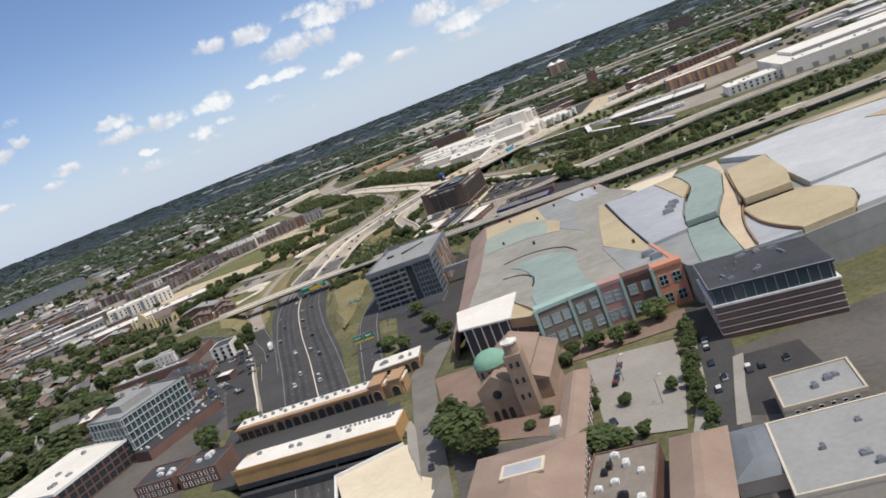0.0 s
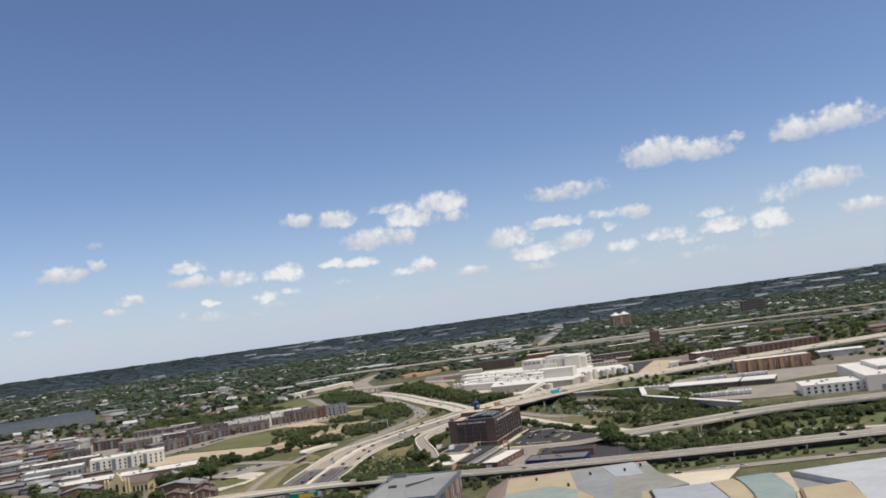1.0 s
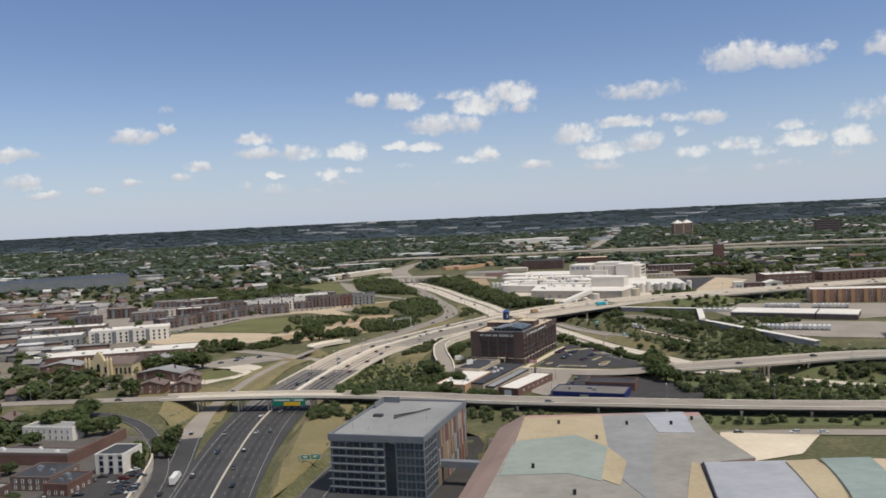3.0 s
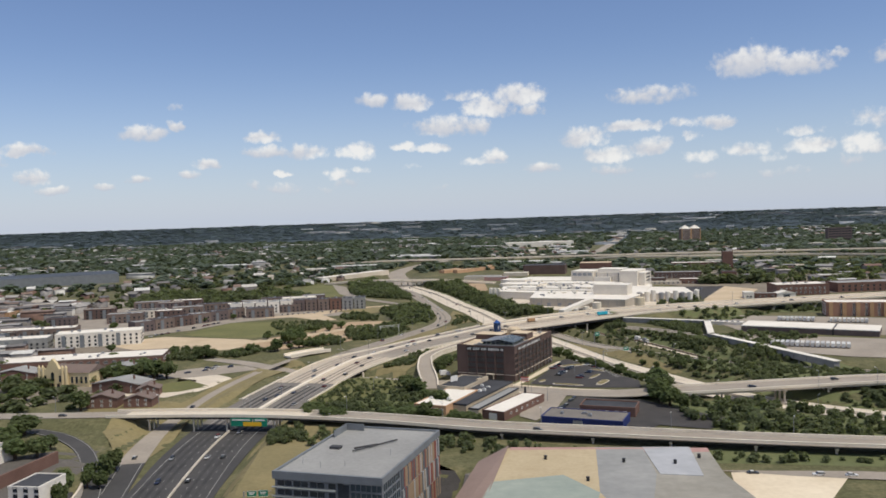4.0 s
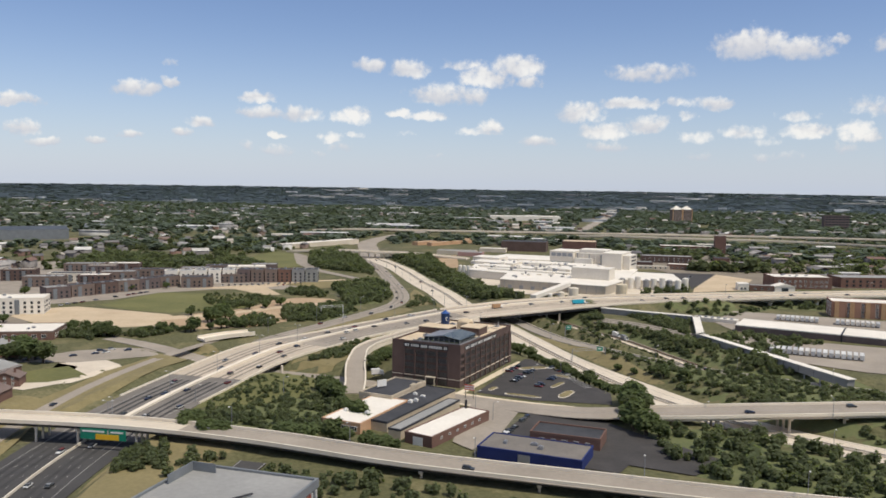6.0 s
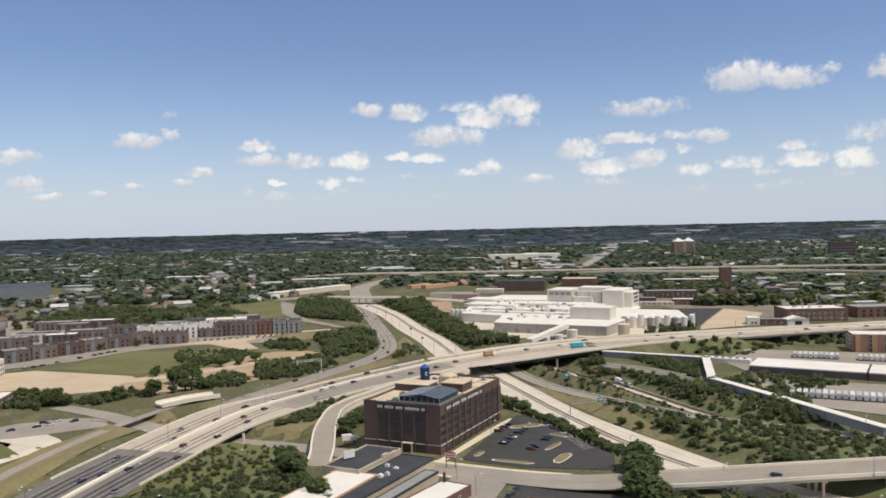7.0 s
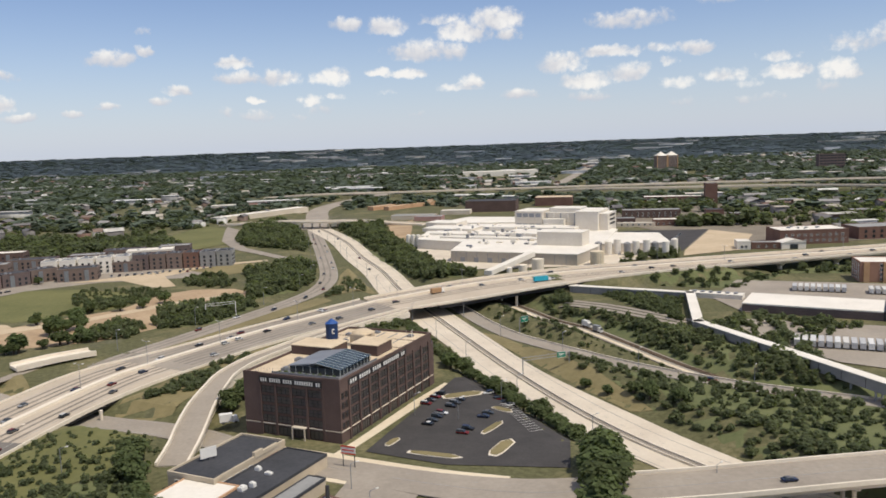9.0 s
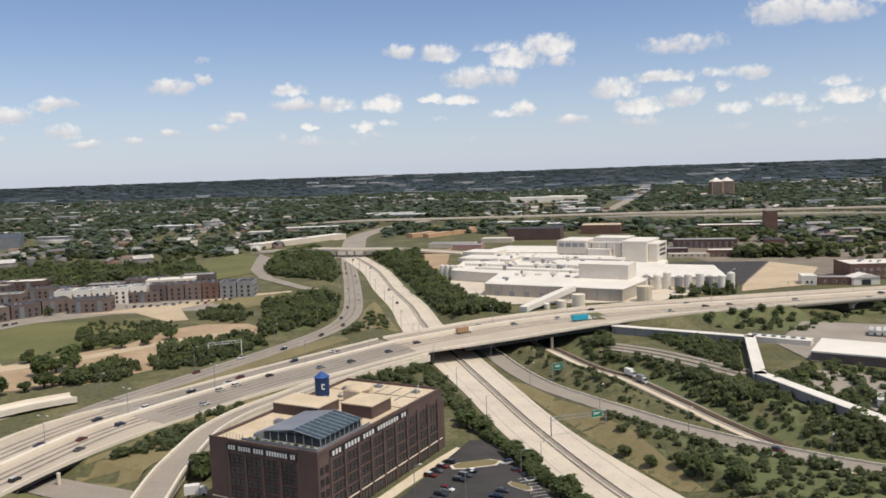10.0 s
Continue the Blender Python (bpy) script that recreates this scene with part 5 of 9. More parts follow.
    roof_sheet(root, [(170, 300), (215, 298), (212, 280), (176, 272)], "tan_roof", 0.5)
    # pink sloping flank
    s = Shape().raw([(-5, 238, 5.5), (1, 248, 9.4), (29.5, 402, 6.2), (20, 398, 2.5), (-5, 238, -1), (20, 398, -1), (15, 284, 8.4), (3.5, 290, 4.6)], [(0, 7, 6, 1), (7, 3, 2, 6), (0, 4, 5, 3, 7), (0, 1, 4), (3, 5, 2)])
    part("sloping_roof", s, "roof_pink", root, "dusty pink sloping roof")
    # ribbon roofs
    curve_strip(root, [(115, 304), (107, 281), (100, 260), (94.5, 245.5)], (0.3, 0.3, 0.3, 0.3), "rust_edge", 0.9, "rust_edge")
    curve_strip(root, [(94, 243), (89.2, 233), (83, 217), (77.6, 199.4)], (0.25, 0.25, 0.25, 0.2), "rust_edge", 0.1, "rust_edge")
    curve_strip(root, [(91.8, 239.4), (89.8, 230), (87.8, 219), (87.5, 208), (88.8, 197.2)], (0.25, 0.25, 0.25, 0.25, 0.2), "rust_edge", 0.05, "rust_edge")
    curve_strip(root, [(104.6, 333), (105, 320), (100.4, 304), (93, 288)], (0.4, 0.4, 0.4, 0.35), "rust_edge", 0.8, "rust_edge")
    curve_strip(root, [(62.0, 240), (67.6, 285), (75.0, 336.4)], (0.2, 0.2, 0.2), "dark_metal", 0.3, "roof_edge")
    curve_strip(root, [(62.2, 240), (61, 224), (60.2, 214)], (0.5, 0.6, 0.6), "coral_wall", 0.3, "roof_edge")
    curve_strip(root, [(23, 296), (31, 298), (39, 294), (44.5, 285), (46, 272)], (0.15, 0.25, 0.35, 0.3, 0.1), "dark_metal", 0.14, "roof_seam")
    curve_strip(root, [(19, 272), (25, 268), (27.5, 258), (25, 247)], (0.15, 0.25, 0.3, 0.2), "dark_metal", 0.16, "roof_seam")
    for x, y in ((50, 366), (29, 336), (38, 312), (62, 384), (76, 382), (84, 388), (40, 388), (60, 250)):
        z = roof_height(x, y)
        part("roof_vent", Shape().box(x - 0.4, y - 0.4, z, x + 0.4, y + 0.4, z + 0.9).tube((x, y, z + 0.9), (x, y, z + 1.2), 0.5, None, 8), "dark_metal", root)
    for x, y in ((83, 278), (80, 272), (86, 283), (58, 222), (57.5, 228)):
        z = roof_height(x, y)
        part("roof_unit", Shape().box(x - 1.6, y - 1.2, z, x + 1.6, y + 1.2, z + 1.4).box(x - 1.2, y - 0.8, z + 1.4, x + 1.2, y + 0.8, z + 1.7), "grey_metal", root)
    # street front: a row of differently coloured bays
    fronts = [(20, 216.3, 30, 216.8, "front_grey"), (30, 216.8, 38.5, 216.5, "front_grey"), (38.5, 216.5, 45, 215.2, "pink_wall"), (45, 215.2, 53, 213.6, "red_brick"), (53, 212.6, 61, 211.4, "coral_wall")]
    for x0, y0, x1, y1, m in fronts:
        long = math.hypot(x1 - x0, y1 - y0)
        bay = part("front_bay", Shape().box(0, -0.6, -1, long, 3.0, 12.2), m, root, at=pose(x0, y0, 0, 0, 0, math.degrees(math.atan2(y1 - y0, x1 - x0))))
        part("cornice", Shape().box(-0.05, -0.9, 11.5, long + 0.05, 3.05, 12.5), "teal_wall" if m == "front_grey" else m, bay)
        big = window_mesh(2.4, 2.9, "teal_wall", "roof_pale" if m != "coral_wall" else "glass", 2, 2, 0.16)
        for z in (1.4, 6.6):
            for u in spread(0.4, long - 0.4, max(1, int(long / 3.3))):
                part("window", big, None, bay, at=pose(u, -0.62, z))
        part("pier", Shape().box(-0.5, -1.1, -1, 0.3, 0.2, 12.3), "teal_wall", bay)
    # glazed corner hall with a white canopy roof
    hall = part("glass_corner", Shape().prism([(0, 230), (12.5, 224.5), (17, 242), (2, 247)], -1, 10.8), "glass", root, "dark glazed corner hall")
    for k in range(6):
        x, y = 12.5 * k / 5, 230 - 5.5 * k / 5
        part("mullion", Shape().box(x - 0.18, y - 0.3, -1, x + 0.18, y + 0.1, 10.8), "white_paint", hall)
    part("canopy", Shape().raw([(-1.5, 229, 11.3), (13.5, 222.5, 11.1), (19.5, 246, 11.3), (0, 247, 11.8), (-1.5, 229, 10.8), (13.5, 222.5, 10.6), (19.5, 246, 10.8), (0, 247, 11.3)], [(0, 1, 2, 3), (7, 6, 5, 4), (0, 4, 5, 1), (1, 5, 6, 2), (2, 6, 7, 3), (3, 7, 4, 0)]), "white_roof", root, "bright white canopy roof")
    porch = part("yellow_bay", Shape().prism([(13, 224), (20, 217.5), (23, 240), (18.5, 246)], -1, 10.3), "tan_brick", root)
    for k in range(5):
        x, y = 13.6 + 5.6 * k / 4, 223.4 - 5.2 * k / 4
        part("window", window_mesh(1.5, 3.0, "dark_metal", "glass", 1, 3), None, porch, at=pose(x, y - 0.1, 4.6, 0, 0, -43))
    part("yellow_roof", Shape().prism([(13, 224), (20, 217.5), (23, 240), (18.5, 246)], 10.3, 10.5), "tan_roof", root)


M["roof_teal_pale"] = surface("roof_teal_pale", (0.24, 0.285, 0.25), (0.34, 0.37, 0.325), 0.06, 0.3, 0.8, contrast=1.35)
M["rust_edge"] = surface("rust_edge", (0.20, 0.12, 0.07), (0.30, 0.19, 0.12), 0.2, 2.0, 0.85)
convention_hall()

# ---- the street over the freeway, between two rows of shops ----


def bridge_shops():
    M["ochre"] = surface("ochre", (0.36, 0.21, 0.08), (0.50, 0.31, 0.14), 0.2, 2.0, 0.85)
    deck = thing("bridge_deck", "city street carried over the freeway on a wide deck", "bridge", kind="structure", shape=Shape().prism([(-84, 214), (-20, 196), (-12, 262), (-30, 266), (-30, 243), (-82, 258)], -1.2, -0.02), material="asphalt")
    root = thing("arcade_shops", "tan brick arcade of shops with white roof over the freeway", "shop row", pose(-76, 243.5, 0, 0, 0, -15))
    w, d, hh = 56, 7, 3.9
    part("wall", Shape().box(0, 0, -0.1, w, d, hh), "tan_brick", root)
    part("roof", Shape().box(-0.2, 1.2, hh, w + 0.2, d + 0.2, hh + 0.35), "white_roof", root)
    part("cornice", Shape().box(-0.4, -0.7, hh - 0.35, w + 0.4, 1.2, hh + 0.2), "tan_brick", root)
    arch_f, arch_g = Shape(), Shape()
    ring = [(-1.15, 0), (1.15, 0)] + [(1.15 * math.cos(a), 1.7 + 1.15 * math.sin(a)) for a in [math.pi * i / 8 for i in range(9)]]
    n = len(ring)
    arch_g.raw([(x, -0.05, z) for x, z in ring], [tuple(range(n))])
    outer = [(x * 1.2, z * 1.06) for x, z in ring]
    arch_f.raw([(x, -0.2, z) for x, z in ring] + [(x, -0.2, z) for x, z in outer] + [(x, 0.02, z) for x, z in outer] + [(x, -0.05, z) for x, z in ring], [(i, n + i, n + i + 1, i + 1) for i in range(1, n - 1)] + [(n + i, 2 * n + i, 2 * n + i + 1, n + i + 1) for i in range(1, n - 1)] + [(i, i + 1, 3 * n + i + 1, 3 * n + i) for i in range(1, n - 1)])
    arch = two_tone(arch_f, "tan_brick", arch_g, "glass", "arch")
    for u in spread(13, 47, 12):
        part("arch", arch, None, root, at=pose(u, 0, 0))
    for u in spread(0.6, 12.5, 5):
        part("shop_window", window_mesh(1.9, 2.4, "red_brick", "glass", 2, 2), None, root, at=pose(u, 0, 0.2))
    for u in (47.5, 53.5):
        part("pavilion", Shape().box(u - 1.8, -0.8, 0, u + 2.0, d + 0.5, hh + 1.0).box(u - 2.1, -1.1, hh + 1.0, u + 2.3, d + 0.8, hh + 1.4), "tan_brick", root)
        part("arch", arch, None, root, at=pose(u, -0.82, 0.3))
    for k in range(22):
        roof_unit(root, 1.5 + 2.4 * k, 2.6 + (k % 3) * 1.1, hh + 0.35, 0.9, 0.8, 0.7)
    end = thing("corner_shop", "tan pavilion shop with white flat roof beside the street", "shop", pose(-31, 247, 0, 0, 0, -8))
    part("wall", Shape().box(0, 0, -0.1, 15, 9, 3.9), "tan_brick", end)
    part("roof", Shape().box(-0.3, -0.3, 3.9, 15.3, 9.3, 4.3), "white_roof", end)
    for u in spread(0.5, 14.5, 5):
        part("arch", arch, None, end, at=pose(u, 0, 0.2))
    for u in spread(0.5, 8.5, 3):
        part("arch", arch, None, end, at=pose(15, u, 0.2, 0, 0, 90))
    scatter_units(end, 4, 2, 12, 2, 6, 4.3, 31)
    south = thing("shop_row", "long shop row with white roof and blank ochre back wall", "shop row", pose(-71, 209, 0, 0, 0, -16))
    part("wall", Shape().box(0, 0, -1.2, 48, 10, 3.9), "ochre", south)
    part("roof", Shape().prism([(0.2, 2.0), (2, 0.3), (47.8, 0.3), (47.8, 9.8), (4, 9.8), (0.2, 7)], 3.9, 4.2), "white_roof", south)
    part("parapet", Shape().box(-0.1, -0.15, 3.3, 48.1, 0.25, 4.3), "ochre", south)
    for u in (5, 15.5, 18.2, 27, 33, 44):
        roof_unit(south, u, 4.5 + (u % 3), 4.2, 1.2, 1.0, 0.7)
    for k in range(12):
        roof_unit(south, 30 + 1.4 * k, 7.6, 4.2, 0.6, 0.6, 0.5)
    # strip coloured dark for the shaded tunnel opening below the wall
    part("wall_base", Shape().box(-0.1, -0.25, -1.4, 48.1, 0.0, 0.0), "dark_roof", south)
    # tunnel mouth, a solid slab coloured dark as tunnel shade, and terrace
    portal = thing("tunnel_mouth", "solid dark slab for the tunnel's shade under the shop row", "portal", kind="structure", shape=Shape().prism([(-70, 206), (-24, 193), (-24, 191), (-70, 204)], -3.4, -1.2), material="dark_roof")
    plaza = thing("terrace", "pale tan paved terrace above the cutting", "terrace", kind="structure", shape=Shape().prism([(-42, 189), (-24, 192), (-16, 188), (-15, 100), (-36, 100), (-40, 177)], -3.5, 0.05), material="sand")
    part("parapet", Shape().prism([(-42.2, 189), (-24, 192.3), (-24, 191.8), (-41.6, 188.4)], 0, 0.8).prism([(-42.2, 189), (-41.6, 189), (-35.6, 100), (-36.4, 100)], 0, 0.8), "white_paint", plaza)


bridge_shops()

# ---- the church with a green dome ----


def church():
    M["copper"] = surface("copper", (0.14, 0.30, 0.22), (0.25, 0.42, 0.32), 0.4, 3.0, 0.7)
    M["church_stone"] = surface("church_stone", (0.25, 0.18, 0.13), (0.37, 0.28, 0.205), 0.3, 3.0, 0.9)
    M["gravel_brown"] = surface("gravel_brown", (0.17, 0.145, 0.12), (0.27, 0.235, 0.20), 0.1, 0.8, 0.9)
    M["clay_roof"] = surface("clay_roof", (0.235, 0.165, 0.125), (0.35, 0.26, 0.205), 0.12, 3.0, 0.9)
    root = thing("church", "tan brick church with green copper dome and bell tower", "church", pose(-2.5, 184, 0, 0, 0, -18))
    part("nave", Shape().box(0, 0, -1, 12, 30, 8.5), "church_stone", root)
    part("gable", Shape().raw([(0, 0, 8.5), (9, 0, 8.5), (4.5, 0, 11.5), (0, 0.6, 8.5), (9, 0.6, 8.5), (4.5, 0.6, 11.5)], [(0, 1, 2), (3, 5, 4), (0, 2, 5, 3), (1, 4, 5, 2)]), "church_stone", root)
    part("nave_roof", Shape().raw([(-0.3, 0.6, 8.4), (4.5, 0.6, 11.2), (12.3, 0.6, 8.4), (-0.3, 30.3, 8.4), (4.5, 30.3, 11.2), (12.3, 30.3, 8.4)], [(0, 1, 4, 3), (1, 2, 5, 4), (0, 2, 1), (3, 4, 5)]), "clay_roof", root)
    part("drum", Shape().tube((3.2, 9, 8.4), (3.2, 9, 11.6), 4.2, 4.2, 20), "church_stone", root)
    part("dome", Shape().dome(3.2, 9, 11.6, 4.5, 3.4, 24, 6), "copper", root, "green copper dome", smooth=True)
    for k in range(12):
        a = 2 * math.pi * k / 12
        part("drum_window", Shape().box(-0.35, -0.12, 0, 0.35, 0.1, 1.5), "glass", root, at=pose(3.2 + 4.2 * math.cos(a), 9 + 4.2 * math.sin(a), 9.4, 0, 0, math.degrees(a) + 90))
    tower = part("bell_tower", Shape().box(9.2, -1.2, -1, 13.4, 3.2, 15.5).tube((11.3, 1, 15.5), (11.3, 1, 18.0), 1.9, 1.7, 10), "church_stone", root)
    part("tower_cap", Shape().tube((11.3, 1, 18.0), (11.3, 1, 18.4), 2.1, 2.1, 10).tube((11.3, 1, 18.4), (11.3, 1, 19.2), 1.5, 0.2, 10), "white_roof", tower)
    for z in (4.5, 8.5, 12.5):
        for u in (10.5, 12.1):
            part("tower_window", Shape().box(u - 0.3, -1.3, z, u + 0.3, -1.1, z + 1.3), "glass", tower)
    part("rose_window", Shape().tube((4.5, -0.12, 6.8), (4.5, 0.1, 6.8), 1.1, 1.1, 16), "glass", root)
    for u in (2.6, 4.5, 6.4):
        part("door", Shape().box(u - 0.6, -0.15, -0.2, u + 0.6, 0.1, 2.4).tube((u, -0.15, 2.4), (u, 0.1, 2.4), 0.6, None, 12), "dark_metal", root)
    aisle = part("aisle", Shape().box(12, 6, -1, 16, 30, 5.5), "church_stone", root)
    part("aisle_roof", Shape().raw([(12, 5.7, 7.4), (16.4, 5.7, 5.4), (16.4, 30.2, 5.4), (12, 30.2, 7.4), (12, 5.7, 5.4), (12, 30.2, 5.4)], [(0, 1, 2, 3), (0, 4, 1), (3, 2, 5)]), "clay_roof", aisle)


church()


def hip_block(label, at, w, d, hgt, wall, roof, rise=3.0, group=""):
    """A housing block with a hipped roof."""
    root = thing("housing_block", label, "housing block", at, group)
    part("wall", Shape().box(0, 0, -1, w, d, hgt), wall, root)
    k = min(w, d) * 0.42
    part("roof", Shape().raw([(-0.5, -0.5, hgt), (w + 0.5, -0.5, hgt), (w + 0.5, d + 0.5, hgt), (-0.5, d + 0.5, hgt), (k, k, hgt + rise), (w - k, k, hgt + rise), (w - k, d - k, hgt + rise), (k, d - k, hgt + rise)], [(0, 1, 5, 4), (1, 2, 6, 5), (2, 3, 7, 6), (3, 0, 4, 7), (4, 5, 6, 7), (3, 2, 1, 0)]), roof, root)
    return root


def near_blocks():
    # courtyard housing in front of the church
    r = hip_block("brick housing block with hipped clay-coloured roof", pose(-15, 127, 0, 0, 0, -16), 22, 30, 5.6, "red_brick", "clay_roof", 2.4, "courtyard blocks")
    part("light_well", Shape().prism([(7, 15), (15.5, 15), (15.5, 20), (7, 20)], 7.7, 8.15), "sand", r, "pale walled roof well")
    part("well_floor", Shape().prism([(7.6, 15.6), (14.9, 15.6), (14.9, 19.4), (7.6, 19.4)], 8.1, 8.17), "roof_pale", r)
    windows(r, 22, 30, "right", window_mesh(1.0, 1.4, "white_paint", "glass", 1, 2), spread(1, 29, 12), [0.9, 3.3])
    windows(r, 22, 30, "left", window_mesh(1.0, 1.4, "white_paint", "glass", 1, 2), spread(1, 29, 12), [0.9, 3.3])
    r = hip_block("long narrow wing with clay-coloured roof joining the church", pose(7.5, 147, 0, 0, 0, -17), 5.5, 38, 4.6, "red_brick", "clay_roof", 1.6, "courtyard blocks")
    windows(r, 5.5, 38, "right", window_mesh(1.0, 1.4, "white_paint", "glass", 1, 2), spread(1, 37, 12), [0.8, 2.9])
    part("dormer", Shape().box(-1.6, 10, 3.6, 0.6, 14, 6.2), "white_roof", r)
    r = box_building("flat_hall", "low hall with a brown-grey gravel roof and vents", "building", pose(6.2, 124, 0, 0, 0, -22), 12.5, 21, 3.6, "red_brick", "gravel_brown", 0.35)
    scatter_units(r, 7, 1.5, 10, 2, 18, 3.7, 47, "white_paint")
    scatter_units(r, 3, 1.5, 10, 2, 18, 3.7, 48, "dark_metal")
    r = hip_block("brick housing block with hipped clay-coloured roof", pose(18.2, 111, 0, 0, 0, -20), 9.5, 27, 4.6, "red_brick", "clay_roof", 2.2, "courtyard blocks")
    windows(r, 9.5, 27, "left", window_mesh(1.0, 1.4, "white_paint", "glass", 1, 2), spread(1, 26, 9), [0.8, 2.9])
    # brick and glass block beyond the car park
    skew = lambda u, v: (0.909 * u + 0.225 * v, -0.416 * u + 0.974 * v)
    plan = lambda o, z0, z1: Shape().prism([skew(-o, -o), skew(27 + o, -o), skew(27 + o, 22.4 + o), skew(-o, 22.4 + o)], z0, z1)
    r = thing("brick_block", "red brick block with pale bands and a glazed top floor", "building", pose(55.4, 178.6, 0))
    part("wall", plan(0, -1, 8.2), "red_brick", r)
    for z in (1.2, 2.9, 4.6, 6.3):
        part("stone_band", plan(0.1, z, z + 0.2), "pale_concrete", r)
    for z in (1.6, 3.3, 5.0, 6.7):
        part("window_band", plan(0.05, z + 0.2, z + 0.8), "dull_brick", r)
    part("ledge", plan(0.4, 8.1, 8.6), "white_paint", r)
    top = part("glazed_storey", plan(-0.4, 8.6, 12.2), "blue_glass", r)
    part("upper_roof", plan(0.0, 12.2, 12.6), "dark_roof", top)
    for e in ((0, 0, 27, 0), (0, 22.4, 27, 22.4), (0, 0, 0, 22.4)):
        (xa, ya), (xb, yb) = skew(e[0], e[1]), skew(e[2], e[3])
        part("roof_rail", Shape().tube((xa, ya, 12.75), (xb, yb, 12.75), 0.13, None, 4), "grey_metal", top)
    for k in range(12):
        x, y = skew(0.6 + 2.3 * k, 0.36)
        part("mullion", Shape().box(x - 0.07, y - 0.1, 8.6, x + 0.07, y + 0.1, 12.2), "grey_metal", top)
        x, y = skew(0.36, 0.8 + 1.9 * k)
        part("mullion", Shape().box(x - 0.1, y - 0.07, 8.6, x + 0.1, y + 0.07, 12.2), "grey_metal", top)
    for u, v, w, d in ((3.5, 4, 0.6, 0.5), (4.6, 5.6, 0.5, 2.2), (5.2, 3.6, 1.6, 0.4), (9, 14, 0.5, 0.5), (6, 11, 0.4, 0.4), (4, 15, 0.4, 0.4), (11.5, 5, 1.4, 1.0), (13, 6.5, 0.5, 2.0), (10, 18, 2.6, 0.8), (14.5, 18.6, 1.6, 1.6), (17.5, 18.5, 2.6, 0.5), (20, 13, 0.4, 4.5), (7.5, 8.5, 0.4, 0.4)):
        x, y = skew(u, v)
        roof_unit(r, x, y, 12.6, w, d, 0.6, "grey_metal")
    # small commercial buildings further along the street
    r = box_building("small_building", "cream two-storey building with grey roof", "building", pose(46.5, 131, 0, 0, 0, -16), 14, 13, 4.6, "cream_wall", "grey_roof", 0.4)
    windows(r, 14, 13, "front", window_mesh(0.9, 1.3, "white_paint", "glass", 1, 2), spread(1, 13, 6), [2.6])
    scatter_units(r, 3, 3, 11, 3, 9, 4.7, 41)
    r = box_building("small_building", "low building with a wide grey gravel roof", "building", pose(36, 108, 0, 0, 0, -16), 22, 23, 3.8, "concrete", "grey_roof", 0.3)
    scatter_units(r, 4, 3, 18, 3, 18, 3.9, 42)
    r = hip_block("low pavilion with slate-grey hipped roof", pose(31, 118, 0, 0, 0, -16), 9, 16, 3.2, "concrete", "office_grey", 1.4)
    # left bank: glass office, retail block and brick row
    r = box_building("office_block", "five-storey pale green glass office block with white ribs", "office building", pose(-116, 266, 0, 0, 0, 58), 30, 18, 15.5, "blue_glass", "grey_roof", 0.6, band="office_grey")
    for k in range(15):
        part("rib", Shape().box(0.2 + 2.1 * k, -0.3, 4.2, 0.5 + 2.1 * k, 0, 15.4), "rib_grey", r)
    for k in range(9):
        part("rib", Shape().box(-0.3, 0.2 + 2.1 * k, 4.2, 0, 0.5 + 2.1 * k, 15.4), "rib_grey", r)
    for z in (4.0, 6.9, 9.8, 12.7, 15.2):
        part("floor_edge", Shape().box(-0.4, -0.4, z, 30.2, 0, z + 0.35).box(-0.4, 0, z, 0, 18, z + 0.35), "rib_grey", r)
    part("brick_base", Shape().box(-1.5, -8, -1, 34, -0.5, 3.4), "red_brick", r)
    part("base_roof", Shape().box(-1.5, -8, 3.4, 34, -0.5, 3.6), "dark_roof", r)
    part("penthouse", Shape().box(6, 6, 15.6, 20, 14, 18.2), "grey_roof", r)
    rng = random.Random(5)
    for k in range(16):
        roof_unit(r, rng.uniform(0, 31), rng.uniform(-7, -2), 3.6, 0.7, 0.7, 0.5, "white_paint")
    r = box_building("brick_office", "brick office block with large windows and white roof", "building", pose(-131, 237, 0, 0, 0, 65), 34, 26, 8.4, "red_brick", "white_roof", 0.5, band="white_paint")
    windows(r, 34, 26, "front", window_mesh(2.6, 2.0, "dark_metal", "glass", 2, 2), spread(1, 33, 10), [0.8, 3.4, 6.0])
    windows(r, 34, 26, "left", window_mesh(2.6, 2.0, "dark_metal", "glass", 2, 2), spread(1, 25, 7), [0.8, 3.4, 6.0])
    scatter_units(r, 5, 4, 28, 5, 20, 8.5, 44)
    for k in range(2):
        r = box_building("brick_row", "two-storey red brick shop row with dark roof", "building", pose(-104 + 14 * k, 226 - 4 * k, 0, 0, 0, -16), 13, 12, 4.5, "red_brick", "dark_roof", 0.4, group="brick rows")
        windows(r, 13, 12, "front", window_mesh(1.0, 1.4, "white_paint", "glass", 1, 2), spread(0.6, 12.4, 6), [0.7, 2.8])
        scatter_units(r, 4, 2, 10, 2, 9, 4.6, 50 + k, "white_paint")
    r = box_building("brick_wall_yard", "long low brick range with a narrow grey roof", "building", pose(-163, 381, 0, 0, 0, -8), 39, 7, 4.0, "red_brick", "grey_roof", 0.5, band="dull_brick")
    part("side_wall", Shape().box(38.2, 7, -1.2, 39, 34, 4.0), "red_brick", r)
    scatter_units(r, 6, 3, 34, 1.5, 4.5, 4.1, 45, "white_paint")
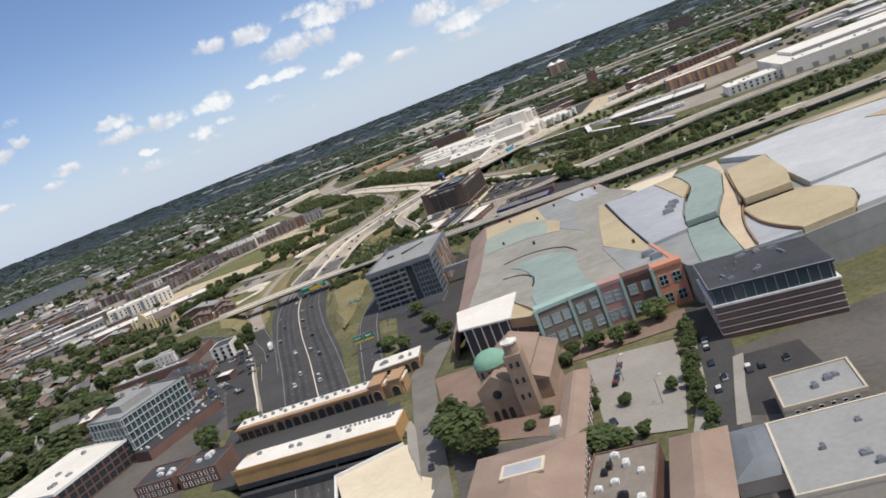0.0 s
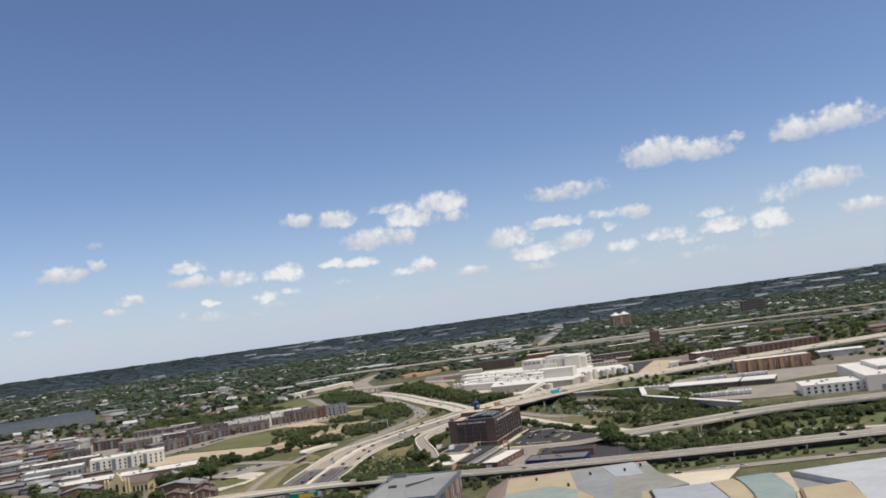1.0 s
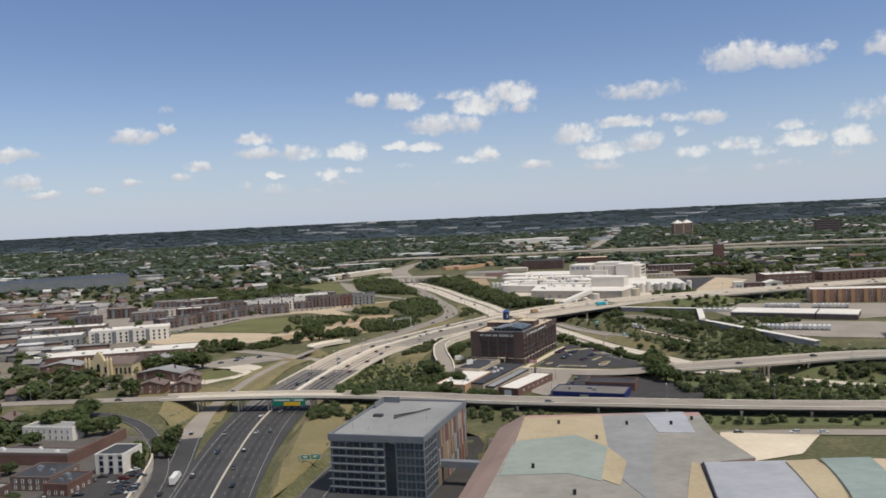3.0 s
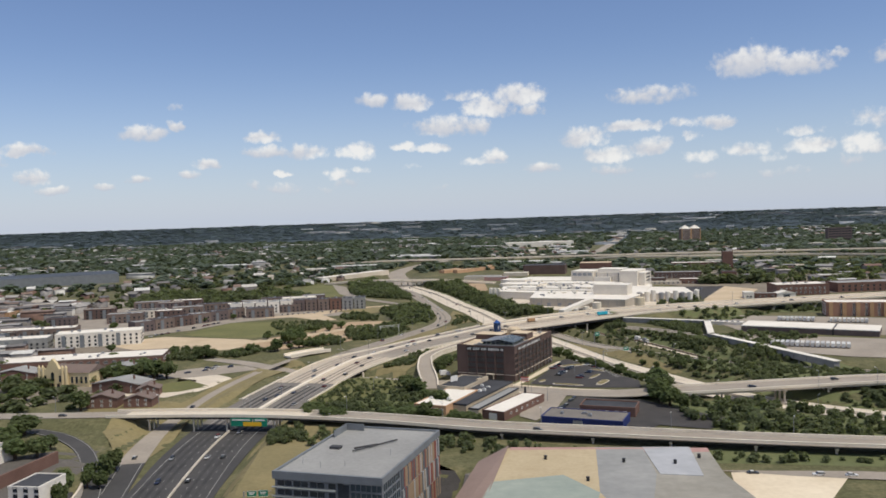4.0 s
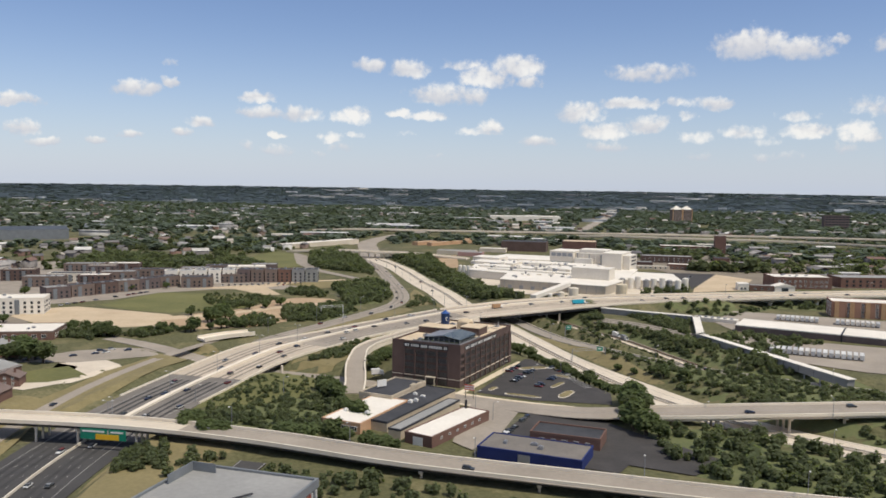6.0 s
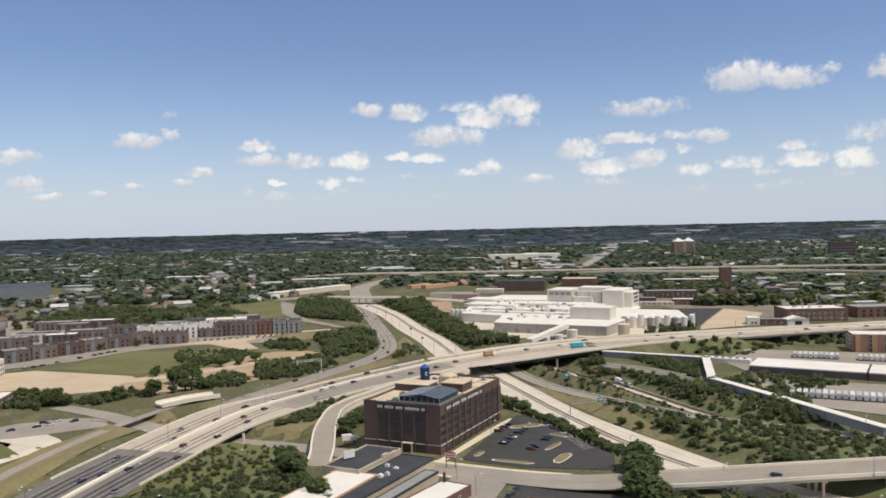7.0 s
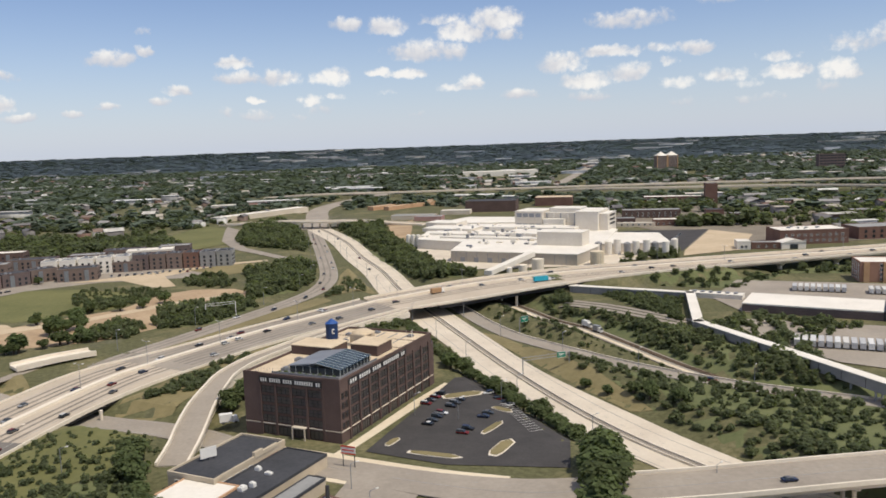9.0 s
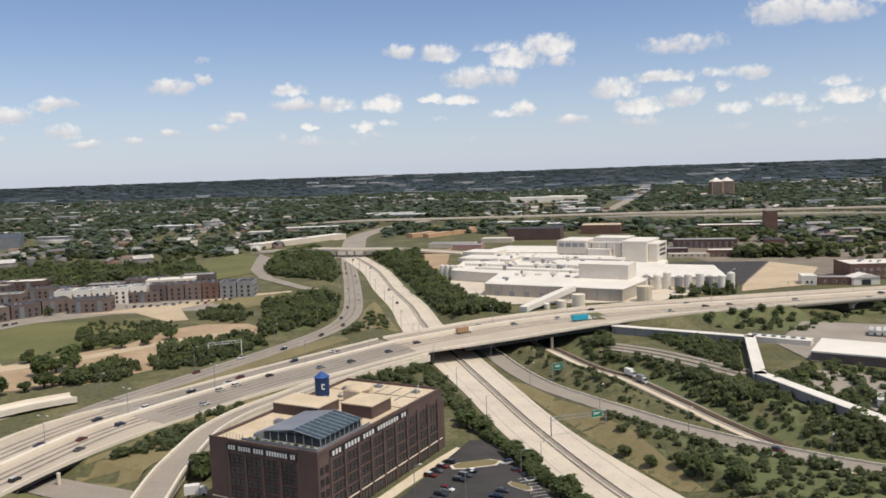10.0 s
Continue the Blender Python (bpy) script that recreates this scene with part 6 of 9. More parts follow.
    r = box_building("white_house", "white two-storey house behind the brick range", "house", pose(-161, 411, 0, 0, 0, -10), 22, 8, 5.0, "white_roof", "grey_roof", 0.4)
    windows(r, 22, 8, "front", HOUSE_WINDOW, spread(0.8, 21.2, 8), [0.8, 3.0])
    r = box_building("townhouse", "narrow white townhouse with dark stacked windows", "house", pose(-110, 366, 0, 0, 0, -6), 9.5, 12, 6.4, "white_roof", "dark_roof", 0.3)
    for u in (2.2, 5.5, 8.8):
        windows(r, 11, 13, "front", window_mesh(1.3, 1.5, "dark_metal", "glass", 1, 1), [u], (0.8, 2.9, 5.0))
    for k, (x, y, a, w, d, hh, wall, roof) in enumerate(((-130, 352, -8, 14, 14, 4.2, "dull_brick", "dark_roof"), (-116, 346, -8, 8, 12, 3.6, "red_brick", "dark_roof"), (-140, 330, -12, 13, 16, 5.0, "brick", "grey_roof"), (-126, 322, -12, 11, 13, 3.6, "dull_brick", "gravel"), (-158, 352, -6, 16, 14, 4.6, "red_brick", "grey_roof"), (-150, 306, -14, 14, 12, 4.4, "dull_brick", "dark_roof"), (-172, 330, -4, 18, 16, 5.2, "red_brick", "white_roof"), (-112, 308, -14, 8, 10, 3.2, "brick", "dark_roof"), (-186, 362, 0, 18, 13, 4.5, "brick", "dark_roof"))):
        r = box_building("brick_building", "low brick building with dusty flat roof", "building", pose(x, y, 0, 0, 0, a), w, d, hh, wall, roof, 0.4, group="city blocks")
        windows(r, w, d, "front", HOUSE_WINDOW, spread(0.6, w - 0.6, max(2, int(w / 2.6))), [0.6] if hh < 4 else [0.6, 2.5])
        windows(r, w, d, "right", HOUSE_WINDOW, spread(0.6, d - 0.6, max(2, int(d / 3))), [0.6] if hh < 4 else [0.6, 2.5])
        scatter_units(r, 4, 1.5, w - 2.5, 1.5, d - 2.5, hh + 0.1, 70 + k)
    for k in range(4):
        r = box_building("parking_shed", "low shed with a pale flat roof by the car park", "shed", pose((-101, -108, -117, -124)[k], (327, 300, 296, 300)[k], 0, 0, 0, -20), 7, 6, 2.6, "brick", ("white_roof", "grey_roof")[k % 2], 0.2, group="car park sheds")
    # houses above the cutting
    for x, y, a in ((-181, 420, 6), (-194, 412, 5), (-216, 396, 0)):
        gable_house(x, y, a, 12, 10, 4.6, "red_brick", "dull_brick")


def gable_house(x, y, a, w, d, hgt, wall, roof, label="", rise=2.6, group="houses"):
    root = thing("house", label or "two-storey house with a gabled roof among trees", "house", pose(x, y, float(land(x, y)), 0, 0, a), group)
    s = Shape().box(0, 0, -1, w, d, hgt)
    s.raw([(0, 0, hgt), (w, 0, hgt), (w / 2, 0, hgt + rise), (0, d, hgt), (w, d, hgt), (w / 2, d, hgt + rise)], [(0, 1, 2), (3, 5, 4)])
    part("wall", s, wall, root)
    part("roof", Shape().raw([(-0.4, -0.4, hgt - 0.15), (w / 2, -0.4, hgt + rise + 0.1), (w + 0.4, -0.4, hgt - 0.15), (-0.4, d + 0.4, hgt - 0.15), (w / 2, d + 0.4, hgt + rise + 0.1), (w + 0.4, d + 0.4, hgt - 0.15),
                              (-0.4, -0.4, hgt - 0.35), (w / 2, -0.4, hgt + rise - 0.12), (w + 0.4, -0.4, hgt - 0.35), (-0.4, d + 0.4, hgt - 0.35), (w / 2, d + 0.4, hgt + rise - 0.12), (w + 0.4, d + 0.4, hgt - 0.35)],
                             [(0, 1, 4, 3), (1, 2, 5, 4), (6, 9, 10, 7), (7, 10, 11, 8), (0, 6, 7, 1), (1, 7, 8, 2), (3, 4, 10, 9), (4, 5, 11, 10), (0, 3, 9, 6), (2, 8, 11, 5)]), roof, root)
    win = HOUSE_WINDOW
    for z in (0.8, 2.7):
        for u in spread(0.8, w - 0.8, 3):
            part("window", win, None, root, at=pose(u, 0, z))
    part("chimney", Shape().box(w * 0.7, d * 0.5, hgt, w * 0.7 + 0.7, d * 0.5 + 0.7, hgt + rise + 0.9), "red_brick", root)
    return root


HOUSE_WINDOW = window_mesh(0.9, 1.2, "white_paint", "glass", 1, 2)
near_blocks()

# ---- patches of ground ----
patch("dirt_lot", [(-228, 684), (-204, 699), (-164, 687), (-140, 679), (-126, 664), (-132, 642), (-153, 632), (-185, 631), (-222, 660)], "bare_earth", "bare pale dirt building plot")
patch("city_ground", [(-420, 700), (-230, 702), (-197, 730), (-181, 767), (-150, 790), (-96, 800), (-95, 850), (-150, 885), (-330, 960), (-560, 940)], "gravel", "dusty ground between the apartment rows", 0.03)
patch("city_ground", [(-430, 470), (-190, 480), (-165, 508), (-158, 560), (-190, 625), (-230, 684), (-420, 700)], "city_tan", "dusty tan ground of the old quarter", 0.03)
patch("service_yard", [(-26, 266), (-3, 268), (8, 320), (15, 394), (-16, 398), (-22, 440), (-27, 420), (-30, 388)], "asphalt_lot", "dark asphalt yard round the glass office", 0.05)
patch("field", [(-195, 707), (-181, 767), (-151, 768), (-99, 745), (-103, 712), (-114, 703), (-139, 684), (-162, 688)], "grass", "rough green field")
patch("dirt_bank", [(-136, 672), (-116, 694), (-102, 708), (-96, 745), (-84, 757), (-62, 757), (-50, 745), (-46, 724), (-62, 722), (-66, 667), (-83, 643), (-110, 634), (-134, 644)], "dirt", "graded brown earth bank")
patch("dirt_road", [(-140, 668), (-108, 692), (-84, 722), (-60, 742), (-52, 740), (-80, 714), (-106, 682), (-136, 658)], "bare_earth", "pale graded haul road across the earth bank")
patch("dirt_road", [(-170, 790), (-130, 822), (-100, 852), (-72, 866), (-70, 860), (-96, 844), (-118, 806), (-98, 770), (-108, 766), (-140, 795)], "bare_earth", "pale sandy building road past the apartments")
patch("meadow", [(-110, 826), (-82, 803), (-58, 832), (-70, 852), (-97, 846)], "dry_grass", "dry brown meadow beside the railway")
patch("verge", [(-160, 478), (-125, 474), (-100, 500), (-92, 560), (-100, 560), (-112, 500), (-140, 495)], "dry_grass", "dry mown verge")
patch("lawn", [(-147, 527), (-128, 545), (-112, 530), (-122, 518), (-140, 514)], "grass", "mown lawn by a drive")
patch("drive", [(-150, 516), (-150, 511), (-132, 508), (-124, 506), (-114, 520), (-107, 549), (-118, 558), (-135, 550), (-124, 545), (-120, 530), (-126, 518), (-134, 515)], "concrete", "pale concrete drive curving round a lawn", 0.05)
patch("car_park", [(-160, 548), (-140, 575), (-110, 590), (-100, 570), (-128, 552)], "worn_road", "grey car park with a few cars")
patch("car_park", [(40, 522), (60, 583), (66, 588), (90, 528), (88, 510), (60, 513)], "asphalt_lot", "black asphalt car park beside the brick warehouse", 0.08)
patch("verge", [(-62, 470), (-44, 470), (-28, 450), (-38, 400), (-46, 340), (-48, 345), (-55, 380), (-61, 430)], "dry_grass", "dry brown grass bank of the cutting")
patch("verge", [(-127, 474), (-100, 476), (-95, 440), (-97, 400), (-108, 425), (-124, 448)], "dry_grass", "dry grass wedge between slip roads")
patch("verge", [(66, 660), (80, 627), (91, 600), (102, 575), (110, 558), (116, 556), (104, 592), (97, 606), (86, 632), (76, 652)], "dry_grass", "dry grass wedge between roads", 0.12)
patch("verge", [(-10, 722), (14, 752), (3, 786), (-12, 830), (-14, 810), (-8, 760)], "dry_grass", "dry grass wedge between slip road and freeway", 0.08)
patch("scrap_yard", [(8, 920), (14, 985), (6, 1113), (-14, 1069), (-4, 990)], "dirt", "rust-coloured scrap yard beside the plant", 0.07)
patch("city_ground", [(-200, 232), (-90, 215), (-84, 262), (-92, 300), (-104, 372), (-116, 430), (-168, 400), (-150, 330), (-142, 285)], "city_grey", "dusty grey city block ground", 0.03)
patch("city_ground", [(-14, 100), (-13, 175), (8, 168), (24, 150), (30, 100)], "city_grey", "dusty grey courtyard ground", 0.03)
patch("city_ground", [(30, 96), (44, 150), (54, 172), (130, 168), (140, 96)], "city_grey", "dusty grey city block ground", 0.03)
patch("verge", [(-42, 566), (-30, 593), (-19, 615), (-11, 628), (-4, 626), (-12, 606), (-17, 590), (-18, 572), (-22, 558), (-36, 556)], "dry_grass", "dry grass slope below the curved ramp", 0.04)
patch("verge", [(-52, 628), (-40, 654), (-31, 678), (-20, 706), (-12, 728), (-2, 716), (-14, 690), (-30, 660), (-42, 630)], "dry_grass", "dry tan strip between slip road and freeway", 0.05)
patch("meadow", [(-58, 490), (-30, 498), (-14, 520), (-22, 552), (-45, 548), (-58, 530)], "grass", "overgrown green meadow")
patch("car_park", [(19, 154), (26, 198), (47, 190), (42, 170), (33, 146)], "parking_concrete", "pale concrete car park with few cars", 0.08)
patch("car_park", [(41, 145), (52, 168), (66, 164), (62, 140), (48, 138)], "asphalt_lot", "small asphalt car park with white bay lines", 0.08)
patch("car_park", [(-125, 330), (-104, 372), (-96, 340), (-86, 285), (-92, 262), (-108, 300)], "asphalt", "crowded asphalt car park above the cutting", 0.08)
patch("street", [(24, 100), (39, 152), (48, 180), (57, 208), (66, 208), (54, 170), (44, 150), (30, 96)], "asphalt", "asphalt side street lined with parked cars", 0.1, "road")
patch("street", [(-22, 100), (-21, 199), (-20, 240), (-8, 272), (8, 320), (16, 396), (22, 396), (14, 318), (-2, 268), (-13, 230), (-14, 190), (-15, 100)], "old_asphalt", "grey city street between the church and the cutting", 0.1, "road")
patch("plaza", [(-12, 180), (-13, 230), (4, 226), (18, 214), (58, 207), (54, 196), (20, 202), (16, 160), (6, 168)], "plaza_brick", "brick-paved square around the church", 0.06)
patch("pavement", [(40.5, 140), (46, 153), (52.5, 168), (55, 168), (48, 152), (43, 139)], "parking_concrete", "pale pavement beside the side street", 0.12, "pavement")
patch("pavement", [(23, 122), (33, 143), (41, 160), (49, 186), (51, 186), (43, 160), (35, 142), (25, 121)], "parking_concrete", "pale pavement under street trees", 0.13, "pavement")
patch("pavement", [(-24, 100), (-23, 199), (-25, 206), (-21.5, 205), (-20.5, 199), (-21, 100)], "parking_concrete", "pale pavement along the city street", 0.12, "pavement")
patch("sand_yard", [(88, 357), (94, 392), (112, 393), (126, 388), (112, 366)], "sand", "pale sandy yard beside the hall", 0.06)
patch("street", [(90, 394), (130, 392), (260, 372), (262, 366), (128, 385), (112, 388)], "worn_road", "grey service street behind the hall", 0.1, "road")
patch("verge", [(-124, 480), (-114, 500), (-110, 540), (-100, 575), (-88, 598), (-78, 585), (-90, 545), (-94, 500), (-97, 478)], "dry_grass", "dry tan verge between slip road and freeway", 0.05)
patch("city_ground", [(205, 862), (420, 890), (480, 1180), (200, 1180), (172, 1060), (206, 960)], "city_tan", "dusty tan ground behind the plant", 0.03)
patch("truck_yard", [(160, 640), (172, 655), (250, 625), (275, 600), (245, 560), (203, 574), (182, 590), (172, 612)], "worn_road", "paved lorry yard beside the warehouse", 0.06)
patch("city_ground", [(320, 640), (700, 560), (780, 880), (430, 826), (330, 790), (306, 700)], "city_tan", "dusty tan ground of the retail park", 0.03)
patch("truck_yard", [(172, 698), (196, 742), (250, 724), (320, 700), (305, 650), (250, 640), (176, 668)], "worn_road", "pale concrete lorry yard", 0.06)
patch("gravel_yard", [(192, 830), (198, 852), (243, 960), (264, 925), (231, 848)], "bare_earth", "pale gravel yard", 0.06)
patch("car_park", [(160, 945), (182, 968), (243, 963), (196, 850), (192, 902)], "asphalt_lot", "dark asphalt car park behind the plant", 0.06)
patch("plant_yard", [(30, 830), (60, 800), (140, 800), (190, 845), (190, 900), (60, 1010), (20, 980)], "concrete", "pale concrete yard around the plant", 0.05)
patch("car_park", [(80, 448), (91, 470), (99, 468), (112, 452), (100, 440)], "asphalt_lot", "dark asphalt car park below the bridge street", 0.07)
patch("lower_yard", [(40, 452), (60, 500), (80, 492), (96, 470), (80, 440)], "asphalt_lot", "dark asphalt yard behind the workshops", 0.05)
patch("shop_yard", [(36, 492), (40, 512), (56, 502), (48, 470), (40, 455), (34, 462)], "worn_road", "worn concrete yard beside the shops", 0.07)
patch("hill", [(-160, 890), (-200, 1020), (-195, 1115), (-150, 1060), (-128, 960)], "grass", "green slope beside the railway", 0.05)
patch("track_bed", [(-170, 1100), (-160, 1060), (-138, 980), (-112, 925), (-60, 862), (-40, 850), (-38, 858), (-62, 876), (-104, 930), (-128, 985), (-146, 1060)], "gravel", "curving gravel railway bed", 0.08)

# ---- covered footbridge ----


def footbridge():
    pts = [(113, 722, 3.2), (162, 697, 3.2), (150.5, 640, 3.2), (185, 548, 3.0)]
    root = thing("covered_footbridge", "long covered conveyor bridge with white roof and grey sides", "covered bridge")
    for (x0, y0, z0), (x1, y1, z1) in zip(pts, pts[1:]):
        long, a = math.hypot(x1 - x0, y1 - y0), math.degrees(math.atan2(y1 - y0, x1 - x0))
        seg = part("gallery", Shape().box(-1.0, -1.7, -3.2, long + 1.0, 1.7, 0.0), "gallery_grey", root, at=pose(x0, y0, z0, 0, 0, a))
        part("roof", Shape().box(-1.6, -2.0, 0.0, long + 1.6, 2.0, 0.25), "white_roof", seg)
        for k in range(int(long / 9)):
            part("trestle", Shape().box(9 * k + 3, -1.4, -8, 9 * k + 3.5, -1.0, -3.2).box(9 * k + 3, 1.0, -8, 9 * k + 3.5, 1.4, -3.2), "grey_metal", seg)
            part("panel_joint", Shape().box(9 * k, -1.76, -3.1, 9 * k + 0.12, -1.68, -0.05).box(9 * k, 1.68, -3.1, 9 * k + 0.12, 1.76, -0.05), "dark_metal", seg)


M["gallery_grey"] = surface("gallery_grey", (0.20, 0.20, 0.205), (0.30, 0.30, 0.30), 0.2, 2.0, 0.7)
footbridge()

# ---- warehouses, lorries, apartments on the right ----


def right_side():
    r = box_building("long_warehouse", "long low warehouse with white roof and brown wall", "warehouse", pose(176, 669, 0, 0, 0, -27), 76, 24, 3.6, "brown_wall", "white_roof", 0.15, band="white_roof")
    part("joint", Shape().box(51.4, -0.3, 0, 52.2, 24.1, 3.9), "dark_metal", r)
    for k in range(9):
        part("dock_door", Shape().box(5 + 8 * k, -0.12, 0.2, 8 + 8 * k, 0.05, 2.2), "brown_wall", r)
    r = box_building("shed", "white flat-roofed shed by the yard", "shed", pose(162, 703, 0, 0, 0, -28), 24, 6, 2.2, "white_roof", "white_roof", 0.1)
    for k in range(6):
        part("roof_unit", Shape().box(2 + 3.6 * k, 2, 2.2, 3.6 + 3.6 * k, 4, 2.9), "grey_metal", r)
    r = box_building("brick_flats", "tan and red brick apartment block with balconies", "apartment block", pose(250, 728, 0, 0, 0, -12), 60, 18, 9.5, "flats_brick", "white_roof", 0.4)
    for k in range(7):
        part("tan_bay", Shape().box(1.5 + 8.5 * k, -0.8, 0, 4.0 + 8.5 * k, 0.2, 9.7), "tan_brick", r)
    windows(r, 60, 18, "front", window_mesh(1.6, 1.6, "white_paint", "glass", 2, 1), spread(5.5, 60, 7), [0.8, 3.0, 5.2, 7.4])
    windows(r, 60, 18, "left", window_mesh(1.6, 1.6, "white_paint", "glass", 2, 1), spread(1, 17, 4), [0.8, 3.0, 5.2, 7.4])
    r = box_building("brick_factory", "red brick industrial building with white roof edges", "factory", pose(262, 866, 0, 0, 0, 2), 44, 24, 9.0, "red_brick", "white_roof", 0.4)
    windows(r, 44, 24, "front", window_mesh(1.8, 1.8, "white_paint", "glass", 2, 2), spread(2, 42, 10), [1.5, 5.0])
    scatter_units(r, 7, 4, 38, 4, 18, 9.1, 61)
    r = box_building("brick_factory", "long dull red brick building with flat roof", "factory", pose(318, 880, 0, 0, 0, 6), 80, 22, 8.0, "red_brick", "grey_roof", 0.4)
    windows(r, 80, 22, "front", window_mesh(1.8, 1.8, "dark_metal", "glass", 2, 2), spread(2, 78, 14), [1.2, 4.4])
    r = box_building("white_hall", "small white gabled hall beside the viaduct", "hall", pose(256, 846, 0, 0, 0, 3), 15, 9, 4.2, "white_roof", "white_roof", 0.0)
    part("gable_roof", Shape().raw([(-0.5, -0.4, 4.1), (7.5, -0.4, 6.2), (15.5, -0.4, 4.1), (-0.5, 9.4, 4.1), (7.5, 9.4, 6.2), (15.5, 9.4, 4.1)], [(0, 1, 4, 3), (1, 2, 5, 4), (0, 2, 1), (3, 4, 5), (0, 3, 5, 2)]), "white_roof", r)
    part("gable_door", Shape().box(5, -0.15, 0, 10, 0.02, 3), "glass", r)
    for x, y, w, d, hh, wall, roof, lab in ((196, 1066, 50, 16, 7, "brick", "roof_grey", "brick school hall with pale grey roof"), (168, 1018, 30, 12, 5, "brick", "roof_grey", "low brick annexe with grey roof"), (209, 998, 21, 12, 5, "red_brick", "white_roof", "red brick house with a cream roof"), (180, 998, 30, 6, 3, "concrete", "white_roof", "long low shed with a white roof"), (259, 1027, 14, 14, 9, "red_brick", "dark_roof", "square red brick house with a dark roof"), (303, 1192, 12, 14, 21, "red_brick", "grey_roof", "tall red brick stair tower"), (245, 1216, 60, 18, 7, "red_brick", "white_roof", "brick works with a white flat roof"), (340, 1150, 44, 20, 5, "concrete", "white_roof", "pale flat-roofed works beyond the trees"), (239, 850, 22, 9, 4, "red_brick", "grey_roof", "dark low brick shed beside yard"), (230, 850, 8, 12, 5, "white_roof", "white_roof", "small white shed beside the yard"), (280, 1030, 26, 12, 5, "brick", "roof_grey", "low brick wing with pale grey roof")):
        r = box_building("far_building", lab, "building", pose(x, y, 0, 0, 0, -8), w, d, hh, wall, roof, 0.3)
        windows(r, w, d, "front", window_mesh(1.6, 1.6, "white_paint", "glass", 2, 1), spread(1.5, w - 1.5, max(2, int(w / 5))), [1.0] if hh < 6 else [1.0, 3.6])
    r = box_building("white_store", "huge white-roofed distribution hall behind the bridge street", "store", pose(262, 540, 0, 0, 0, -14), 160, 78, 9.0, "plant_wall", "white_roof", 0.5, band="white_roof")
    part("upper_roof", Shape().box(14, 26, 9.0, 150, 70, 11.5), "white_roof", r)
    part("roof_step", Shape().box(13.6, 25.4, 8.9, 150.4, 26, 11.2), "gallery_grey", r)
    for k in range(14):
        part("dock_door", Shape().box(8 + 10.5 * k, -0.15, 0.2, 12 + 10.5 * k, 0.05, 3.4), "gallery_grey", r)
    scatter_units(r, 12, 6, 150, 4, 22, 9.1, 66)
    r = box_building("white_store", "white flat-roofed store beside the bridge street", "store", pose(229, 556, 0, 0, 0, -16), 40, 26, 6.0, "white_roof", "white_roof", 0.3)
    scatter_units(r, 5, 3, 34, 3, 24, 6.1, 67)
    windows(r, 40, 30, "front", window_mesh(1.6, 1.6, "grey_metal", "glass", 2, 1), spread(1.5, 38, 9), [1.0, 3.4])
    # a pair of apartment towers with white pyramid roofs
    for x, y in ((433, 1995), (456, 2005)):
        r = thing("apartment_tower", "brown apartment tower with white pyramid roof", "tower block", pose(x, y, 0, 0, 0, 8), "twin towers")
        part("wall", Shape().box(-10.4, -9, -1, 10.4, 9, 30), "dull_brick", r)
        part("roof", Shape().raw([(-10.8, -9.4, 30), (10.8, -9.4, 30), (10.8, 9.4, 30), (-10.8, 9.4, 30), (0, 0, 38)], [(0, 1, 4), (1, 2, 4), (2, 3, 4), (3, 0, 4), (3, 2, 1, 0)]), "white_roof", r)
        win = window_mesh(2.4, 1.8, "white_paint", "glass", 1, 1)
        for z in range(3, 28, 4):
            for u in (-7.2, -2.4, 2.4, 7.2):
                part("window", win, None, r, at=pose(u, -9, z))
        part("corner_pier", Shape().box(-10.8, -9.4, 0, -9, -8.4, 31).box(9, -9.4, 0, 10.8, -8.4, 31), "tan_brick", r)
    r = box_building("slab_block", "dark slab office tower among trees", "tower block", pose(676, 1830, 0, 0, 0, 0), 46, 14, 27, "brown_wall", "dark_roof", 0.5)
    windows(r, 52, 14, "front", window_mesh(5.0, 2.0, "dark_metal", "glass", 2, 1), spread(1, 51, 8), [4, 9, 14, 19, 23.5])


M["flats_brick"] = surface("flats_brick", (0.24, 0.135, 0.095), (0.34, 0.20, 0.145), 0.2, 3.0, 0.9)
M["brown_wall"] = surface("brown_wall", (0.10, 0.075, 0.075), (0.16, 0.125, 0.12), 0.2, 2.0, 0.85)
right_side()

LORRY_PAINT = palette("lorry_paint", [(0.62, 0.62, 0.60), (0.72, 0.72, 0.70), (0.5, 0.5, 0.5), (0.66, 0.64, 0.60)], 0.5, "object")
M["tyre"] = surface("tyre", (0.012, 0.012, 0.012), (0.025, 0.025, 0.025), 1.0, 6.0, 0.9)


def wheel_mesh(r, wide):
    s = Shape().tube((0, -wide / 2, 0), (0, wide / 2, 0), r, r, 10)
    return s.made("wheel", "tyre")


def trailer(at, long=8.5):
    root = thing("lorry_trailer", "white box lorry trailer parked in a row", "trailer", at, "parked trailers")
    part("box", Shape().box(0, -0.9, 0.75, long, 0.9, 2.75), LORRY_PAINT, root)
    part("roof_edge", Shape().box(-0.03, -0.93, 2.7, long + 0.03, -0.85, 2.8).box(-0.03, 0.85, 2.7, long + 0.03, 0.93, 2.8), "grey_metal", root)
    part("chassis", Shape().box(0.3, -0.5, 0.5, long - 0.3, 0.5, 0.75), "dark_metal", root)
    wm = WHEELS["lorry"]
    for x in (0.9, 1.7):
        for y in (-0.75, 0.75):
            part("wheel", wm, None, root, at=pose(x, y, 0.36))
    part("landing_leg", Shape().box(long - 2, -0.6, 0, long - 1.85, -0.45, 0.6).box(long - 2, 0.45, 0, long - 1.85, 0.6, 0.6), "dark_metal", root)
    return root


